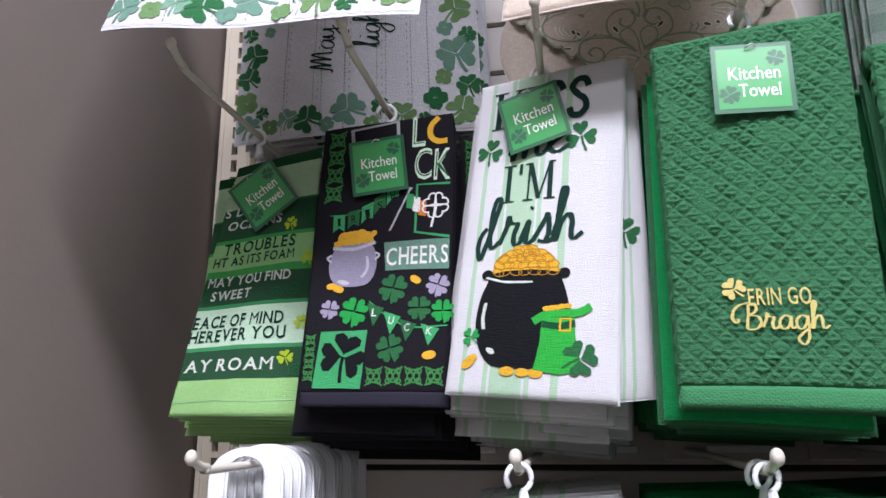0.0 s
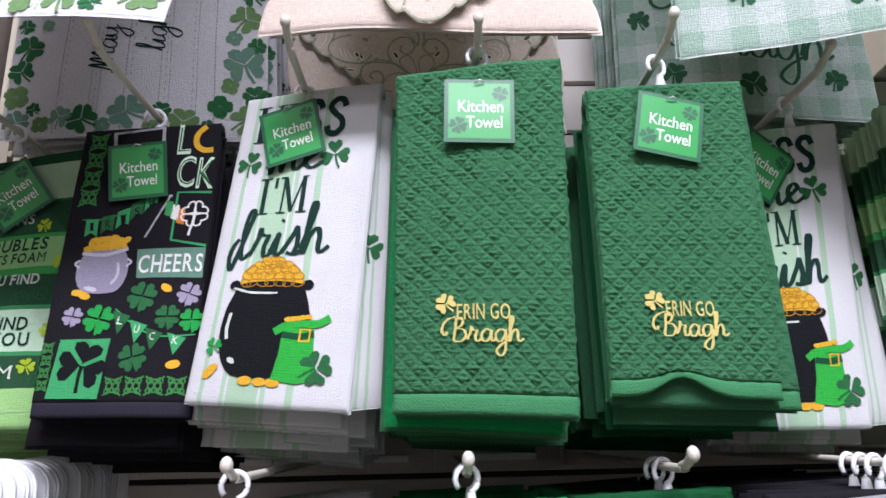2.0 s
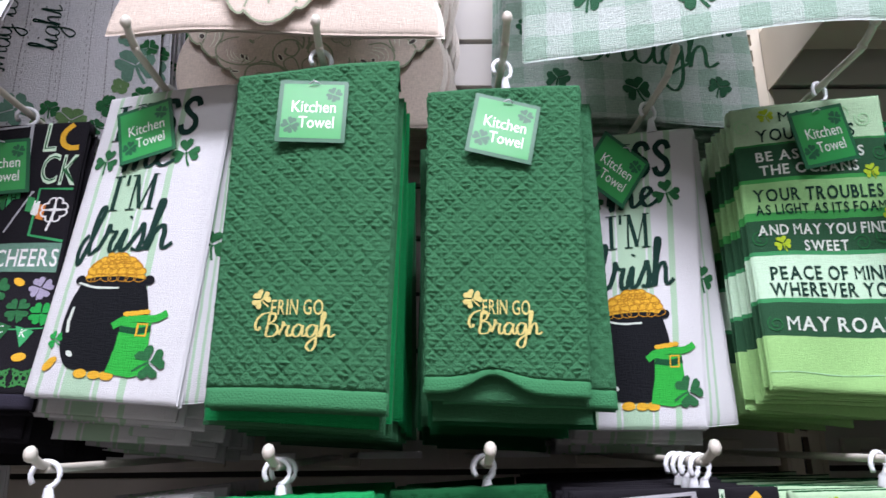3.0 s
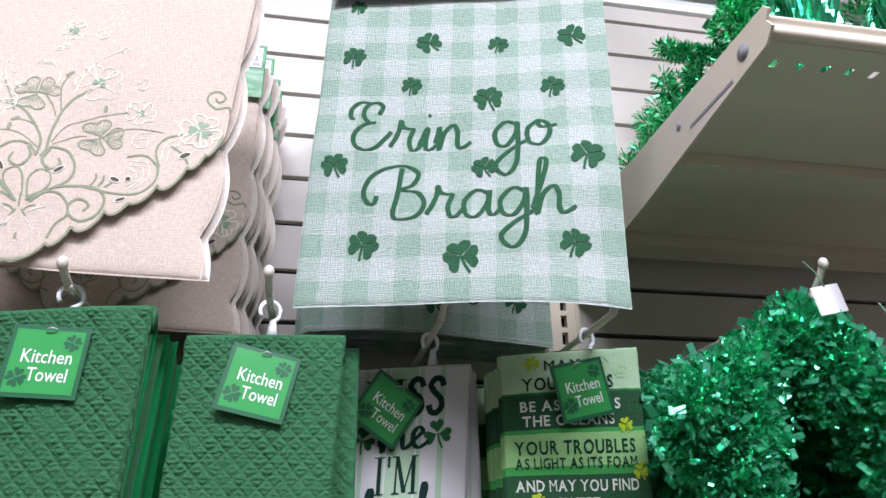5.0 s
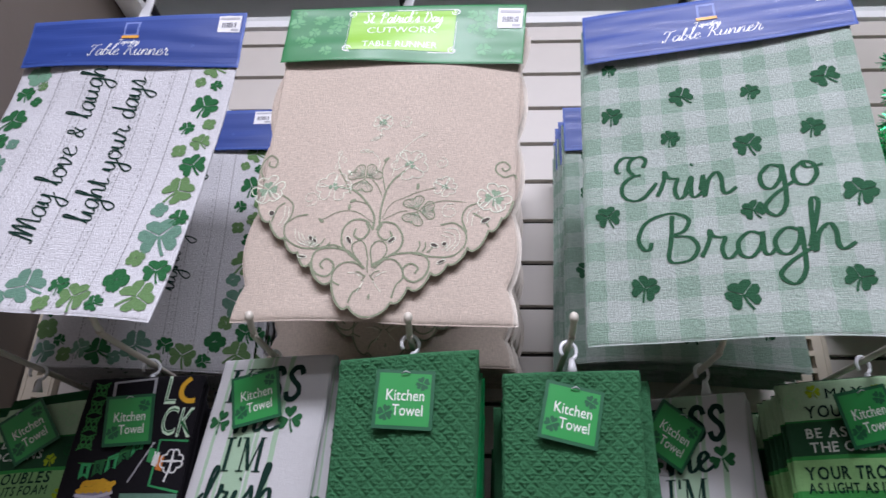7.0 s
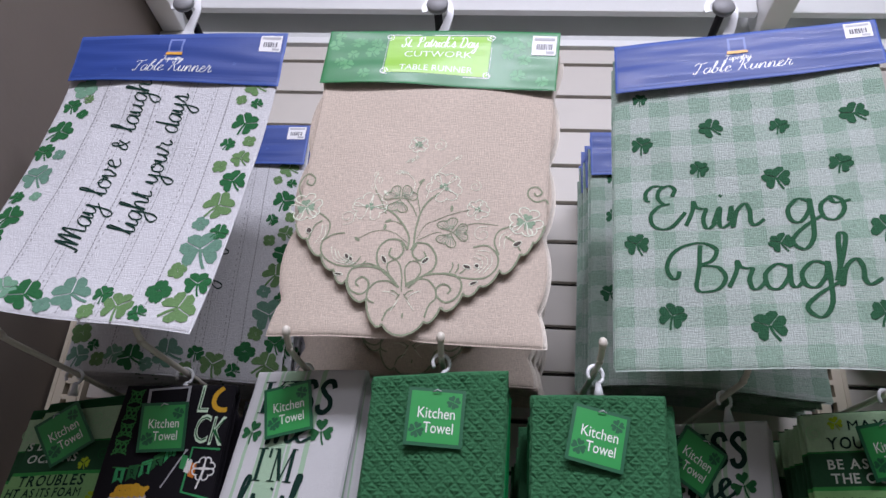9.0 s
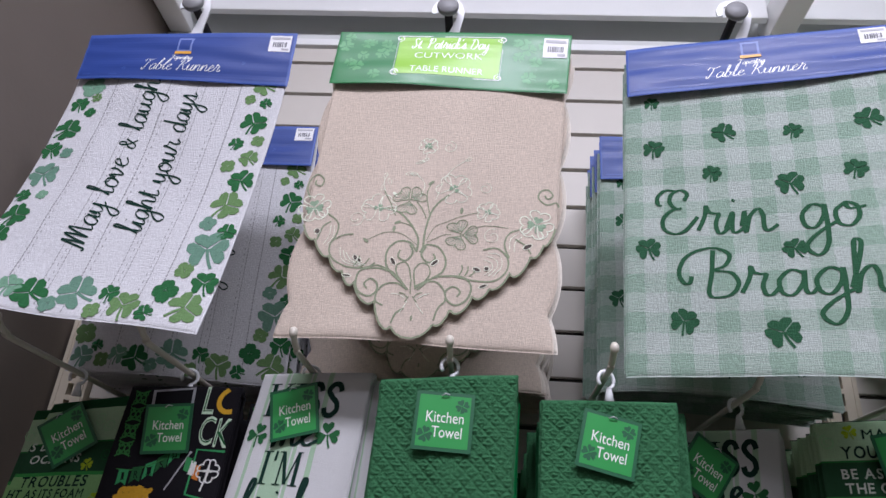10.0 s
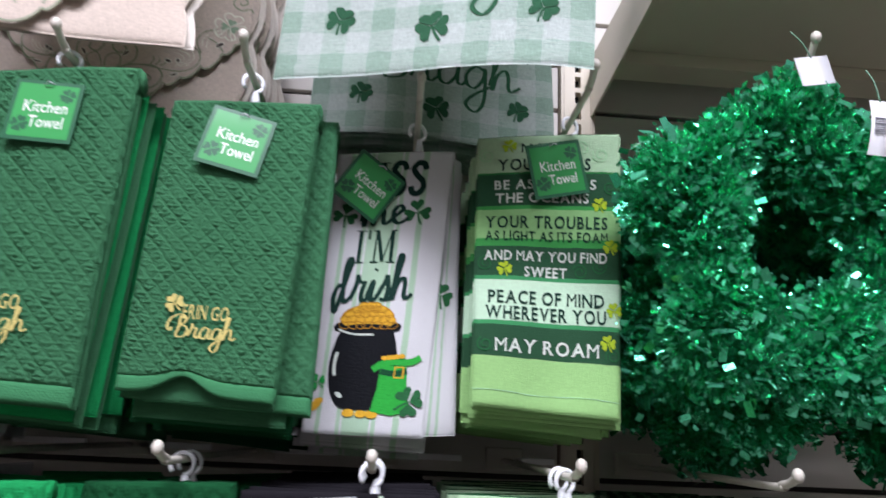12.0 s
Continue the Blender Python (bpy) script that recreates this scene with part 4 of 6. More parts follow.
C_BAND_B = ((0.547, 0.652, 1.660), (0.687, 0.648, 1.673), (0.547, 0.645, 1.403), (0.678, 0.641, 1.395))

TOWELS = "kitchen towels on the upper hooks"


BLESSING = (("MAY", .3, .56, .055, 0), ("YOUR DAYS", .14, .79, .121, 0), ("BE AS DEEP AS", .118, .829, .2, 1), ("THE OCEANS", .128, .777, .252, 1), ("YOUR TROUBLES", .065, .91, .344, 0), ("AS LIGHT AS ITS FOAM", .063, .911, .397, 0),
            ("AND MAY YOU FIND", .06, .906, .47, 1), ("SWEET", .336, .631, .527, 1), ("PEACE OF MIND", .094, .887, .62, 0), ("WHEREVER YOU", .079, .9, .676, 0), ("MAY ROAM", .149, .851, .788, 1))
# the same print where a pleat swallows the start of the lines
PLEATED = (("S DEEP AS", .03, .717, .206, 1), ("OCEANS", .095, .659, .263, 1), ("TROUBLES", .115, .83, .36, 0), ("HT AS ITS FOAM", .048, .833, .411, 0),
           ("MAY YOU FIND", .047, .826, .49, 1), ("SWEET", .103, .483, .545, 1), ("EACE OF MIND", .015, .808, .648, 0), ("HEREVER YOU", .01, .836, .702, 0), ("AY ROAM", .04, .768, .814, 1))


def banded_towel(corners, seed, lines=BLESSING, spots=((.856, .276), (.199, .519), (.915, .76), (.216, .045), (.659, .059), (.93, .43), (.955, .65)), shift=0.0):
    """Green bands with a blessing in footed capitals; shift lowers the bands (metres)."""
    sh = Sheet(*corners, bulge=0.004, wave=0.0028, seed=seed)
    sh.print_shift = shift
    th = empty_thing("kitchen_towel", "green striped kitchen towel printed with a blessing, folded on a hook", "towel", TOWELS, sh.base)
    towel_body(th, sh, (M["banded"], M["banded"]), strip=0.02, hem=0.0)
    W, H = sh.w, sh.h
    for body, u0, u1, v, light in lines:
        tall = 0.0118 if body in ("MAY ROAM", "AY ROAM", "YOUR TROUBLES", "TROUBLES", "YOUR DAYS") or "PEACE" in body or "EREVER" in body or "EACE" in body else 0.0095
        lay("lettering", sh, capitals(body, (u0 + u1) / 2 * W, v * H, tall, (u1 - u0) * W, 0, 0.018), M["ink_cream" if light else "ink_green"], th, proud=0.0034)
    for u, v in spots:
        lay("shamrock_print", sh, clover(u * W, v * H, 0.0155, -12, leaf=ROUND_LEAF), M["clover_yellow"], th, proud=0.0036)
    d = shift / H
    lay_each("swirl_print", sh, [spiral(W * u, (v + d) * H, 0.0085, 1.6, t, fl) for u, v, t, fl in ((0.86, 0.085, 30, 1), (0.72, 0.06, 200, -1), (0.06, 0.08, 90, 1))], M["swirl_pale"], th, proud=0.0032)
    lay_each("swirl_print", sh, [spiral(W * u, (v + d) * H, 0.0078, 1.6, t, fl) for u, v, t, fl in ((0.86, 0.5, 30, 1), (0.72, 0.52, 200, -1), (0.07, 0.5, 90, 1), (0.93, 0.21, 0, -1), (0.08, 0.79, 60, 1), (0.95, 0.8, 150, -1))], M["swirl"], th, proud=0.0032)
    # stitched line above the lower edge
    lay("stitching", sh, [ribbon([(W * k / 8, H * (0.945 + 0.003 * math.sin(k * 1.3 + seed))) for k in range(9)], 0.0007, 3)], M["swirl_pale"], th, proud=0.0028)
    return th, sh


band, band_sh = banded_towel(C_BAND, 1, PLEATED, ((.762, .293), (.96, .432), (.955, .671), (.855, .795)), 0.0112)
tag_card(band, Vector(band_sh.at(0.44, 0.165, 0.011)), -36, 2)
plastic_ring(band, UP_X[0], 0.735)
banded_towel(((-0.336, 0.744, 1.640), (-0.226, 0.744, 1.652), (-0.352, 0.738, 1.386), (-0.226, 0.738, 1.384)), 7, shift=0.0112)
stack_behind("kitchen_towel", band_sh, M["banded"], 13, 0.03, 0.17, "green striped kitchen towel folded in a stack", "towel", TOWELS, 11, low=0.014)

band_b, band_b_sh = banded_towel(C_BAND_B, 3)
tag_card(band_b, Vector(band_b_sh.at(0.54, 0.155, 0.012)), -13, 3, 4, 0.054)
plastic_ring(band_b, UP_X[6], 0.66)
stack_behind("kitchen_towel", band_b_sh, M["banded"], 14, 0.02, 0.24, "green striped kitchen towel folded in a stack", "towel", TOWELS, 12, low=0.012)


SERIF = {
    "I": (0.5, [((.25, 0), (.25, 1), .17)], [(.02, .48, 0), (.02, .48, 1)]),
    "M": (1.15, [((.18, 0), (.2, 1), .07), ((.94, 0), (.92, 1), .17), ((.22, .98), (.55, .04), .17), ((.55, .04), (.9, .98), .07)], [(.02, .36, 0), (.02, .3, 1), (.74, 1.12, 0), (.84, 1.1, 1)]),
    "K": (1.0, [((.22, 0), (.22, 1), .17), ((.26, .42), (.82, .98), .07), ((.42, .6), (.86, .02), .17)], [(.02, .44, 0), (.02, .44, 1), (.64, 1.02, 0), (.66, .98, 1)]),
    "'": (0.28, [((.15, .72), (.15, 1), .11)], []),
}


def serif(body, x, y, height, width, deg=0.0):
    """Fat-and-thin capitals with feet, from strokes."""
    adv = {"S": 0.72}
    total = sum(SERIF[ch][0] if ch in SERIF else adv[ch] for ch in body)
    sx, at, out = width / total, -total / 2, []
    for ch in body:
        if ch == "S":
            flat = [(at + px, py) for px, py in ((.6, .76), (.5, .95), (.28, .96), (.14, .78), (.3, .58), (.5, .42), (.54, .2), (.36, .04), (.16, .08), (.08, .26))]
            p, f = ribbon([(px * sx, (0.5 - py) * height) for px, py in flat], 0.16 * height, 5)
            out.append((turn(p, x, y, deg), f))
            at += adv[ch]
            continue
        wide, stems, feet = SERIF[ch]
        for (x0, y0), (x1, y1), w in stems:
            quad = [((at + x0 - w / 2) * sx, (0.5 - y0) * height), ((at + x0 + w / 2) * sx, (0.5 - y0) * height), ((at + x1 + w / 2) * sx, (0.5 - y1) * height), ((at + x1 - w / 2) * sx, (0.5 - y1) * height)]
            out.append((turn(quad, x, y, deg), [(0, 1, 2, 3)]))
        for x0, x1, y0 in feet:
            t = 0.035 if y0 == 0 else -0.035
            quad = [((at + x0) * sx, (0.5 - y0) * height), ((at + x1) * sx, (0.5 - y0) * height), ((at + x1) * sx, (0.5 - y0 - t) * height), ((at + x0) * sx, (0.5 - y0 - t) * height)]
            out.append((turn(quad, x, y, deg), [(0, 1, 2, 3)]))
        at += wide
    return out


def coin(x, y, r, deg=0):
    return oval(x, y, r, r * 0.62, deg, 12)


def cauldron(x, y, w, h):
    """Outline of a round pot, w wide, centred, rim at y."""
    pts = [(-.36, 0), (-.40, .06), (-.47, .25), (-.5, .48), (-.46, .72), (-.36, .9), (-.2, .98), (.2, .98), (.36, .9), (.46, .72), (.5, .48), (.47, .25), (.40, .06), (.36, 0)]
    line = curve_points([(p[0], p[1], 0) for p in pts], 3) + [Vector((0.36 - 0.06 * k, 0.0, 0)) for k in range(1, 12)]
    return poly([(x + p.x * w, y + p.y * h) for p in line])


def kiss_towel(corners, seed):
    """White cotton with pale green stripes, a joke in mixed lettering, a pot of gold and a hat."""
    sh = Sheet(*corners, bulge=0.005, wave=0.0018, seed=seed)
    th = empty_thing("kitchen_towel", "white kitchen towel printed with a pot of gold and green stripes", "towel", TOWELS, sh.base)
    towel_body(th, sh, (M["striped"], M["white_cloth"]), layers=2, hem=0.0, thick=0.005)
    W, H = sh.w, sh.h
    ink = M["ink_green"]

    def at(u, v):
        return u * W, v * H

    lay("lettering", sh, serif("KISS", W * 0.455, H * 0.108, 0.036, W * 0.69, 0), ink, th, proud=0.0034)
    lay("lettering", sh, script("me", W * 0.455, H * 0.248, 0.019, -4, 0.18, fit=W * 0.37), ink, th, proud=0.0036)
    lay("lettering", sh, serif("I'M", W * 0.417, H * 0.362, 0.034, W * 0.36, 0), ink, th, proud=0.0034)
    lay("lettering", sh, script("Irish", W * 0.43, H * 0.52, 0.022, -4, 0.14, fit=W * 0.64, slant=0.12), ink, th, proud=0.0036)
    for u, v, s, d, m in ((0.125, 0.244, 0.026, 12, "clover_forest"), (0.738, 0.236, 0.028, -8, "clover_forest")):
        lay("shamrock_print", sh, clover(*at(u, v), s, d), M[m], th, proud=0.0034)
    x, y = at(0.44, 0.634)
    heap = [oval(x - 0.001, y - 0.004, 0.0265, 0.015)]
    lay("gold_heap_print", sh, heap, M["gold_dark"], th, proud=0.0032)
    rng = random.Random(seed)
    coins = []
    for row, (n, yy, half) in enumerate(((7, 0.002, 0.0235), (7, -0.004, 0.0225), (6, -0.009, 0.018), (5, -0.0135, 0.0125), (3, -0.017, 0.006))):
        for k in range(n):
            coins.append(coin(x - half + 2 * half * k / (n - 1) + rng.uniform(-.001, .001), y + yy, 0.0052, rng.uniform(-30, 30)))
    lay_each("coin_print", sh, coins, M["gold"], th, proud=0.0036)
    for rim_points, rim_faces in coins:
        lay("coin_edge_print", sh, [ribbon(rim_points[:12], 0.0007, 1, True)], M["gold_dark"], th, proud=0.0044)
    pot_w = W * 0.56
    lay("pot_print", sh, [cauldron(x, y + 0.004, pot_w, H * 0.275), oval(x, y + 0.006, pot_w * 0.435, 0.0055), oval(x - pot_w * .42, y + .0035, .005, .0042), oval(x + pot_w * .42, y + .0035, .005, .0042)], M["ink_black"], th, proud=0.004)
    lay_each("pot_shine", sh, [ribbon([(x - pot_w * .43, y + .006), (x - pot_w * .2, y + .0105), (x + pot_w * .1, y + .011)], 0.0018), ribbon([(x - pot_w * .4, y + .028), (x - pot_w * .42, y + .04), (x - pot_w * .4, y + .05)], 0.003), oval(x - pot_w * .3, y + .068, .004, .0022, 30)], M["ink_cream"], th, proud=0.0046)
    lay_each("coin_print", sh, [coin(x - 0.008, y + 0.084, 0.006), coin(x + 0.004, y + 0.0845, 0.0055), coin(x + 0.014, y + 0.0845, 0.006), coin(x - 0.041, y + 0.078, 0.0065, -40), coin(x - 0.038, y + 0.074, 0.005, -20)], M["gold"], th, proud=0.0048)
    hx, hy = x + 0.032, y + 0.062
    hat = [(-.015, -.022), (.010, -.022), (.012, 0), (.018, .018), (.0, .023), (-.02, .02), (-.016, 0)]
    lay_each("hat_print", sh, [poly([(hx + a, hy + b) for a, b in hat]), ribbon([(hx - .022, hy - .018), (hx - .01, hy - .025), (hx + .012, hy - .026), (hx + .022, hy - .031)], 0.0062)], M["hat_green"], th, proud=0.0052)
    lay("hat_band", sh, [ribbon([(hx - .015, hy - .0165), (hx - .002, hy - .015), (hx + .0105, hy - .0175)], 0.0055)], M["clover_dark"], th, proud=0.0056)
    lay_each("buckle_print", sh, [ribbon([(hx - .001, hy - .021), (hx + .007, hy - .021), (hx + .007, hy - .0115), (hx - .001, hy - .0115)], 0.0018, 1, True)] + [coin(hx - .012 + .004 * k, hy - .029 - .0006 * k, .0034) for k in range(5)], M["gold"], th, proud=0.0058)
    lay("shamrock_print", sh, clover(hx + 0.015, hy + 0.010, 0.030, 70, leaf=ROUND_LEAF), M["clover_forest"], th, proud=0.006)
    lay("shamrock_print", sh, clover(x - 0.041, y + 0.056, 0.016, -40), M["clover_bright"], th, proud=0.005)
    # folded side strip with its own stripes and shamrock
    side = Sheet(sh.c[1] + Vector((-0.012, 0.008, -0.003)), sh.c[1] + Vector((0.008, 0.014, -0.006)), sh.c[3] + Vector((-0.012, 0.006, 0.001)), sh.c[3] + Vector((0.03, 0.012, 0.004)), bulge=0.003, wave=0.002, seed=seed + 5)
    side.base = sh.base
    slab("side_fold", side, M["white_stripe"], th, "folded side strip of the towel", thick=0.006, nu=8, nv=24, edge=0.1)
    lay("shamrock_print", side, clover(side.w * 0.40, side.h * 0.525, 0.028, 5, leaf=ROUND_LEAF), M["clover_forest"], th, proud=0.0042)
    return th, sh


kiss, kiss_sh = kiss_towel(C_KISS, 2)
tag_card(kiss, Vector(kiss_sh.at(0.42, 0.16, 0.008)), -13, -4, -12, 0.055)
plastic_ring(kiss, UP_X[2], 0.66)
stack_behind("kitchen_towel", kiss_sh, M["striped"], 15, 0.022, 0.22, "white kitchen towel with pale green stripes folded in a stack", "towel", TOWELS, 21, dark=M["striped"], spread=0.012, low=0.03)
kiss_b, kiss_b_sh = kiss_towel(C_KISS_B, 5)
tag_card(kiss_b, Vector(kiss_b_sh.at(0.3, 0.152, 0.016)), 32, 8, 12, 0.054)
plastic_ring(kiss_b, UP_X[5], 0.7)
stack_behind("kitchen_towel", kiss_b_sh, M["striped"], 10, 0.022, 0.19, "white kitchen towel with pale green stripes folded in a stack", "towel", TOWELS, 22, dark=M["striped"], spread=0.008, low=0.012)


def knot_row(x, y, n, size, upright=False):
    """Interlaced knot border, drawn with rings and crossings."""
    out = []
    for k in range(n):
        cx, cy = (x, y + k * size) if upright else (x + k * size, y)
        r = size * 0.3
        out.append(ring(cx, cy, r, size * 0.09, 10))
        for s in (-1, 1):
            out.append(ribbon([(cx - size * .45, cy - s * size * .45), (cx - size * .1, cy - s * size * .2), (cx + size * .1, cy + s * size * .2), (cx + size * .45, cy + s * size * .45)], size * 0.09, 4))
        for a in (45, 135, 225, 315):
            out.append(ring(cx + size * .34 * math.cos(radians(a)), cy + size * .34 * math.sin(radians(a)), size * 0.13, size * 0.07, 8))
    return out


def black_towel(corners, seed, full=True):
    sh = Sheet(*corners, bulge=0.003, wave=0.0015, seed=seed)
    th = empty_thing("kitchen_towel", "black kitchen towel with green, white and gold holiday prints", "towel", TOWELS, sh.base)
    towel_body(th, sh, (M["black"], M["black"]), layers=3, hem=0.042, hem_mat=M["black_hem"])
    W, H = sh.w, sh.h

    def at(u, v):
        return u * W, v * H

    def rows(u0, v0, u1, v1):
        return rect(u0 * W, v0 * H, u1 * W, v1 * H)

    P = 0.0034
    lay("knot_border_print", sh, knot_row(W * 0.125, H * 0.055, 4, 0.0195, True), M["clover_mid"], th, proud=P)
    lay("square_print", sh, [ribbon([at(.235, .025), at(.585, .012), at(.633, .26), at(.298, .265)], 0.0042, 1, True)], M["frame_grey"], th, proud=P)
    for ch, u, v, d, wide in (("L", .752, .062, 0, 0.013), ("C", .79, .187, 0, 0.017), ("K", .935, .195, 2, 0.016)):
        lay("lettering", sh, words(ch, *at(u, v), 0.031, wide, d, bold=0.014), M["ink_pale"], th, proud=P)
        lay("letter_inlay", sh, words(ch, *at(u, v), 0.0285, wide - 0.0022, d, bold=-0.026), M["clover_forest"], th, proud=P + 0.0008)
    lay("horseshoe_print", sh, [ribbon([at(.898, .016), at(.842, .045), at(.84, .085), at(.895, .108), at(.966, .109)], 0.0055)], M["gold"], th, proud=P)
    for k, (u, v) in enumerate(((.186, .379), (.293, .371), (.393, .355), (.481, .329), (.574, .297))):
        x, y = at(u, v)
        tip = -.0022 * k
        lay("bunting_print", sh, [poly([(x - .0058, y - .008), (x + .0052, y - .008 + tip), (x + .0058, y + .009 + tip), (x, y + .005 + tip / 2), (x - .0055, y + .009)])], M["clover_forest"] if k % 2 else M["block_green"], th, proud=P)
        lay("lettering", sh, capitals("IRISH"[k], x, y - .001, 0.008, 0.0045 if k else 0.003, -8), M["ink_black"], th, proud=P + 0.0006)
    lay("bunting_string", sh, [ribbon([at(.112, .349), at(.277, .349), at(.467, .31), at(.591, .27)], 0.0012)], M["clover_mid"], th, proud=P)
    lay_each("flag_pole_print", sh, [ribbon([at(.564, .422), at(.63, .35), at(.702, .275)], 0.0018), coin(*at(.702, .275), .002)], M["frame_grey"], th, proud=P)
    for (u, v), m in zip(((.705, .322), (.75, .336), (.795, .352)), ("flag_green", "flag_white", "flag_orange")):
        x, y = at(u, v)
        lay("flag_print", sh, [poly([(x - .0035, y - .0085), (x + .0035, y - .0065), (x + .0035, y + .0085), (x - .0035, y + .0065)])], M[m], th, proud=P + .0004)
    lay("frame_print", sh, [ribbon([at(.99, .268), at(.752, .263), at(.75, .435), at(.99, .458)], 0.0024, 1)], M["block_green"], th, proud=P)
    x, y = at(.889, .345)
    for k in range(4):
        lay("white_shamrock_print", sh, [ribbon(turn(ROUND_LEAF, x, y, 45 + 90 * k, 0.024), 0.0016, 2, True)], M["flag_white"], th, proud=P + .0008)
    lay("white_shamrock_print", sh, [ribbon([(x, y), (x - .001, y + .009), (x - .0035, y + .021)], 0.0022)], M["flag_white"], th, proud=P + .0008)
    x, y = at(.31, .462)
    lay("pot_print", sh, [cauldron(x, y, 0.046, 0.041), oval(x, y, .0205, .0038, -6)], M["pot_grey"], th, proud=P)
    lay_each("pot_rim_print", sh, [ribbon([(x - .0205, y + .002), (x, y + .0042), (x + .0205, y - .001)], .0032), ribbon([(x - .021, y + .009), (x - .025, y + .012), (x - .021, y + .016)], .002), ribbon([(x + .021, y + .009), (x + .025, y + .012), (x + .021, y + .016)], .002), ribbon([(x + .013, y + .012), (x + .014, y + .024), (x + .009, y + .032)], .0026), oval(x - .008, y + .036, .006, .0022, 12)], M["pot_light"], th, proud=P + .0005)
    lay_each("coin_print", sh, [coin(x - .0155 + .0062 * (k % 6) + .002 * (k // 6), y - .002 - .004 * (k // 6) - .0006 * (k % 6), .0048, k * 13) for k in range(16)], M["gold"], th, proud=P + .0007)
    lay_each("coin_print", sh, [coin(*at(.168, .605), .0052), coin(*at(.217, .615), .0055, 20), coin(*at(.767, .599), .0055, 30), coin(*at(.87, .842), .006, -10)], M["gold"], th, proud=P)
    lay("banner_print", sh, [poly([at(.529, .463), at(.99, .464), at(.99, .566), at(.549, .562)])], M["clover_teal"], th, proud=P)
    lay("lettering", sh, capitals("CHEERS", *at(.768, .515), 0.0165, W * 0.43, 0, 0.01), M["flag_white"], th, proud=P + .0006)
    for u, v, s, d, m in ((.612, .624, .027, 15, "clover_forest"), (.92, .619, .021, 20, "clover_grey"), (.167, .684, .018, 10, "clover_grey"), (.341, .694, .027, 15, "clover_bright"), (.798, .693, .022, 0, "clover_forest"), (.955, .704, .021, 0, "clover_bright"), (.608, .819, .025, -15, "clover_forest")):
        lay("shamrock_print", sh, clover(u * W, v * H, s * 1.05, d, 4), M[m], th, proud=P)
    lay("bunting_string", sh, [ribbon([at(.444, .662), at(.577, .713), at(.737, .753), at(.986, .75)], 0.0012)], M["block_green"], th, proud=P)
    for k, (u, v) in enumerate(((.49, .707), (.612, .736), (.722, .76), (.87, .773))):
        x, y = at(u, v)
        lay("bunting_print", sh, [poly([(x - .0075, y - .011 + .001 * k), (x + .0085, y - .005 + .0005 * k), (x - .001, y + .011)])], M["block_green"] if k % 2 else M["clover_forest"], th, proud=P + .0003)
        lay("lettering", sh, capitals("LUCK"[k], x - .0003, y - .0015, .0065, .0046, 8), M["flag_white"], th, proud=P + .0009)
    lay("square_print", sh, [poly([at(.12, .759), at(.444, .758), at(.421, .945), at(.084, .942)])], M["block_green"], th, proud=P)
    lay("shamrock_print", sh, clover(.285 * W, .842 * H, .046, 15, leaf=ROUND_LEAF), M["ink_black"], th, proud=P + .0006)
    lay("knot_border_print", sh, knot_row(W * 0.51, H * 0.907, 4, 0.0175), M["clover_mid"], th, proud=P)
    lay("knot_border_print", sh, knot_row(W * 0.05, H * 0.785, 4, 0.0108, True), M["clover_mid"], th, proud=P)
    return th, sh


black, black_sh = black_towel(C_BLACK, 4)
tag_card(black, Vector(black_sh.at(0.47, 0.19, 0.011)), -5, 3, 0, 0.054)
plastic_ring(black, UP_X[1], 0.705)
stack_behind("kitchen_towel", black_sh, M["black"], 15, 0.026, 0.2, "black printed kitchen towel folded in a stack", "towel", TOWELS, 31, spread=0.012, low=0.032)
slab_side = Sheet(black_sh.c[1] + Vector((0.002, 0.03, -0.012)), black_sh.c[1] + Vector((0.02, 0.034, -0.014)), black_sh.c[1] + Vector((0.002, 0.03, -0.12)), black_sh.c[1] + Vector((0.02, 0.034, -0.12)), seed=9)
slab_side.base = black_sh.base
slab("side_fold", slab_side, M["black"], black, thick=0.004, nu=6, nv=10, edge=0.1)
lay("knot_border_print", slab_side, knot_row(0.009, 0.01, 8, 0.011, True), M["clover_mid"], black, proud=0.003)


def terry_towel(corners, seed, lifted=False):
    """Thick green towel with a raised diamond weave, flat hem and gold embroidery."""
    sh = Sheet(*corners, bulge=0.006, wave=0.0022, seed=seed, waves=1.6)
    th = empty_thing("kitchen_towel", "emerald green textured terry towel with gold embroidered lettering", "towel", TOWELS, sh.base)

    def kink(u, v, a, b):
        if a in (0.0, 1.0):
            u += 0.011 * noise.noise((a * 5, v * 75, seed)) + 0.004 * math.sin(v * 2 * math.pi * 19)
        if lifted and v > 0.9:
            lift = math.exp(-((u - 0.42) / 0.16) ** 2) * 0.055 * (v - 0.9) / 0.1 + 0.012 * (v - 0.9) / 0.1
            return u, v - lift
        return u, v

    towel_body(th, sh, (M["terry"], M["terry"]), thick=0.008, layers=2, relief=terry_relief(seed), fine=(150, 300), hem=0.048, hem_mat=M["terry_hem"], outline=kink, drop=0.02)
    W, H = sh.w, sh.h
    sh.skin, P = 0.0062, 0.0024
    gold = M["gold_thread"]
    lay("lettering", sh, capitals("ERIN GO", W * 0.4985, H * 0.741, 0.0114, W * 0.287, 0, 0.006), gold, th, "gold embroidered lettering", proud=P)
    lay("lettering", sh, script("Bragh", W * 0.492, H * 0.803, 0.0088, 0, 0.15, fit=W * 0.425), gold, th, "gold embroidered lettering", proud=P)
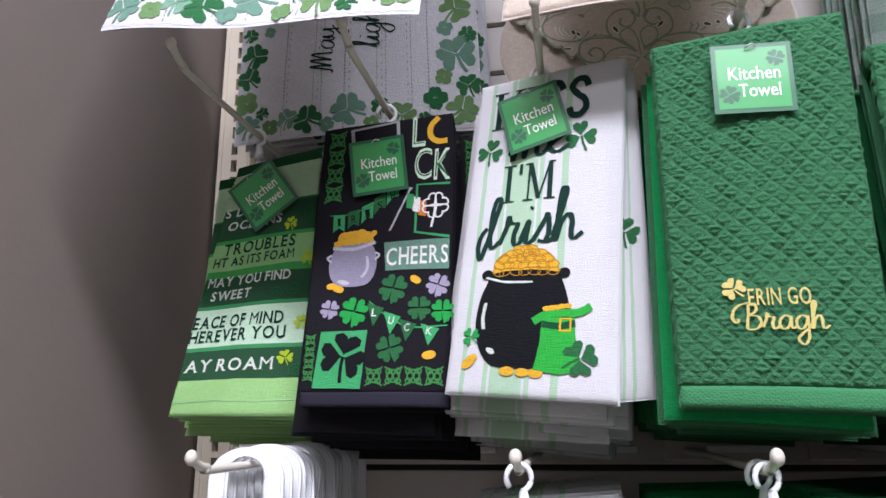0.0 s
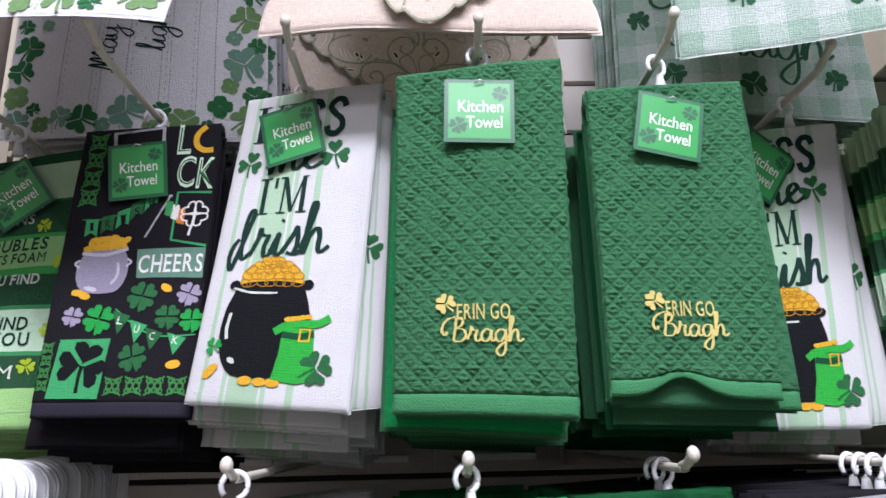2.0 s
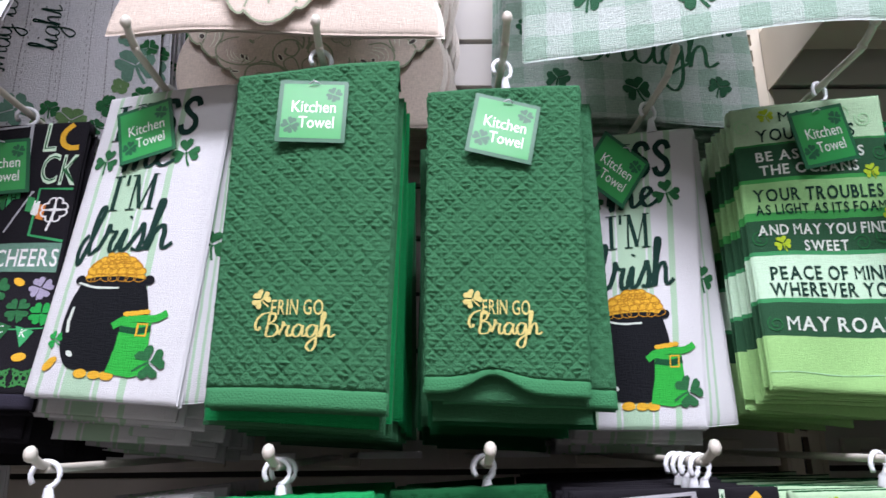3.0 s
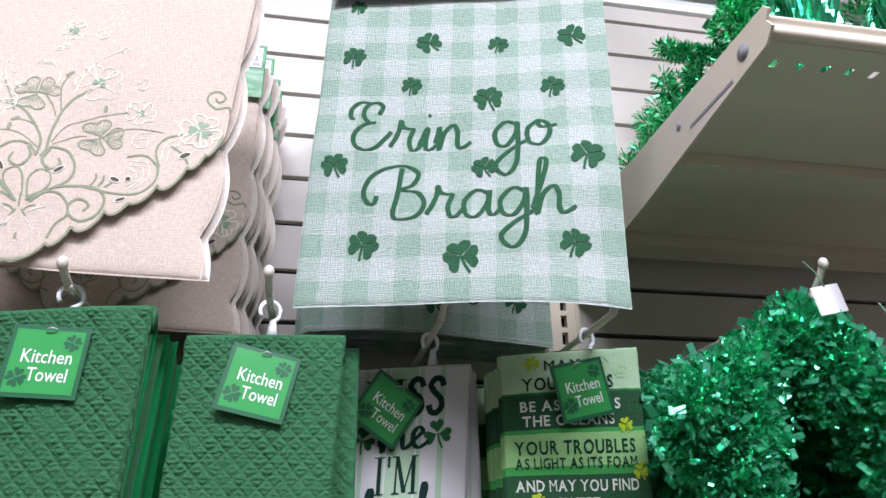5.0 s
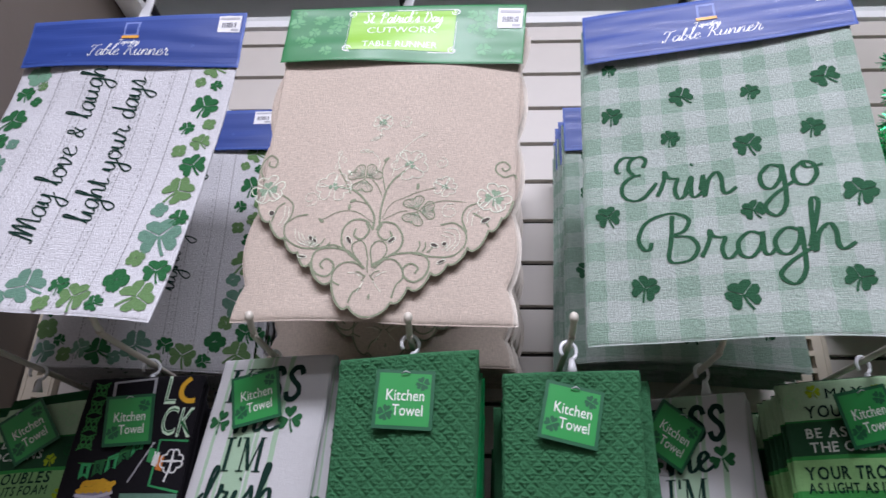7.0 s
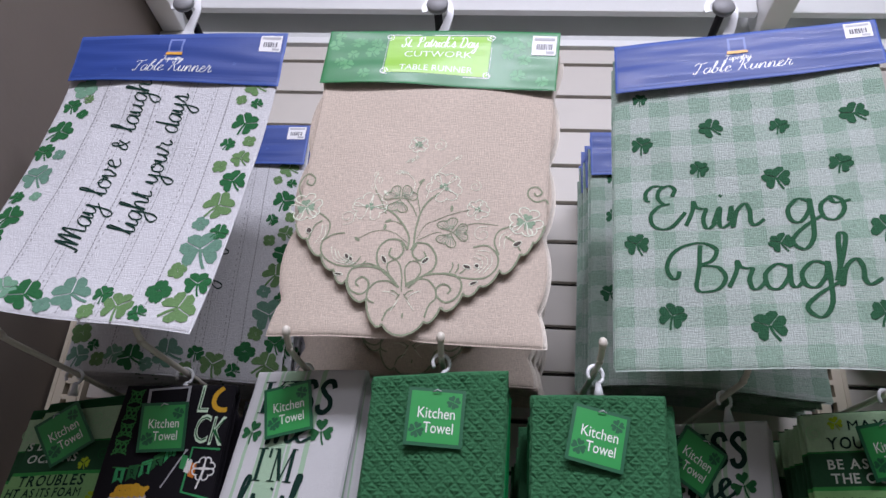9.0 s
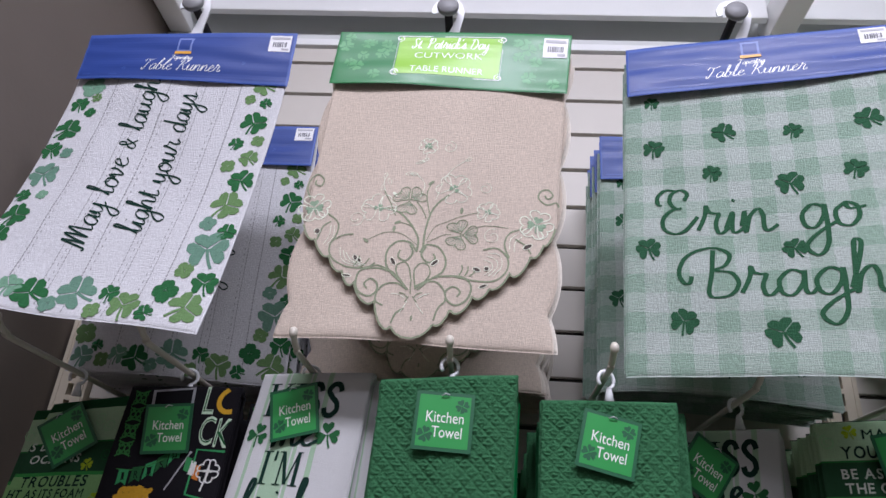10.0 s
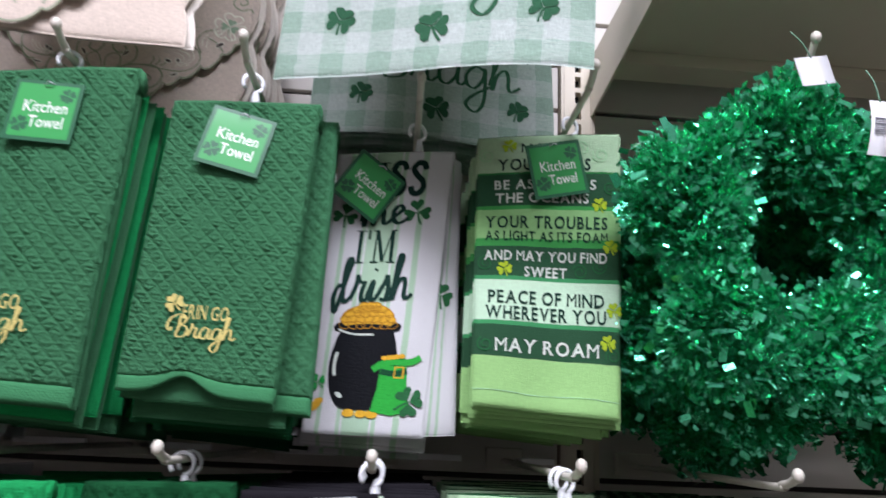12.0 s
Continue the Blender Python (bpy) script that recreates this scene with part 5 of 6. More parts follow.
    lay("shamrock_print", sh, clover(W * 0.292, H * 0.718, 0.0165, -35, leaf=ROUND_LEAF), gold, th, "gold embroidered shamrock", proud=P)
    return th, sh


terry, terry_sh = terry_towel(C_TERRY, 6)
tag_card(terry, Vector(terry_sh.at(0.5, 0.166, 0.009)), 2, -3, 0)
plastic_ring(terry, UP_X[3], 0.6)
terry_b, terry_b_sh = terry_towel(C_TERRY_B, 8, True)
tag_card(terry_b, Vector(terry_b_sh.at(0.49, 0.168, 0.0095)), 12, -4, 5)
plastic_ring(terry_b, UP_X[4], 0.617)
# folded layers get a darker green: shade between the folds put into colour
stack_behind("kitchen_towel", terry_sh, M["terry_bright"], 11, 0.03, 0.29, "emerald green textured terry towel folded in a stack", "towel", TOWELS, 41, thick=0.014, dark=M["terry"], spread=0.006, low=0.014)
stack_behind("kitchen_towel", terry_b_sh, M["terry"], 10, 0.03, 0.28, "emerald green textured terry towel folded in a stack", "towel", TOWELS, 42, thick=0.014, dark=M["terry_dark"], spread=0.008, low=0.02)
for sh_k, c_k in ((terry_b_sh, Vector((0.014, 0.026, -0.004))),):
    s2 = Sheet(*[Vector(p) + c_k + Vector((0.012 if i == 3 else 0, 0, 0)) for i, p in enumerate(C_TERRY_B)], bulge=0.005, wave=0.002, seed=14)
    th2 = empty_thing("kitchen_towel", "emerald green textured terry towel behind the front one", "towel", TOWELS, s2.base)
    towel_body(th2, s2, (M["terry"], M["terry"]), thick=0.008, layers=1, relief=terry_relief(15), fine=(90, 180), hem=0.05, hem_mat=M["terry_hem"])
# ---------------------------------------------------------------- table runners
RUNNERS = "table runners on the top pegs"


def hanger_hook(parent, top, sh):
    """Flat white plastic hook that rises from the card over the peg."""
    b = Vector(parent.location)
    t = Vector(top) - b + Vector((0, 0.004, 0))
    pts = curve_points([t + Vector(p) for p in ((-0.017, 0, 0.0), (-0.018, 0, 0.008), (-0.012, 0, 0.019), (0.002, 0, 0.023), (0.014, 0, 0.016), (0.017, 0, 0.0), (0.012, 0.004, -0.018), (0.006, 0.010, -0.036), (0.006, 0.012, -0.06))], 4)
    n = len(pts)
    verts, faces = [], []
    for i, p in enumerate(pts):
        d = (pts[min(i + 1, n - 1)] - pts[max(i - 1, 0)]).normalized()
        s = Vector((d.z, 0, -d.x))
        w = 0.0034 if i < n * 0.55 else 0.0034 + 0.014 * (i / n - 0.55)
        for a, c in ((-w, -0.0012), (w, -0.0012), (w, 0.0012), (-w, 0.0012)):
            verts.append(p + s * a + Vector((0, c, 0)))
    for i in range(n - 1):
        for k in range(4):
            faces.append((i * 4 + k, i * 4 + (k + 1) % 4, i * 4 + 4 + (k + 1) % 4, i * 4 + 4 + k))
    faces += [(3, 2, 1, 0), tuple(range(n * 4 - 4, n * 4))]
    return link_mesh("hanger_hook", verts, faces, M["plastic"], parent, "white plastic hanger hook", smooth=False)


def sticker(parent, sh, u, v, w=0.028, h=0.0235):
    x, y = u * sh.w, v * sh.h
    st = lay("price_sticker", sh, [poly([(x - w / 2, y - h / 2), (x + w / 2, y - h / 2), (x + w / 2, y + h / 2), (x - w / 2, y + h / 2)])], M["sticker"], parent, "white price sticker with bars", proud=0.0034)
    rng = random.Random(5)
    xx, bars = x - w * 0.32, []
    while xx < x + w * 0.3:
        bw = rng.choice((0.0006, 0.001, 0.0015))
        bars.append(rect(xx, y - h * 0.08, xx + bw, y + h * 0.22))
        xx += bw + rng.choice((0.0006, 0.0011))
    lay("bar_code", sh, bars, M["bar"], st, proud=0.005)
    lay("print_bar", sh, [rect(x - w * .42, y - h * .4, x + w * .42, y - h * .26), rect(x + w * .1, y + h * .3, x + w * .42, y + h * .42)], M["bar2"], st, proud=0.005)
    return st


def blue_card(th, corners, seed):
    sh = Sheet(*corners, bulge=0.003, wave=0.0025, seed=seed, waves=1.4)
    sh.base, sh.skin = Vector(th.location), 0.0009
    card = slab("header_card", sh, M["bluerim"], th, "glossy blue header card reading Table Runner", thick=0.0016, nu=28, nv=22, edge=0.02)
    W, H = sh.w, sh.h

    def panel(a, b, c, d, nu=28, nv=18):
        pts = [(W * (a + (c - a) * i / nu), H * (b + (d - b) * j / nv)) for j in range(nv + 1) for i in range(nu + 1)]
        r = nu + 1
        return pts, [(j * r + i, j * r + i + 1, (j + 1) * r + i + 1, (j + 1) * r + i) for j in range(nv) for i in range(nu)]

    lay("card_face", sh, [panel(.012, .09, .988, .93)], M["bluecard"], card, proud=0.0018)
    lay("lettering", sh, script("Table Runner", W * 0.49, H * 0.75, H * 0.115, 0, 0.085, fit=W * 0.37, slant=0.35), M["ink_white"], card, proud=0.0026)
    lay("lettering", sh, script("Tapestry", W * 0.485, H * 0.55, H * 0.05, 0, 0.16, fit=W * 0.1, slant=0.25), M["ink_white"], card, proud=0.0026)
    lay("emblem", sh, [poly([(W * .452, H * .13), (W * .522, H * .13), (W * .522, H * .43), (W * .452, H * .43)])], M["emblem_blue"], card, proud=0.0036)
    lay("emblem_core", sh, [poly([(W * .461, H * .17), (W * .513, H * .17), (W * .513, H * .38), (W * .461, H * .38)])], M["bluecard"], card, proud=0.0048)
    lay("emblem_stripe", sh, [poly([(W * .447, H * .41), (W * .525, H * .41), (W * .525, H * .465), (W * .447, H * .465)])], M["orange"], card, proud=0.0056)
    lay("print_bar", sh, [rect(W * .03, H * .89, W * .2, H * .915)], M["bluerim"], card, proud=0.0026)
    lay("small_emblem", sh, clover(W * .225, H * .78, 0.006, 0) + clover(W * .78, H * .62, 0.006, 90), M["bluerim"], card, proud=0.0026)
    sticker(card, sh, 0.93, 0.22)
    return card


def shifted(corners, d):
    return [tuple(Vector(p) + Vector(d)) for p in corners]


def clover_runner(corners, card, seed, top, sag=0.0):
    """White tapestry with stitched lines, a shamrock border and a line of script running up the cloth."""
    sh = Sheet(*corners, bulge=0.006, wave=0.004, seed=seed)
    sh.skin, sh.sag = 0.002, sag
    th = empty_thing("table_runner", "white tapestry table runner with shamrock border and black script lettering", "table runner", RUNNERS, sh.base)
    slab("front_layer", sh, M["tapestry"], th, v0=0.02, thick=0.004, nu=26, nv=34, edge=0.02)
    slab("folded_layer", sh, M["tapestry"], th, u0=0.01, u1=0.99, v0=0.04, v1=0.985, thick=0.004, nu=12, nv=14, back=0.007, edge=0.04)
    W, H = sh.w, sh.h
    kinds = {"f": "clover_forest", "m": "clover_moss", "t": "clover_teal", "s": "clover_sage"}
    # the woven border, down one side, along the lower edge and up the other: shares of the cloth, size in millimetres, colour
    down = ((.10, .205, 36, "s"), (.07, .277, 27, "f"), (.14, .25, 16, "m"), (.14, .310, 17, "f"), (.075, .38, 38, "f"), (.05, .463, 30, "f"), (.13, .473, 18, "t"), (.08, .557, 41, "t"), (.045, .637, 21, "f"), (.13, .632, 16, "s"), (.07, .709, 37, "f"), (.05, .785, 33, "f"), (.045, .865, 33, "m"), (.12, .905, 19, "f"), (.06, .945, 34, "t"))
    along = ((.16, .955, 24, "m"), (.235, .935, 30, "s"), (.323, .945, 40, "f"), (.405, .968, 21, "t"), (.489, .925, 45, "t"), (.615, .919, 24, "f"), (.583, .972, 21, "m"), (.696, .950, 37, "m"), (.786, .965, 21, "f"), (.826, .899, 30, "f"), (.925, .939, 40, "m"))
    up = ((.955, .865, 31, "f"), (.86, .834, 22, "m"), (.914, .766, 50, "t"), (.96, .706, 23, "f"), (.872, .684, 21, "t"), (.916, .620, 40, "m"), (.94, .537, 34, "f"), (.86, .488, 20, "m"), (.938, .457, 26, "m"), (.861, .407, 20, "f"), (.95, .393, 18, "m"), (.908, .329, 36, "f"), (.935, .255, 17, "f"), (.86, .243, 16, "m"), (.91, .19, 33, "m"))
    for k, (u, v, mm, kind) in enumerate(down + along + up):
        lay("shamrock_print", sh, clover(u * W, v * H, mm / 1000, (k * 67) % 140 - 70, 3 + (k % 3 == 0), leaf=FAT_LEAF), M[kinds[kind]], th, proud=0.0032)
    lines = []
    for u in (.21, .225, .34, .36, .375, .47, .49, .6, .62, .635, .72, .735, .8):
        n = 70
        for q in range(n):
            y0 = H * (0.17 + 0.82 * q / n)
            if u in (.225, .36, .49, .62, .72) and q % 2:
                continue
            lines.append(rect(W * u, y0, W * u + (0.0009 if u not in (.21, .47, .8) else 0.0014), y0 + H * 0.82 / n * 0.7))
    tagged(lay("stitching", sh, lines, M["stitch_grey"], th, proud=0.0026), kind="stuff")
    lay("lettering", sh, script("May love & laugh", W * 0.395, H * 0.495, 0.016, -90, 0.1, fit=H * 0.62, slant=0.1), M["ink_green"], th, proud=0.0034)
    lay("lettering", sh, script("light your days", W * 0.585, H * 0.482, 0.016, -90, 0.1, fit=H * 0.5, slant=0.1), M["ink_green"], th, proud=0.0034)
    blue_card(th, shifted(card, (0, -0.006, 0)), seed)
    if top:
        hanger_hook(th, top, sh)
    return th


R1 = ((-0.329, 0.605, 2.106), (-0.053, 0.600, 2.111), (-0.350, 0.556, 1.709), (-0.069, 0.548, 1.684))
R1_CARD = ((-0.331, 0.605, 2.106), (-0.051, 0.600, 2.111), (-0.331, 0.608, 2.034), (-0.053, 0.603, 2.029))
clover_runner(R1, R1_CARD, 3, (-0.203, 0.600, 2.160), 0.02)
R1_BACK = ((-0.345, 0.800, 2.100), (-0.066, 0.800, 2.108), (-0.356, 0.800, 1.706), (-0.052, 0.800, 1.700))
R1_BACK_CARD = ((-0.345, 0.800, 2.100), (-0.066, 0.800, 2.108), (-0.346, 0.800, 2.028), (-0.066, 0.800, 2.034))
back1 = clover_runner(R1_BACK, R1_BACK_CARD, 5, (-0.203, 0.805, 2.160))
rng = random.Random(77)
for k in range(7):
    copy_thing(back1, Matrix.Translation(Vector(back1.location) + Vector((rng.uniform(-0.003, 0.007), 0.015 + 0.0155 * k, rng.uniform(-0.004, 0.004)))) @ Euler((0, radians(rng.uniform(-0.8, 0.8)), 0)).to_matrix().to_4x4())


def gingham_runner(corners, card, seed, top):
    sh = Sheet(*corners, bulge=0.004, wave=0.005, seed=seed, waves=2.0)
    sh.arch = 0.006
    th = empty_thing("table_runner", "pale green gingham tapestry table runner with shamrocks and dark green script", "table runner", RUNNERS, sh.base)
    slab("front_layer", sh, M["gingham"], th, v0=0.02, thick=0.004, nu=26, nv=34, edge=0.02)
    slab("folded_layer", sh, M["gingham"], th, u0=-0.01, u1=0.99, v0=0.04, v1=0.985, thick=0.004, nu=12, nv=14, back=0.008, edge=0.04)
    W, H = sh.w, sh.h
    sh.skin = 0.002
    for u, v, s, d in ((.111, .193, .02, 10), (.114, .353, .027, 15), (.379, .311, .029, -35), (.625, .321, .023, 25), (.881, .306, .031, -30), (.325, .441, .023, 20), (.591, .486, .032, -10), (.807, .459, .026, 25), (.086, .664, .029, -10),
                       (.905, .654, .034, 25), (.577, .675, .025, -20), (.2, .861, .031, 20), (.511, .895, .036, -15), (.852, .867, .029, 30)):
        lay("shamrock_print", sh, clover(u * W, v * H, s, d, leaf=FAT_LEAF), M["clover_woven"], th, proud=0.0034)
    lay("lettering", sh, script("Erin go", W * 0.465, H * 0.588, 0.0285, 0, 0.115, fit=W * 0.68), M["clover_woven"], th, proud=0.0036)
    lay("lettering", sh, script("Bragh", W * 0.525, H * 0.766, 0.0285, 0, 0.115, fit=W * 0.65), M["clover_woven"], th, proud=0.0036)
    blue_card(th, shifted(card, (0, -0.006, 0)), seed)
    if top:
        hanger_hook(th, top, sh)
    return th


R3 = ((0.370, 0.628, 2.108), (0.650, 0.552, 2.098), (0.352, 0.612, 1.684), (0.626, 0.524, 1.668))
R3_CARD = ((0.370, 0.622, 2.113), (0.655, 0.552, 2.098), (0.368, 0.618, 2.034), (0.652, 0.545, 2.028))
gingham_runner(R3, R3_CARD, 4, (0.506, 0.600, 2.162))
R3_BACK = ((0.366, 0.800, 2.100), (0.646, 0.800, 2.104), (0.356, 0.800, 1.718), (0.655, 0.800, 1.710))
R3_BACK_CARD = ((0.364, 0.800, 2.106), (0.646, 0.800, 2.106), (0.364, 0.800, 2.032), (0.646, 0.800, 2.032))
back3 = gingham_runner(R3_BACK, R3_BACK_CARD, 6, (0.506, 0.805, 2.160))
for k in range(7):
    copy_thing(back3, Matrix.Translation(Vector(back3.location) + Vector((rng.uniform(-0.006, 0.004), 0.015 + 0.0155 * k, rng.uniform(-0.004, 0.004)))) @ Euler((0, radians(rng.uniform(-0.8, 0.8)), 0)).to_matrix().to_4x4())


def linen_runner(corners, card, seed, top):
    """Beige linen with scalloped sides and an embroidered, pointed cutwork flap."""
    sh = Sheet(*corners, bulge=0.007, wave=0.003, seed=seed)
    sh.warp, sh.skin = 0.14, 0.0021
    th = empty_thing("table_runner", "beige linen table runner with embroidered scalloped cutwork flap", "table runner", RUNNERS, sh.base)
    W, H = sh.w, sh.h
    cusps = ((.009, .645), (.072, .701), (.143, .757), (.206, .802), (.260, .837), (.349, .891), (.422, .962), (.572, .946), (.628, .898), (.704, .855), (.763, .828), (.832, .779), (.906, .723), (.950, .688), (.996, .621))
    depth = (.026, .024, .024, .030, .036, .042, .045, .026, .034, .024, .024, .034, .024, .026)

    def flap_edge(u):
        for (ua, va), (ub, vb), d in zip(cusps, cusps[1:], depth):
            if ua <= u <= ub:
                s = (u - ua) / (ub - ua)
                return va + (vb - va) * s + d * (4 * s * (1 - s)) ** 0.6
        return cusps[0][1] if u < 0.5 else cusps[-1][1]

    def scallop(u, v, a, b):
        if a < 0.012 or a > 0.988:
            u += (1 if a > 0.5 else -1) * 0.036 * (abs(math.sin(v * math.pi * 4.3 + 0.6)) ** 0.7 - 0.6)
        return u, v

    def flap(u, v, a, b):
        return u, 0.03 + (flap_edge(min(max(u, 0), 1)) - 0.03) * b

    slab("flap", sh, M["linen"], th, "embroidered pointed flap", u0=cusps[0][0] + 0.001, u1=cusps[-1][0] - 0.001, thick=0.0042, nu=190, nv=44, edge=0.012, outline=flap)
    slab("folded_layer", sh, M["linen"], th, u0=-0.01, u1=1.0, v0=0.05, v1=1.0, thick=0.006, nu=30, nv=60, back=0.008, edge=0.03, outline=scallop)
    slab("inner_layer", sh, M["scallop_edge"], th, u0=0.02, u1=1.018, v0=0.06, v1=0.99, thick=0.005, nu=24, nv=60, back=0.017, edge=0.03, outline=scallop)
    P = 0.0026
    g, lt = M["embroid_green"], M["embroid_light"]

    def sew(name, mat, wide, *curves, label=""):
        """Thread lines in shares of the cloth's width and height; wide in metres."""
        for c in curves:
            lay(name, sh, [ribbon([(u * W, v * H) for u, v in c], wide, 4)], mat, th, label, proud=P)

    edge = [(u * W, (flap_edge(u) - 0.004) * H) for u in [cusps[0][0] + 0.004 + (cusps[-1][0] - cusps[0][0] - 0.008) * k / 190 for k in range(191)]]
    lay("edge_cord", sh, [ribbon(edge, 0.0021, 1)], g, th, "green corded flap edge", proud=P)
    # stems
    sew("embroidered_stem", g, 0.0022, ((.478, .735), (.476, .698), (.439, .653), (.386, .617), (.318, .604)), ((.500, .725), (.498, .680), (.508, .622), (.532, .583), (.573, .553)))
    sew("embroidered_stem", g, 0.0012, ((.494, .632), (.476, .605), (.450, .582)), ((.505, .617), (.485, .556), (.497, .522)), ((.375, .628), (.349, .589), (.316, .549)))
    sew("thread_tendril", g, 0.0007, ((.475, .718), (.410, .686), (.342, .685), (.277, .710)), ((.512, .706), (.570, .680), (.597, .676)), ((.507, .702), (.532, .659), (.574, .639), (.629, .617), (.694, .600)), ((.447, .662), (.412, .652), (.384, .653)), ((.663, .657), (.726, .640), (.812, .642)))
    sew("thread_tendril", lt, 0.0007, ((.523, .573), (.537, .525), (.561, .482), (.593, .456), (.631, .435)), ((.460, .568), (.471, .527), (.438, .495), (.403, .490)), ((.419, .458), (.441, .451), (.460, .443), (.461, .415)), ((.320, .549), (.307, .522), (.313, .493)))
    # heart of scrolls in the middle
    sew("embroidered_scroll", g, 0.0022, ((.479, .740), (.450, .713), (.404, .710), (.370, .735), (.367, .772), (.388, .803), (.454, .845)), ((.451, .719), (.464, .743), (.444, .768), (.412, .759), (.416, .737)))
    sew("embroidered_scroll", g, 0.0022, ((.490, .740), (.509, .716), (.555, .718), (.588, .750), (.587, .786), (.557, .810), (.487, .844)), ((.510, .720), (.497, .747), (.523, .768), (.550, .757), (.541, .740)))
    # scrolls that run out to the sides
    sew("embroidered_scroll", g, 0.0022, ((.454, .845), (.407, .811), (.342, .796), (.280, .802), (.266, .835), (.282, .867), (.324, .881), (.350, .865), (.347, .841), (.321, .828), (.300, .843), (.314, .858)))
    sew("embroidered_scroll", g, 0.0022, ((.500, .854), (.548, .815), (.613, .802), (.668, .804), (.696, .830), (.685, .866), (.647, .887), (.611, .873), (.605, .847), (.632, .833), (.657, .846), (.647, .861)))
    sew("embroidered_scroll", g, 0.0018, ((.104, .622), (.152, .651), (.157, .689), (.137, .727), (.153, .762), (.208, .789), (.275, .796), (.340, .787), (.406, .808)), ((.148, .709), (.180, .694), (.224, .690)), ((.080, .706), (.096, .663), (.124, .648)))
    sew("embroidered_scroll", g, 0.0018, ((.725, .715), (.777, .707), (.819, .734), (.821, .772), (.785, .803), (.727, .811), (.621, .802)), ((.868, .642), (.821, .657), (.803, .692), (.825, .734)), ((.906, .718), (.878, .691), (.842, .675)))
    sew("thread_ribs", lt, 0.0008, ((.181, .733), (.199, .772), (.260, .790)), ((.196, .740), (.214, .770), (.277, .788)), ((.209, .747), (.235, .773), (.294, .787)), ((.141, .662), (.145, .695), (.125, .724)), ((.127, .659), (.127, .695), (.111, .720)))
    sew("thread_ribs", lt, 0.0008, ((.745, .724), (.788, .727), (.801, .761), (.771, .793)), ((.738, .733), (.777, .742), (.784, .765), (.754, .793)), ((.731, .744), (.762, .753), (.764, .773), (.737, .792)), ((.853, .657), (.825, .676), (.824, .708)), ((.867, .667), (.843, .686), (.842, .714)))
    sew("embroidered_feather", g, 0.0016, ((.262, .795), (.289, .784), (.303, .766)), ((.280, .798), (.310, .790), (.327, .779)), ((.247, .790), (.261, .772), (.264, .758)), ((.646, .797), (.656, .779), (.652, .766)), ((.667, .797), (.677, .781), (.675, .768)), ((.684, .798), (.699, .787), (.705, .773)))
    # the clover that forms the tip
    sew("embroidered_leaf", g, 0.0019, ((.462, .855), (.423, .838), (.379, .843), (.353, .868), (.354, .894), (.382, .906)), ((.489, .851), (.525, .828), (.568, .825), (.599, .849), (.606, .877), (.584, .899), (.572, .936)), ((.421, .957), (.434, .926), (.460, .911)))
    sew("embroidered_leaf", g, 0.0015, ((.466, .855), (.420, .814), (.411, .787), (.436, .773), (.458, .788), (.474, .829)), ((.492, .849), (.479, .798), (.500, .773), (.529, .778), (.538, .806), (.511, .836)))
    sew("leaf_veining", g, 0.0013, ((.435, .865), (.452, .868), (.469, .879)), ((.520, .859), (.502, .865), (.489, .878)), ((.460, .891), (.467, .882), (.472, .874)), ((.504, .889), (.494, .881), (.486, .873)), ((.472, .829), (.474, .850), (.477, .867)))
    sew("leaf_veining", lt, 0.0008, ((.406, .870), (.431, .870), (.458, .879)), ((.547, .860), (.527, .866), (.504, .879)), ((.446, .926), (.459, .906), (.468, .889)), ((.532, .921), (.515, .905), (.500, .891)))
    x, y = (.492, .937)
    lay("leaf_veining", sh, [oval(x * W, y * H, .0012, .0034, 0, 10)], g, th, proud=P)
    # corner curls and corner clovers
    sew("embroidered_scroll", g, 0.0019, ((.018, .571), (-.003, .538), (.003, .507), (.029, .490), (.057, .507), (.051, .528), (.026, .522), (.027, .509)))
    sew("embroidered_scroll", g, 0.0019, ((1.000, .568), (.988, .554), (.952, .562), (.919, .544), (.924, .522), (.952, .515), (.973, .532), (.954, .544), (.942, .534)))
    for (u, v), tilt in zip(((.043, .601), (.918, .627)), (-12, 14)):
        lay("embroidered_shamrock", sh, clover(u * W, v * H, .022, tilt), M["sage_thread"], th, proud=P + .0004)
        lay_each("leaf_outline", sh, [ribbon(turn(ROUND_LEAF, u * W, v * H, a + tilt, .037), 0.0014, 2, True) for a in (-110, 0, 110, 180)], lt, th, proud=P + .0002)
    # cut-out holes
    for (u, v), (a, b, tilt) in zip(((.248, .764), (.265, .772), (.075, .679), (.395, .773), (.550, .767), (.708, .776), (.745, .771), (.891, .697), (.739, .824), (.226, .819)), ((.0016, .0034, -30), (.0012, .003, -30), (.0034, .0026, 60), (.0016, .0048, -30), (.0016, .0046, 40), (.0038, .0018, 20), (.0020, .0022, 0), (.0048, .0022, -35), (.0042, .0012, -30), (.0044, .0011, 10))):
        lay("cutwork_hole", sh, [oval(u * W, v * H, a, b, tilt, 12)], M["hole"], th, proud=P + .0006)
        lay("hole_stitching", sh, [ribbon([(u * W + q[0], v * H + q[1]) for q in turn([((a + .0008) * math.cos(k * .7854), (b + .0008) * math.sin(k * .7854)) for k in range(8)], 0, 0, tilt)], .0008, 2, True)], lt, th, proud=P + .0004)
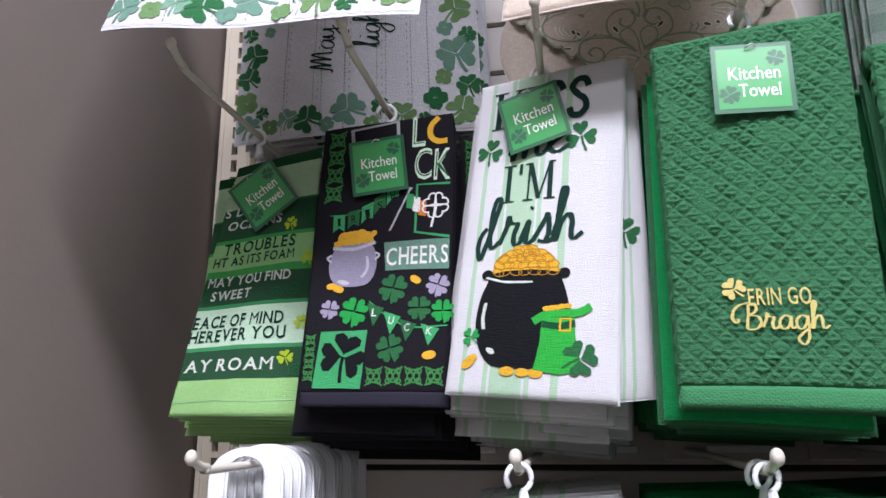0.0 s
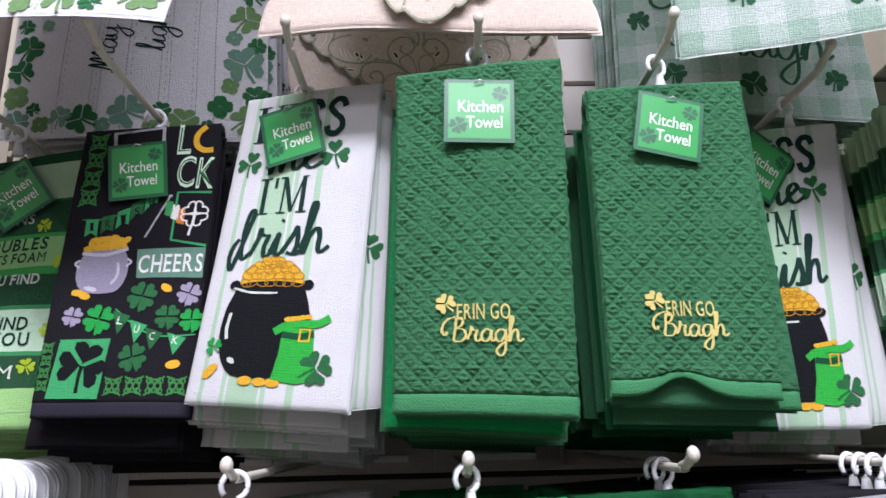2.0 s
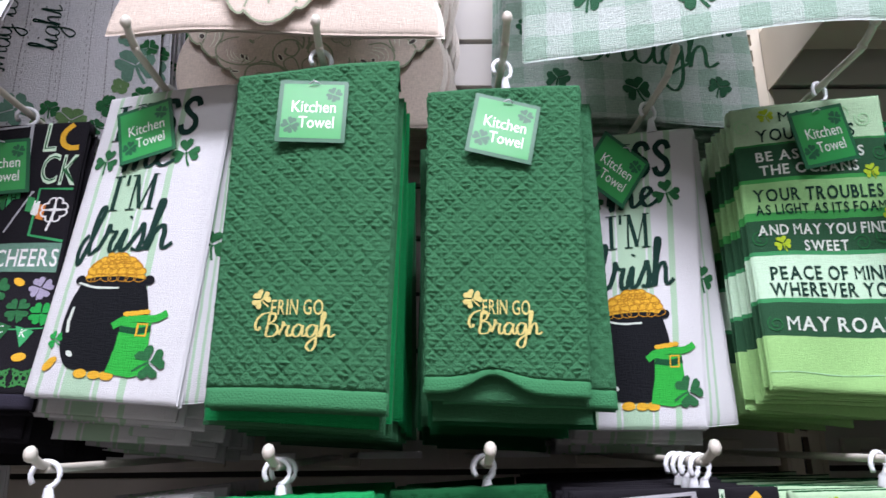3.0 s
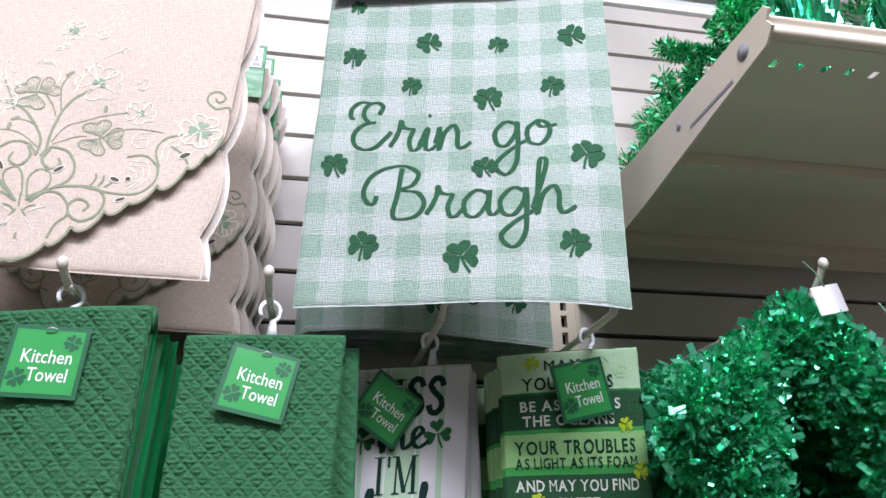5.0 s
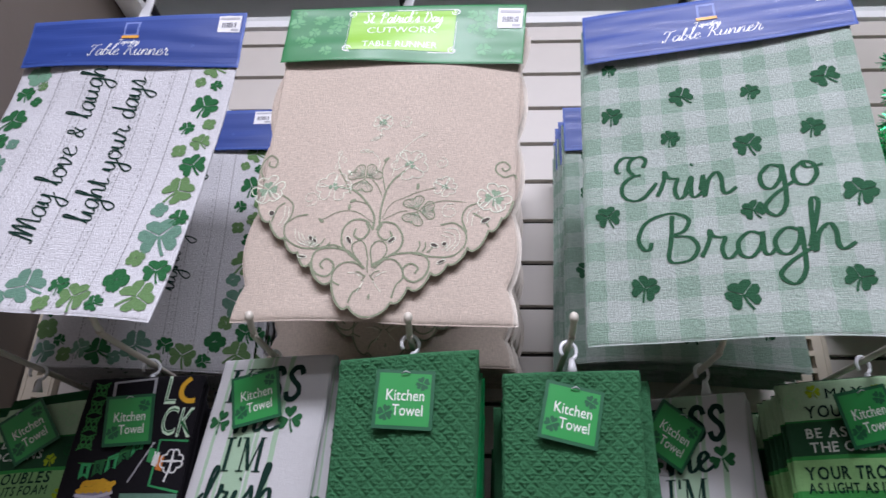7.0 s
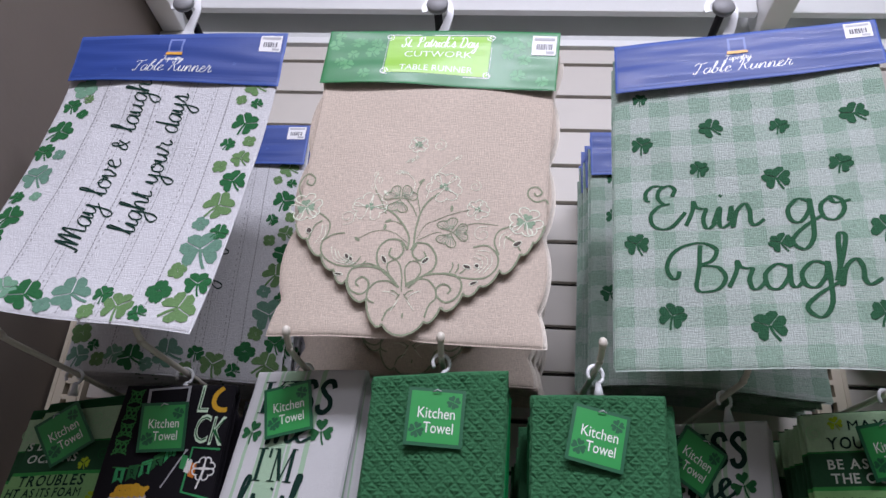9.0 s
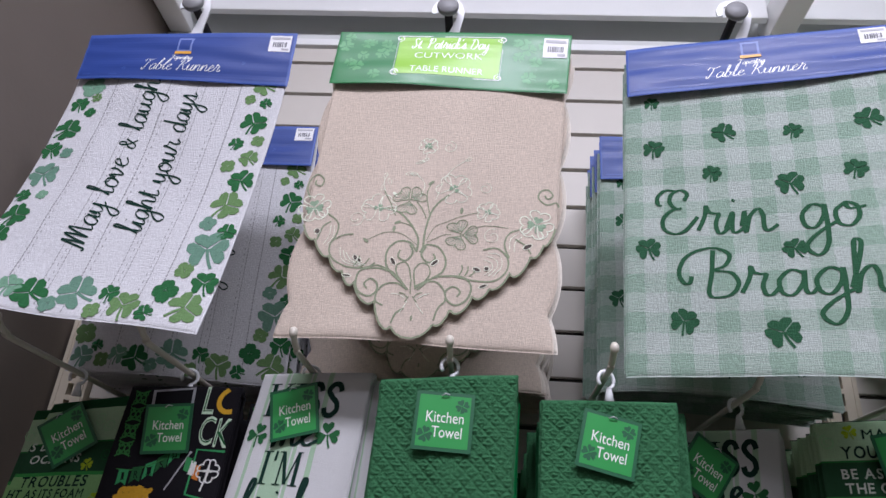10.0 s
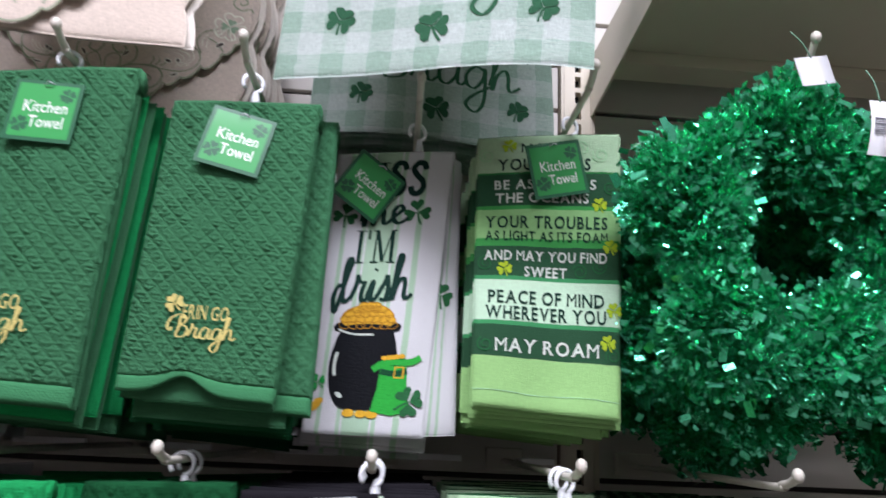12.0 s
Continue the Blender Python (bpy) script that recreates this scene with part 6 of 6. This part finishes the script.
    # veined green clovers
    for (u, v), angles in zip(((.422, .578), (.636, .674)), ((-52, 50, 188), (-25, 84, 202))):
        for a in angles:
            lay("embroidered_leaf", sh, [ribbon(turn(ROUND_LEAF, u * W, v * H, a, .037), 0.0012, 2, True)], g, th, proud=P)
            lay("leaf_veining", sh, [ribbon([turn([(dx * .5, -.12)], u * W, v * H, a, .037)[0], turn([(dx * 2.3, -.50 + abs(dx))], u * W, v * H, a, .037)[0]], 0.0005) for dx in (-.12, -.08, -.04, 0, .04, .08, .12)], M["sage_thread"], th, proud=P)
    # pale flowers
    for (u, v), s, angles in zip(((.305, .605), (.588, .534), (.729, .597), (.463, .396)), (.038, .039, .025, .022), ((-115, -40, 55, 125), (-70, 0, 75, 165), (-100, -20, 60, 150), (-80, 0, 80, 170))):
        for a in angles:
            lay("embroidered_leaf", sh, [ribbon(turn(ROUND_LEAF, u * W, v * H, a, s), 0.0009, 2, True)], lt, th, proud=P)
        lay("flower_heart", sh, clover(u * W, v * H, s * 0.3, 20, 3, False), M["sage_thread"], th, proud=P + .0004)
    u, v = (.463, .396)
    lay("flower_heart", sh, clover(u * W, v * H, .010, 10), M["sage_thread"], th, proud=P + .0006)
    for (u, v), r, d, fl in zip(((.221, .639), (.548, .398), (.708, .524), (.756, .672)), (.011, .009, .008, .011), (20, 180, 180, 200), (1, -1, -1, 1)):
        lay("thread_curl", sh, [spiral(u * W, v * H, r, 1.3, d, fl, 0.0007)], lt, th, proud=P)
    for (u, v), d, m in zip(((.277, .710), (.379, .671), (.388, .651), (.496, .519), (.627, .600), (.360, .559)), (-50, 0, 60, 50, 0, -40), (g, g, g, g, g, lt)):
        lay("embroidered_bud", sh, [oval(u * W, v * H, .0018, .0042, d, 10)], m, th, proud=P)
    for (u, v), d in zip(((.403, .490), (.423, .491), (.309, .497), (.329, .516), (.441, .451), (.458, .444), (.631, .436), (.306, .538)), (80, 95, 10, -20, 70, 60, 50, 0)):
        lay("embroidered_bud", sh, [ribbon(turn([(0, -.0045), (.0022, 0), (0, .0045), (-.0022, 0)], u * W, v * H, d), .0006, 3, True)], lt, th, proud=P)
    # header card
    cs = Sheet(*shifted(card, (0, -0.008, 0)), bulge=0.003, wave=0.002, seed=seed)
    cs.base, cs.skin = Vector(th.location), 0.0009
    cd = slab("header_card", cs, M["greencard"], th, "green shamrock header card with lime panel", thick=0.0016, nu=28, nv=22, edge=0.02)
    CW, CH = cs.w, cs.h
    r2 = random.Random(8)
    for k in range(46):
        x, y = CW * (0.04 + 0.92 * ((k * 0.618) % 1)), CH * r2.uniform(.1, .9)
        if not CW * .24 < x < CW * .76:
            lay("shamrock_print", cs, clover(x, y, r2.uniform(.013, .021), r2.uniform(-90, 90), leaf=ROUND_LEAF), M["greencard2"], cd, proud=0.0016)
    lay("lime_panel", cs, [([(CW * (.27 + .44 * i / 12), CH * (.12 + .7 * j / 12)) for j in range(13) for i in range(13)], [(j * 13 + i, j * 13 + i + 1, j * 13 + i + 14, j * 13 + i + 13) for j in range(12) for i in range(12)])], M["lime"], cd, proud=0.0020)
    lay_each("panel_frame", cs, [ribbon([(CW * .265, CH * .1), (CW * .715, CH * .1), (CW * .715, CH * .84), (CW * .265, CH * .84)], 0.0011, 1, True)] + [spiral(CW * a, CH * b, .006, 1.3, d, 1, .0012) for a, b, d in ((.27, .14, 0), (.71, .14, 90), (.27, .8, 270), (.71, .8, 180))], M["ink_white"], cd, proud=0.0024)
    lay("lettering", cs, script("St. Patrick's Day", CW * .49, CH * .28, CH * .095, 0, 0.13, fit=CW * .33, slant=0.2), M["ink_white"], cd, proud=0.0026)
    lay("lettering", cs, words("CUTWORK", CW * .49, CH * .46, CH * .11, CW * .29), M["ink_white"], cd, proud=0.0026)
    lay("lettering", cs, words("TABLE RUNNER", CW * .49, CH * .72, CH * .1, CW * .31), M["ink_white"], cd, proud=0.0026)
    sticker(cd, cs, 0.935, 0.25, 0.03, 0.03)
    if top:
        hanger_hook(th, top, sh)
    return th


R2 = ((0.004, 0.605, 2.116), (0.298, 0.603, 2.118), (-0.003, 0.580, 1.701), (0.272, 0.579, 1.697))
R2_CARD = ((0.004, 0.605, 2.118), (0.300, 0.603, 2.118), (0.001, 0.600, 2.031), (0.292, 0.598, 2.021))
linen_runner(R2, R2_CARD, 2, (0.140, 0.602, 2.160))
R2_BACK = ((-0.012, 0.780, 2.09), (0.285, 0.780, 2.09), (-0.025, 0.780, 1.712), (0.277, 0.780, 1.708))
R2_BACK_CARD = ((-0.012, 0.780, 2.09), (0.285, 0.780, 2.09), (-0.012, 0.780, 2.01), (0.285, 0.780, 2.01))
back2 = linen_runner(R2_BACK, R2_BACK_CARD, 9, (0.140, 0.785, 2.160))
for k in range(5):
    copy_thing(back2, Matrix.Translation(Vector(back2.location) + Vector((rng.uniform(0.002, 0.016), 0.028 + 0.024 * k, rng.uniform(-0.006, 0.006)))) @ Euler((0, radians(rng.uniform(-0.8, 0.8)), 0)).to_matrix().to_4x4())

# ---------------------------------------------------------------- shelf in the next bay
SHELF_X, SHELF_END, SHELF_Z, SHELF_Y = 0.740, 1.93, 1.922, 0.440
shelf = empty_thing("metal_shelf", "cream powder-coated metal shelf with perforated front edge", "shelf", "", (SHELF_X, WALL_Y, SHELF_Z))
bm = bmesh.new()
yf = SHELF_Y - WALL_Y
add_box(bm, (0.004, yf + 0.078, -0.003), (SHELF_END - SHELF_X, -0.004, 0.0), 0.0008)
part("shelf_plate", bm, M["cream"], shelf)
prof = curve_points([(yf + 0.03, -0.003, 0), (yf + 0.008, 0.0, 0), (yf + 0.0, -0.004, 0), (yf + 0.003, -0.010, 0), (yf + 0.001, -0.016, 0), (yf - 0.003, -0.019, 0), (yf - 0.002, -0.024, 0), (yf + 0.004, -0.026, 0)], 4)
verts, faces = [], []
for p in prof:
    for off in (0, 0.0018):
        verts += [Vector((0.002, p.x + off, p.y)), Vector((SHELF_END - SHELF_X, p.x + off, p.y))]
for i in range(len(prof) - 1):
    a = i * 4
    faces += [(a, a + 1, a + 5, a + 4), (a + 2, a + 6, a + 7, a + 3), (a, a + 4, a + 6, a + 2), (a + 1, a + 3, a + 7, a + 5)]
link_mesh("front_lip", verts, faces, M["cream"], shelf)
# underside: perforated strip, channels and ribs
bm = bmesh.new()
pitch, first = 0.0258, 0.03
count = int((SHELF_END - SHELF_X - 0.04) / pitch)
add_box(bm, (0.004, yf + 0.006, -0.0265), (SHELF_END - SHELF_X, yf + 0.030, -0.0255))
add_box(bm, (0.004, yf + 0.040, -0.0265), (SHELF_END - SHELF_X, yf + 0.085, -0.0255))
for k in range(count + 1):
    a = first + pitch * (k - 1) + 0.0035 if k else 0.004
    add_box(bm, (a, yf + 0.030, -0.0265), (first + pitch * k - 0.0035, yf + 0.040, -0.0255))
part("perforated_strip", bm, M["cream"], shelf)
for a, b, z0, z1 in ((0.085, 0.20, -0.022, -0.020), (0.20, 0.255, -0.036, -0.018), (0.255, 0.42, -0.022, -0.020), (0.42, 0.47, -0.040, -0.018)):
    box_part("underside_channel", (0.004, yf + a + 0.0006, z0), (SHELF_END - SHELF_X, yf + b - 0.0006, z1), M["cream"], shelf, bevel=0.0009)
# side bracket with slot, hole and notched nose
bm = bmesh.new()
outline = [(yf - 0.003, 0.003), (yf - 0.008, -0.004), (yf - 0.002, -0.012), (yf - 0.008, -0.022), (yf + 0.004, -0.034), (yf + 0.10, -0.046), (yf + 0.25, -0.066), (-0.03, -0.088), (-0.002, -0.088), (-0.002, 0.004)]
top_side = [bm.verts.new((0.0, y, z)) for y, z in outline]
face = bm.faces.new(top_side)
made = bmesh.ops.extrude_face_region(bm, geom=[face])
for v in made["geom"]:
    if isinstance(v, bmesh.types.BMVert):
        v.co.x += 0.003
bmesh.ops.recalc_face_normals(bm, faces=bm.faces)
bracket = part("side_bracket", bm, M["cream"], shelf, "cream side bracket")
for y, z, r in ((yf + 0.034, -0.018, 0.0085), (yf + 0.155, -0.02, 0.0045)):
    v, f = tube([(-0.0008, y, z), (0.0002, y, z), (0.004, y, z)], r, 16)
    link_mesh("bracket_hole", v, f, M["grey_cap"], bracket)
box_part("bracket_groove", (-0.0006, yf + 0.055, -0.036), (0.001, yf + 0.135, -0.032), M["grey_cap"], bracket, bevel=0.0004)

# ---------------------------------------------------------------- tinsel


def tinsel(name, lines, radius, count, seed, parent, mat, length=0.016, width=0.0012, squares=0.0, label="", fade=1.0):
    """Foil strands (and small foil squares) that stand out from a core line; one mesh of uncountable pieces."""
    rr = np.random.RandomState(seed)
    verts, faces = [], []
    total = sum(len(l) for l in lines)
    flat = [(p, r) for l, r in zip(lines, radius) for p in l]
    for k in range(count):
        p, r = flat[rr.randint(total)]
        d = Vector(rr.normal(size=3)).normalized()
        side = d.cross(Vector(rr.normal(size=3))).normalized()
        out = r * (0.35 + 0.65 * rr.rand() ** 0.5)
        root = p + d * out * 0.72
        if rr.rand() < squares:
            s = 0.0012 + 0.0058 * rr.rand() ** 2.5
            t2 = Vector(rr.normal(size=3)).normalized()
            s2 = t2.cross(side).normalized()
            c = p + d * out
            quad = [c + t2 * s + s2 * s * .55, c - t2 * s + s2 * s * .55, c - t2 * s - s2 * s * .55, c + t2 * s - s2 * s * .55]
        else:
            ln = length * (0.6 + 0.7 * rr.rand())
            bend = side.cross(d) * (ln * 0.35 * (rr.rand() - 0.5))
            w = width * (0.7 + 0.8 * rr.rand())
            quad = [root - side * w, root + side * w, root + d * ln + bend + side * w * .8, root + d * ln + bend - side * w * .8]
        n = len(verts)
        verts += quad
        faces.append((n, n + 1, n + 2, n + 3))
    ob = link_mesh(name, verts, faces, mat, parent, label, smooth=False)
    return tagged(ob, kind="stuff")


def wreath(at, seed, label, mat, count, squares):
    """Clover-lobed tinsel wreath: three loops of garland on a wire frame round an open middle."""
    th = empty_thing("tinsel_wreath", label, "wreath", "tinsel wreaths", at)
    core, rad = [], []
    ringpts = []
    for k in range(72):
        a = 2 * math.pi * k / 72
        q = 0.092 + 0.007 * math.cos(3 * a - 1.4) + 0.006 * math.sin(7 * a)
        ringpts.append(Vector((q * math.cos(a), 0.006 * math.sin(5 * a), q * math.sin(a) * 1.06)))
    core.append(ringpts)
    rad.append(0.040)
    for lobe in (0.35, 1.45, 2.75, 4.05, 5.2):
        c = Vector((0.098 * math.cos(lobe), 0, 0.1 * math.sin(lobe)))
        core.append([c + Vector((0.024 * math.cos(t), 0.01 * math.sin(2 * t), 0.024 * math.sin(t))) for t in [2 * math.pi * j / 24 for j in range(24)]])
        rad.append(0.044)
    v, f = tube(ringpts[::3], 0.004, 6, True)
    link_mesh("wire_frame", v, f, M["dark_metal"], th)
    tinsel("tinsel", core, rad, count, seed, th, mat, 0.0075, 0.0011, squares)
    return th


w1 = wreath((0.815, 0.585, 1.552), 1, "green metallic tinsel wreath with foil squares hanging on a hook", M["foil"], 62000, 0.34)
for k, (dx, dy, dz, ry) in enumerate(((-0.006, 0.085, -0.02, 20), (0.0, 0.165, -0.05, -35), (0.0, 0.25, -0.02, 60))):
    copy_thing(w1, Matrix.Translation(Vector((0.815 + dx, 0.585 + dy, 1.552 + dz))) @ Euler((0, radians(ry), 0)).to_matrix().to_4x4())
copy_thing(w1, Matrix.Translation(Vector((1.06, 0.60, 1.475))) @ Euler((0, radians(80), 0)).to_matrix().to_4x4())
copy_thing(w1, Matrix.Translation(Vector((1.06, 0.70, 1.47))) @ Euler((0, radians(10), 0)).to_matrix().to_4x4())


def paper_tag(at, w, h, rot, code, bend=0.0):
    th = empty_thing("price_tag", "white paper price tag hanging from a tinsel wreath", "tag", "wreath price tags", at)
    m = pose(0, 0, 0, *rot)
    nu = 8
    verts, faces = [], []
    for i in range(nu + 1):
        z = h * (0.5 - i / nu)
        y = bend * math.sin(math.pi * i / nu)
        for x in (-w / 2, w / 2):
            for t in (0, 0.0005):
                verts.append(m @ Vector((x, y + t, z)))
    for i in range(nu):
        a = i * 4
        faces += [(a, a + 2, a + 6, a + 4), (a + 1, a + 5, a + 7, a + 3), (a, a + 4, a + 5, a + 1), (a + 2, a + 3, a + 7, a + 6)]
    link_mesh("paper", verts, faces, M["sticker"], th)
    if code:
        bm = bmesh.new()
        for k in range(9):
            z = h * (0.12 - 0.035 * k)
            y = bend * math.sin(math.pi * (0.5 - z / h)) - 0.0006
            bmesh.ops.create_cube(bm, size=1, matrix=m @ Matrix.Translation((-0.001, y, z)) @ Matrix.Diagonal((w * 0.6, 0.0003, h * (0.012 if k % 3 else 0.02), 1)))
        tagged(part("print_bar", bm, M["bar"], th), kind="stuff")
    v, f = tube(curve_points([m @ Vector((0, 0, h * 0.45)), m @ Vector((-0.006, -0.002, h * 0.6 + 0.01)), m @ Vector((-0.012, 0.0, h * 0.6 + 0.022))], 4), 0.0006, 6)
    link_mesh("string", v, f, M["clover_sage"], th)
    return th


paper_tag((0.822, 0.536, 1.692), 0.034, 0.026, (0, -14, 8), False)
paper_tag((0.858, 0.516, 1.632), 0.017, 0.048, (0, 8, -12), True, -0.006)

# tinsel hat and foil-wrapped pots on the shelf
hat = empty_thing("tinsel_hat", "green tinsel top hat standing on the metal shelf", "decoration", "", (0.93, 0.83, SHELF_Z))
hat_lines = [[Vector((-0.05 + 0.125 * k / 20, 0.0, 0.288 + 0.004 * math.sin(k))) for k in range(21)]]
hat_rad = [0.016]
for row in range(9):
    hat_lines.append([Vector((-0.15 + 0.013 * row + 0.14 * k / 16 + 0.01 * math.sin(row * 2.1), 0.02 * math.sin(k), 0.02 + 0.0265 * row)) for k in range(17)])
    hat_rad.append(0.021)
tinsel("tinsel", hat_lines, hat_rad, 17000, 4, hat, M["foil_dark"], 0.009, 0.0008, 0.03)
v, f = tube([(-0.06, 0.01, 0.0), (-0.03, 0.01, 0.12), (0.01, 0.01, 0.27)], 0.012, 12)
link_mesh("core", v, f, M["terry_dark"], hat)


def foil_pot(at, seed):
    """Tinsel bush in a pot wrapped in crinkled foil."""
    th = empty_thing("tinsel_plant", "artificial tinsel shamrock plant in crinkled green foil pot", "plant", "foil-wrapped plants", at)
    rr = random.Random(seed)
    rows, verts, faces = 15, [], []
    n = 64
    for j in range(rows):
        for k in range(n):
            a = 2 * math.pi * k / n
            r = 0.026 + 0.016 * j / rows + rr.uniform(-0.004, 0.004) + 0.006 * math.sin(a * 7 + j * 0.6)
            verts.append(Vector((r * math.cos(a), r * math.sin(a), 0.26 * j / (rows - 1) + (rr.uniform(-.02, .02) if j == rows - 1 else 0))))
    for j in range(rows - 1):
        for k in range(n):
            m = (k + 1) % n
            faces.append((j * n + k, j * n + m, (j + 1) * n + m, (j + 1) * n + k))
    faces.append(tuple(range(n - 1, -1, -1)))
    link_mesh("foil_wrap", verts, faces, M["foil_wrap"], th, "crinkled green foil wrap", smooth=False)
    v, f = tube([(0, 0, 0.0), (0, 0, 0.06), (0, 0, 0.11)], [0.019, 0.021, 0.022], 16)
    link_mesh("pot", v, f, M["clover_dark"], th)
    v, f = tube([(0, 0, 0.1), (0.004, 0, 0.2), (-0.003, 0, 0.32)], 0.004, 8)
    link_mesh("stem", v, f, M["clover_dark"], th)
    lines = [[Vector((0.07 * math.sin(t) * math.cos(t * 3), 0.07 * math.cos(t) * math.sin(2 * t), 0.33 + 0.06 * math.sin(t * 1.7))) for t in [k * 0.3 for k in range(40)]]]
    tinsel("foliage", lines, [0.04], 5200, seed, th, M["foil_dark"], 0.010, 0.0011, 0.3)
    return th


foil_pot((0.985, 0.655, SHELF_Z), 3)
foil_pot((1.15, 0.66, SHELF_Z), 6)
bush = empty_thing("tinsel_garland", "green tinsel garland bunch on the metal shelf", "decoration", "", (0.895, 0.66, SHELF_Z))
tinsel("tinsel", [[Vector((0.012 * math.sin(k), 0.012 * math.cos(k * 1.7), 0.02 + 0.016 * k)) for k in range(20)]], [0.03], 7000, 9, bush, M["foil_dark"], 0.010, 0.0009, 0.15)

# ---------------------------------------------------------------- lower row
LOWER = "kitchen towels on the lower hooks"


def lower_ring(th, x, y, extra=0):
    plastic_ring(th, x, y, LOW_Z)
    for k in range(extra):
        plastic_ring(th, x, y + 0.022 + 0.017 * k, LOW_Z)


low_kiss, s = kiss_towel(((-0.068, 0.585, 1.312), (0.066, 0.580, 1.325), (-0.085, 0.58, 1.055), (0.062, 0.575, 1.050)), 31)
low_kiss["group"] = LOWER
lower_ring(low_kiss, LOW_X[1], 0.59)
stack_behind("kitchen_towel", s, M["striped"], 6, 0.12, 0.3, "white striped kitchen towel folded on a lower hook", "towel", LOWER, 51, dark=M["white_cloth"])


def plain_low(x0, x1, y, mat, hem, seed, count, label, ztop=1.334, lx=0):
    sh = Sheet((x0, y, ztop - 0.002), (x1, y - 0.004, ztop + 0.002), (x0 - 0.006, y - 0.008, 1.06), (x1 + 0.004, y - 0.01, 1.055), bulge=0.005, wave=0.002, seed=seed)
    th = empty_thing("kitchen_towel", label, "towel", LOWER, sh.base)
    towel_body(th, sh, (mat, mat), thick=0.008, layers=2, relief=terry_relief(seed), fine=(80, 150), hem=0.06, hem_mat=hem)
    stack_behind("kitchen_towel", sh, mat, count, 0.03, 0.27, label + ", further back", "towel", LOWER, seed, thick=0.013, low=0.008)
    lower_ring(th, lx, y + 0.006, 1)
    return th, sh


plain_low(0.096, 0.226, 0.592, M["terry_bright"], M["terry_hem"], 61, 8, "bright green terry towel on a lower hook", 1.328, LOW_X[2])
th, s = plain_low(0.236, 0.356, 0.63, M["terry_dark"], M["terry_hem"], 62, 8, "dark green terry towel on a lower hook", 1.330, LOW_X[3])
tag_card(th, Vector(s.at(0.55, 0.16, 0.013)), 2, 4)
low_black, s = black_towel(((0.368, 0.592, 1.329), (0.516, 0.588, 1.331), (0.366, 0.585, 1.06), (0.516, 0.58, 1.06)), 63)
low_black["group"] = LOWER
tag_card(low_black, Vector(s.at(0.47, 0.15, 0.013)), 14, 4)
lower_ring(low_black, LOW_X[4], 0.60, 3)
stack_behind("kitchen_towel", s, M["black"], 10, 0.03, 0.29, "black printed kitchen towel folded on a lower hook", "towel", LOWER, 64)
low_band, s = banded_towel(((0.540, 0.615, 1.326), (0.672, 0.612, 1.328), (0.54, 0.61, 1.07), (0.67, 0.605, 1.065)), 65)
low_band["group"] = LOWER
lower_ring(low_band, LOW_X[5], 0.62, 1)
stack_behind("kitchen_towel", s, M["banded"], 8, 0.03, 0.27, "green striped kitchen towel folded on a lower hook", "towel", LOWER, 66)

# white plastic hang cards with arched tops on the first lower hook
arch = empty_thing("hang_card", "white plastic arch-topped hang card on a lower hook", "hang card", "white hang cards", (LOW_X[0], 0.655, LOW_Z))
outer = [(0.034 * math.cos(a), 0.034 * math.sin(a) * 0.75) for a in [math.pi * k / 16 for k in range(17)]]
inner = [(0.0165 * math.cos(a), 0.0165 * math.sin(a)) for a in [math.pi * k / 16 for k in range(17)]]
outer = [(0.034, -0.26)] + outer + [(-0.034, -0.26)]
inner = [(0.0165, -0.10)] + inner + [(-0.0165, -0.10)]
bm = bmesh.new()
ov = [bm.verts.new((x, 0, z - 0.010)) for x, z in outer]
iv = [bm.verts.new((x, 0, z - 0.010)) for x, z in inner]
for k in range(len(ov) - 1):
    bm.faces.new((ov[k], ov[k + 1], iv[k + 1], iv[k]))
bm.faces.new((ov[-1], ov[0], iv[0], iv[-1]))
made = bmesh.ops.extrude_face_region(bm, geom=bm.faces[:])
for v in made["geom"]:
    if isinstance(v, bmesh.types.BMVert):
        v.co.y += 0.0065
bmesh.ops.recalc_face_normals(bm, faces=bm.faces)
bmesh.ops.bevel(bm, geom=[e for e in bm.edges if abs((e.verts[0].co - e.verts[1].co).y) < 1e-6], offset=0.002, segments=2, affect="EDGES")
part("card_body", bm, M["plastic"], arch, smooth=False)
for k in range(13):
    copy_thing(arch, Matrix.Translation(Vector((LOW_X[0] + 0.002 * math.sin(k * 2.2), 0.655 + 0.0175 * (k + 1), LOW_Z + 0.0015 * math.sin(k * 1.3)))) @ Euler((radians(2 * math.sin(k)), radians(2.5 * math.sin(k * 1.9)), radians(3 * math.cos(k)))).to_matrix().to_4x4())

# ribbon-tied plaid napkin bundles below the wreaths
for k, (x0, x1, y) in enumerate(((0.735, 0.865, 0.66), (0.93, 1.06, 0.66))):
    sh = Sheet((x0, y, 1.318), (x1, y, 1.322), (x0, y - 0.01, 1.08), (x1, y - 0.01, 1.08), seed=80 + k, wave=0.003)
    th = empty_thing("kitchen_towel", "dark green plaid kitchen towel with gingham ribbon on a lower hook", "towel", LOWER, sh.base)
    towel_body(th, sh, (M["plaid_dark"], M["plaid_dark"]), thick=0.007, layers=2)
    slab("ribbon_band", sh, M["gingham"], th, "pale gingham ribbon", u0=0.42, u1=0.6, v0=-0.01, v1=1.0, thick=0.003, nu=6, nv=16, back=-0.006, edge=0.1)
    stack_behind("kitchen_towel", sh, M["plaid_dark"], 7, 0.03, 0.24, "dark green plaid kitchen towel on a lower hook, further back", "towel", LOWER, 90 + k)
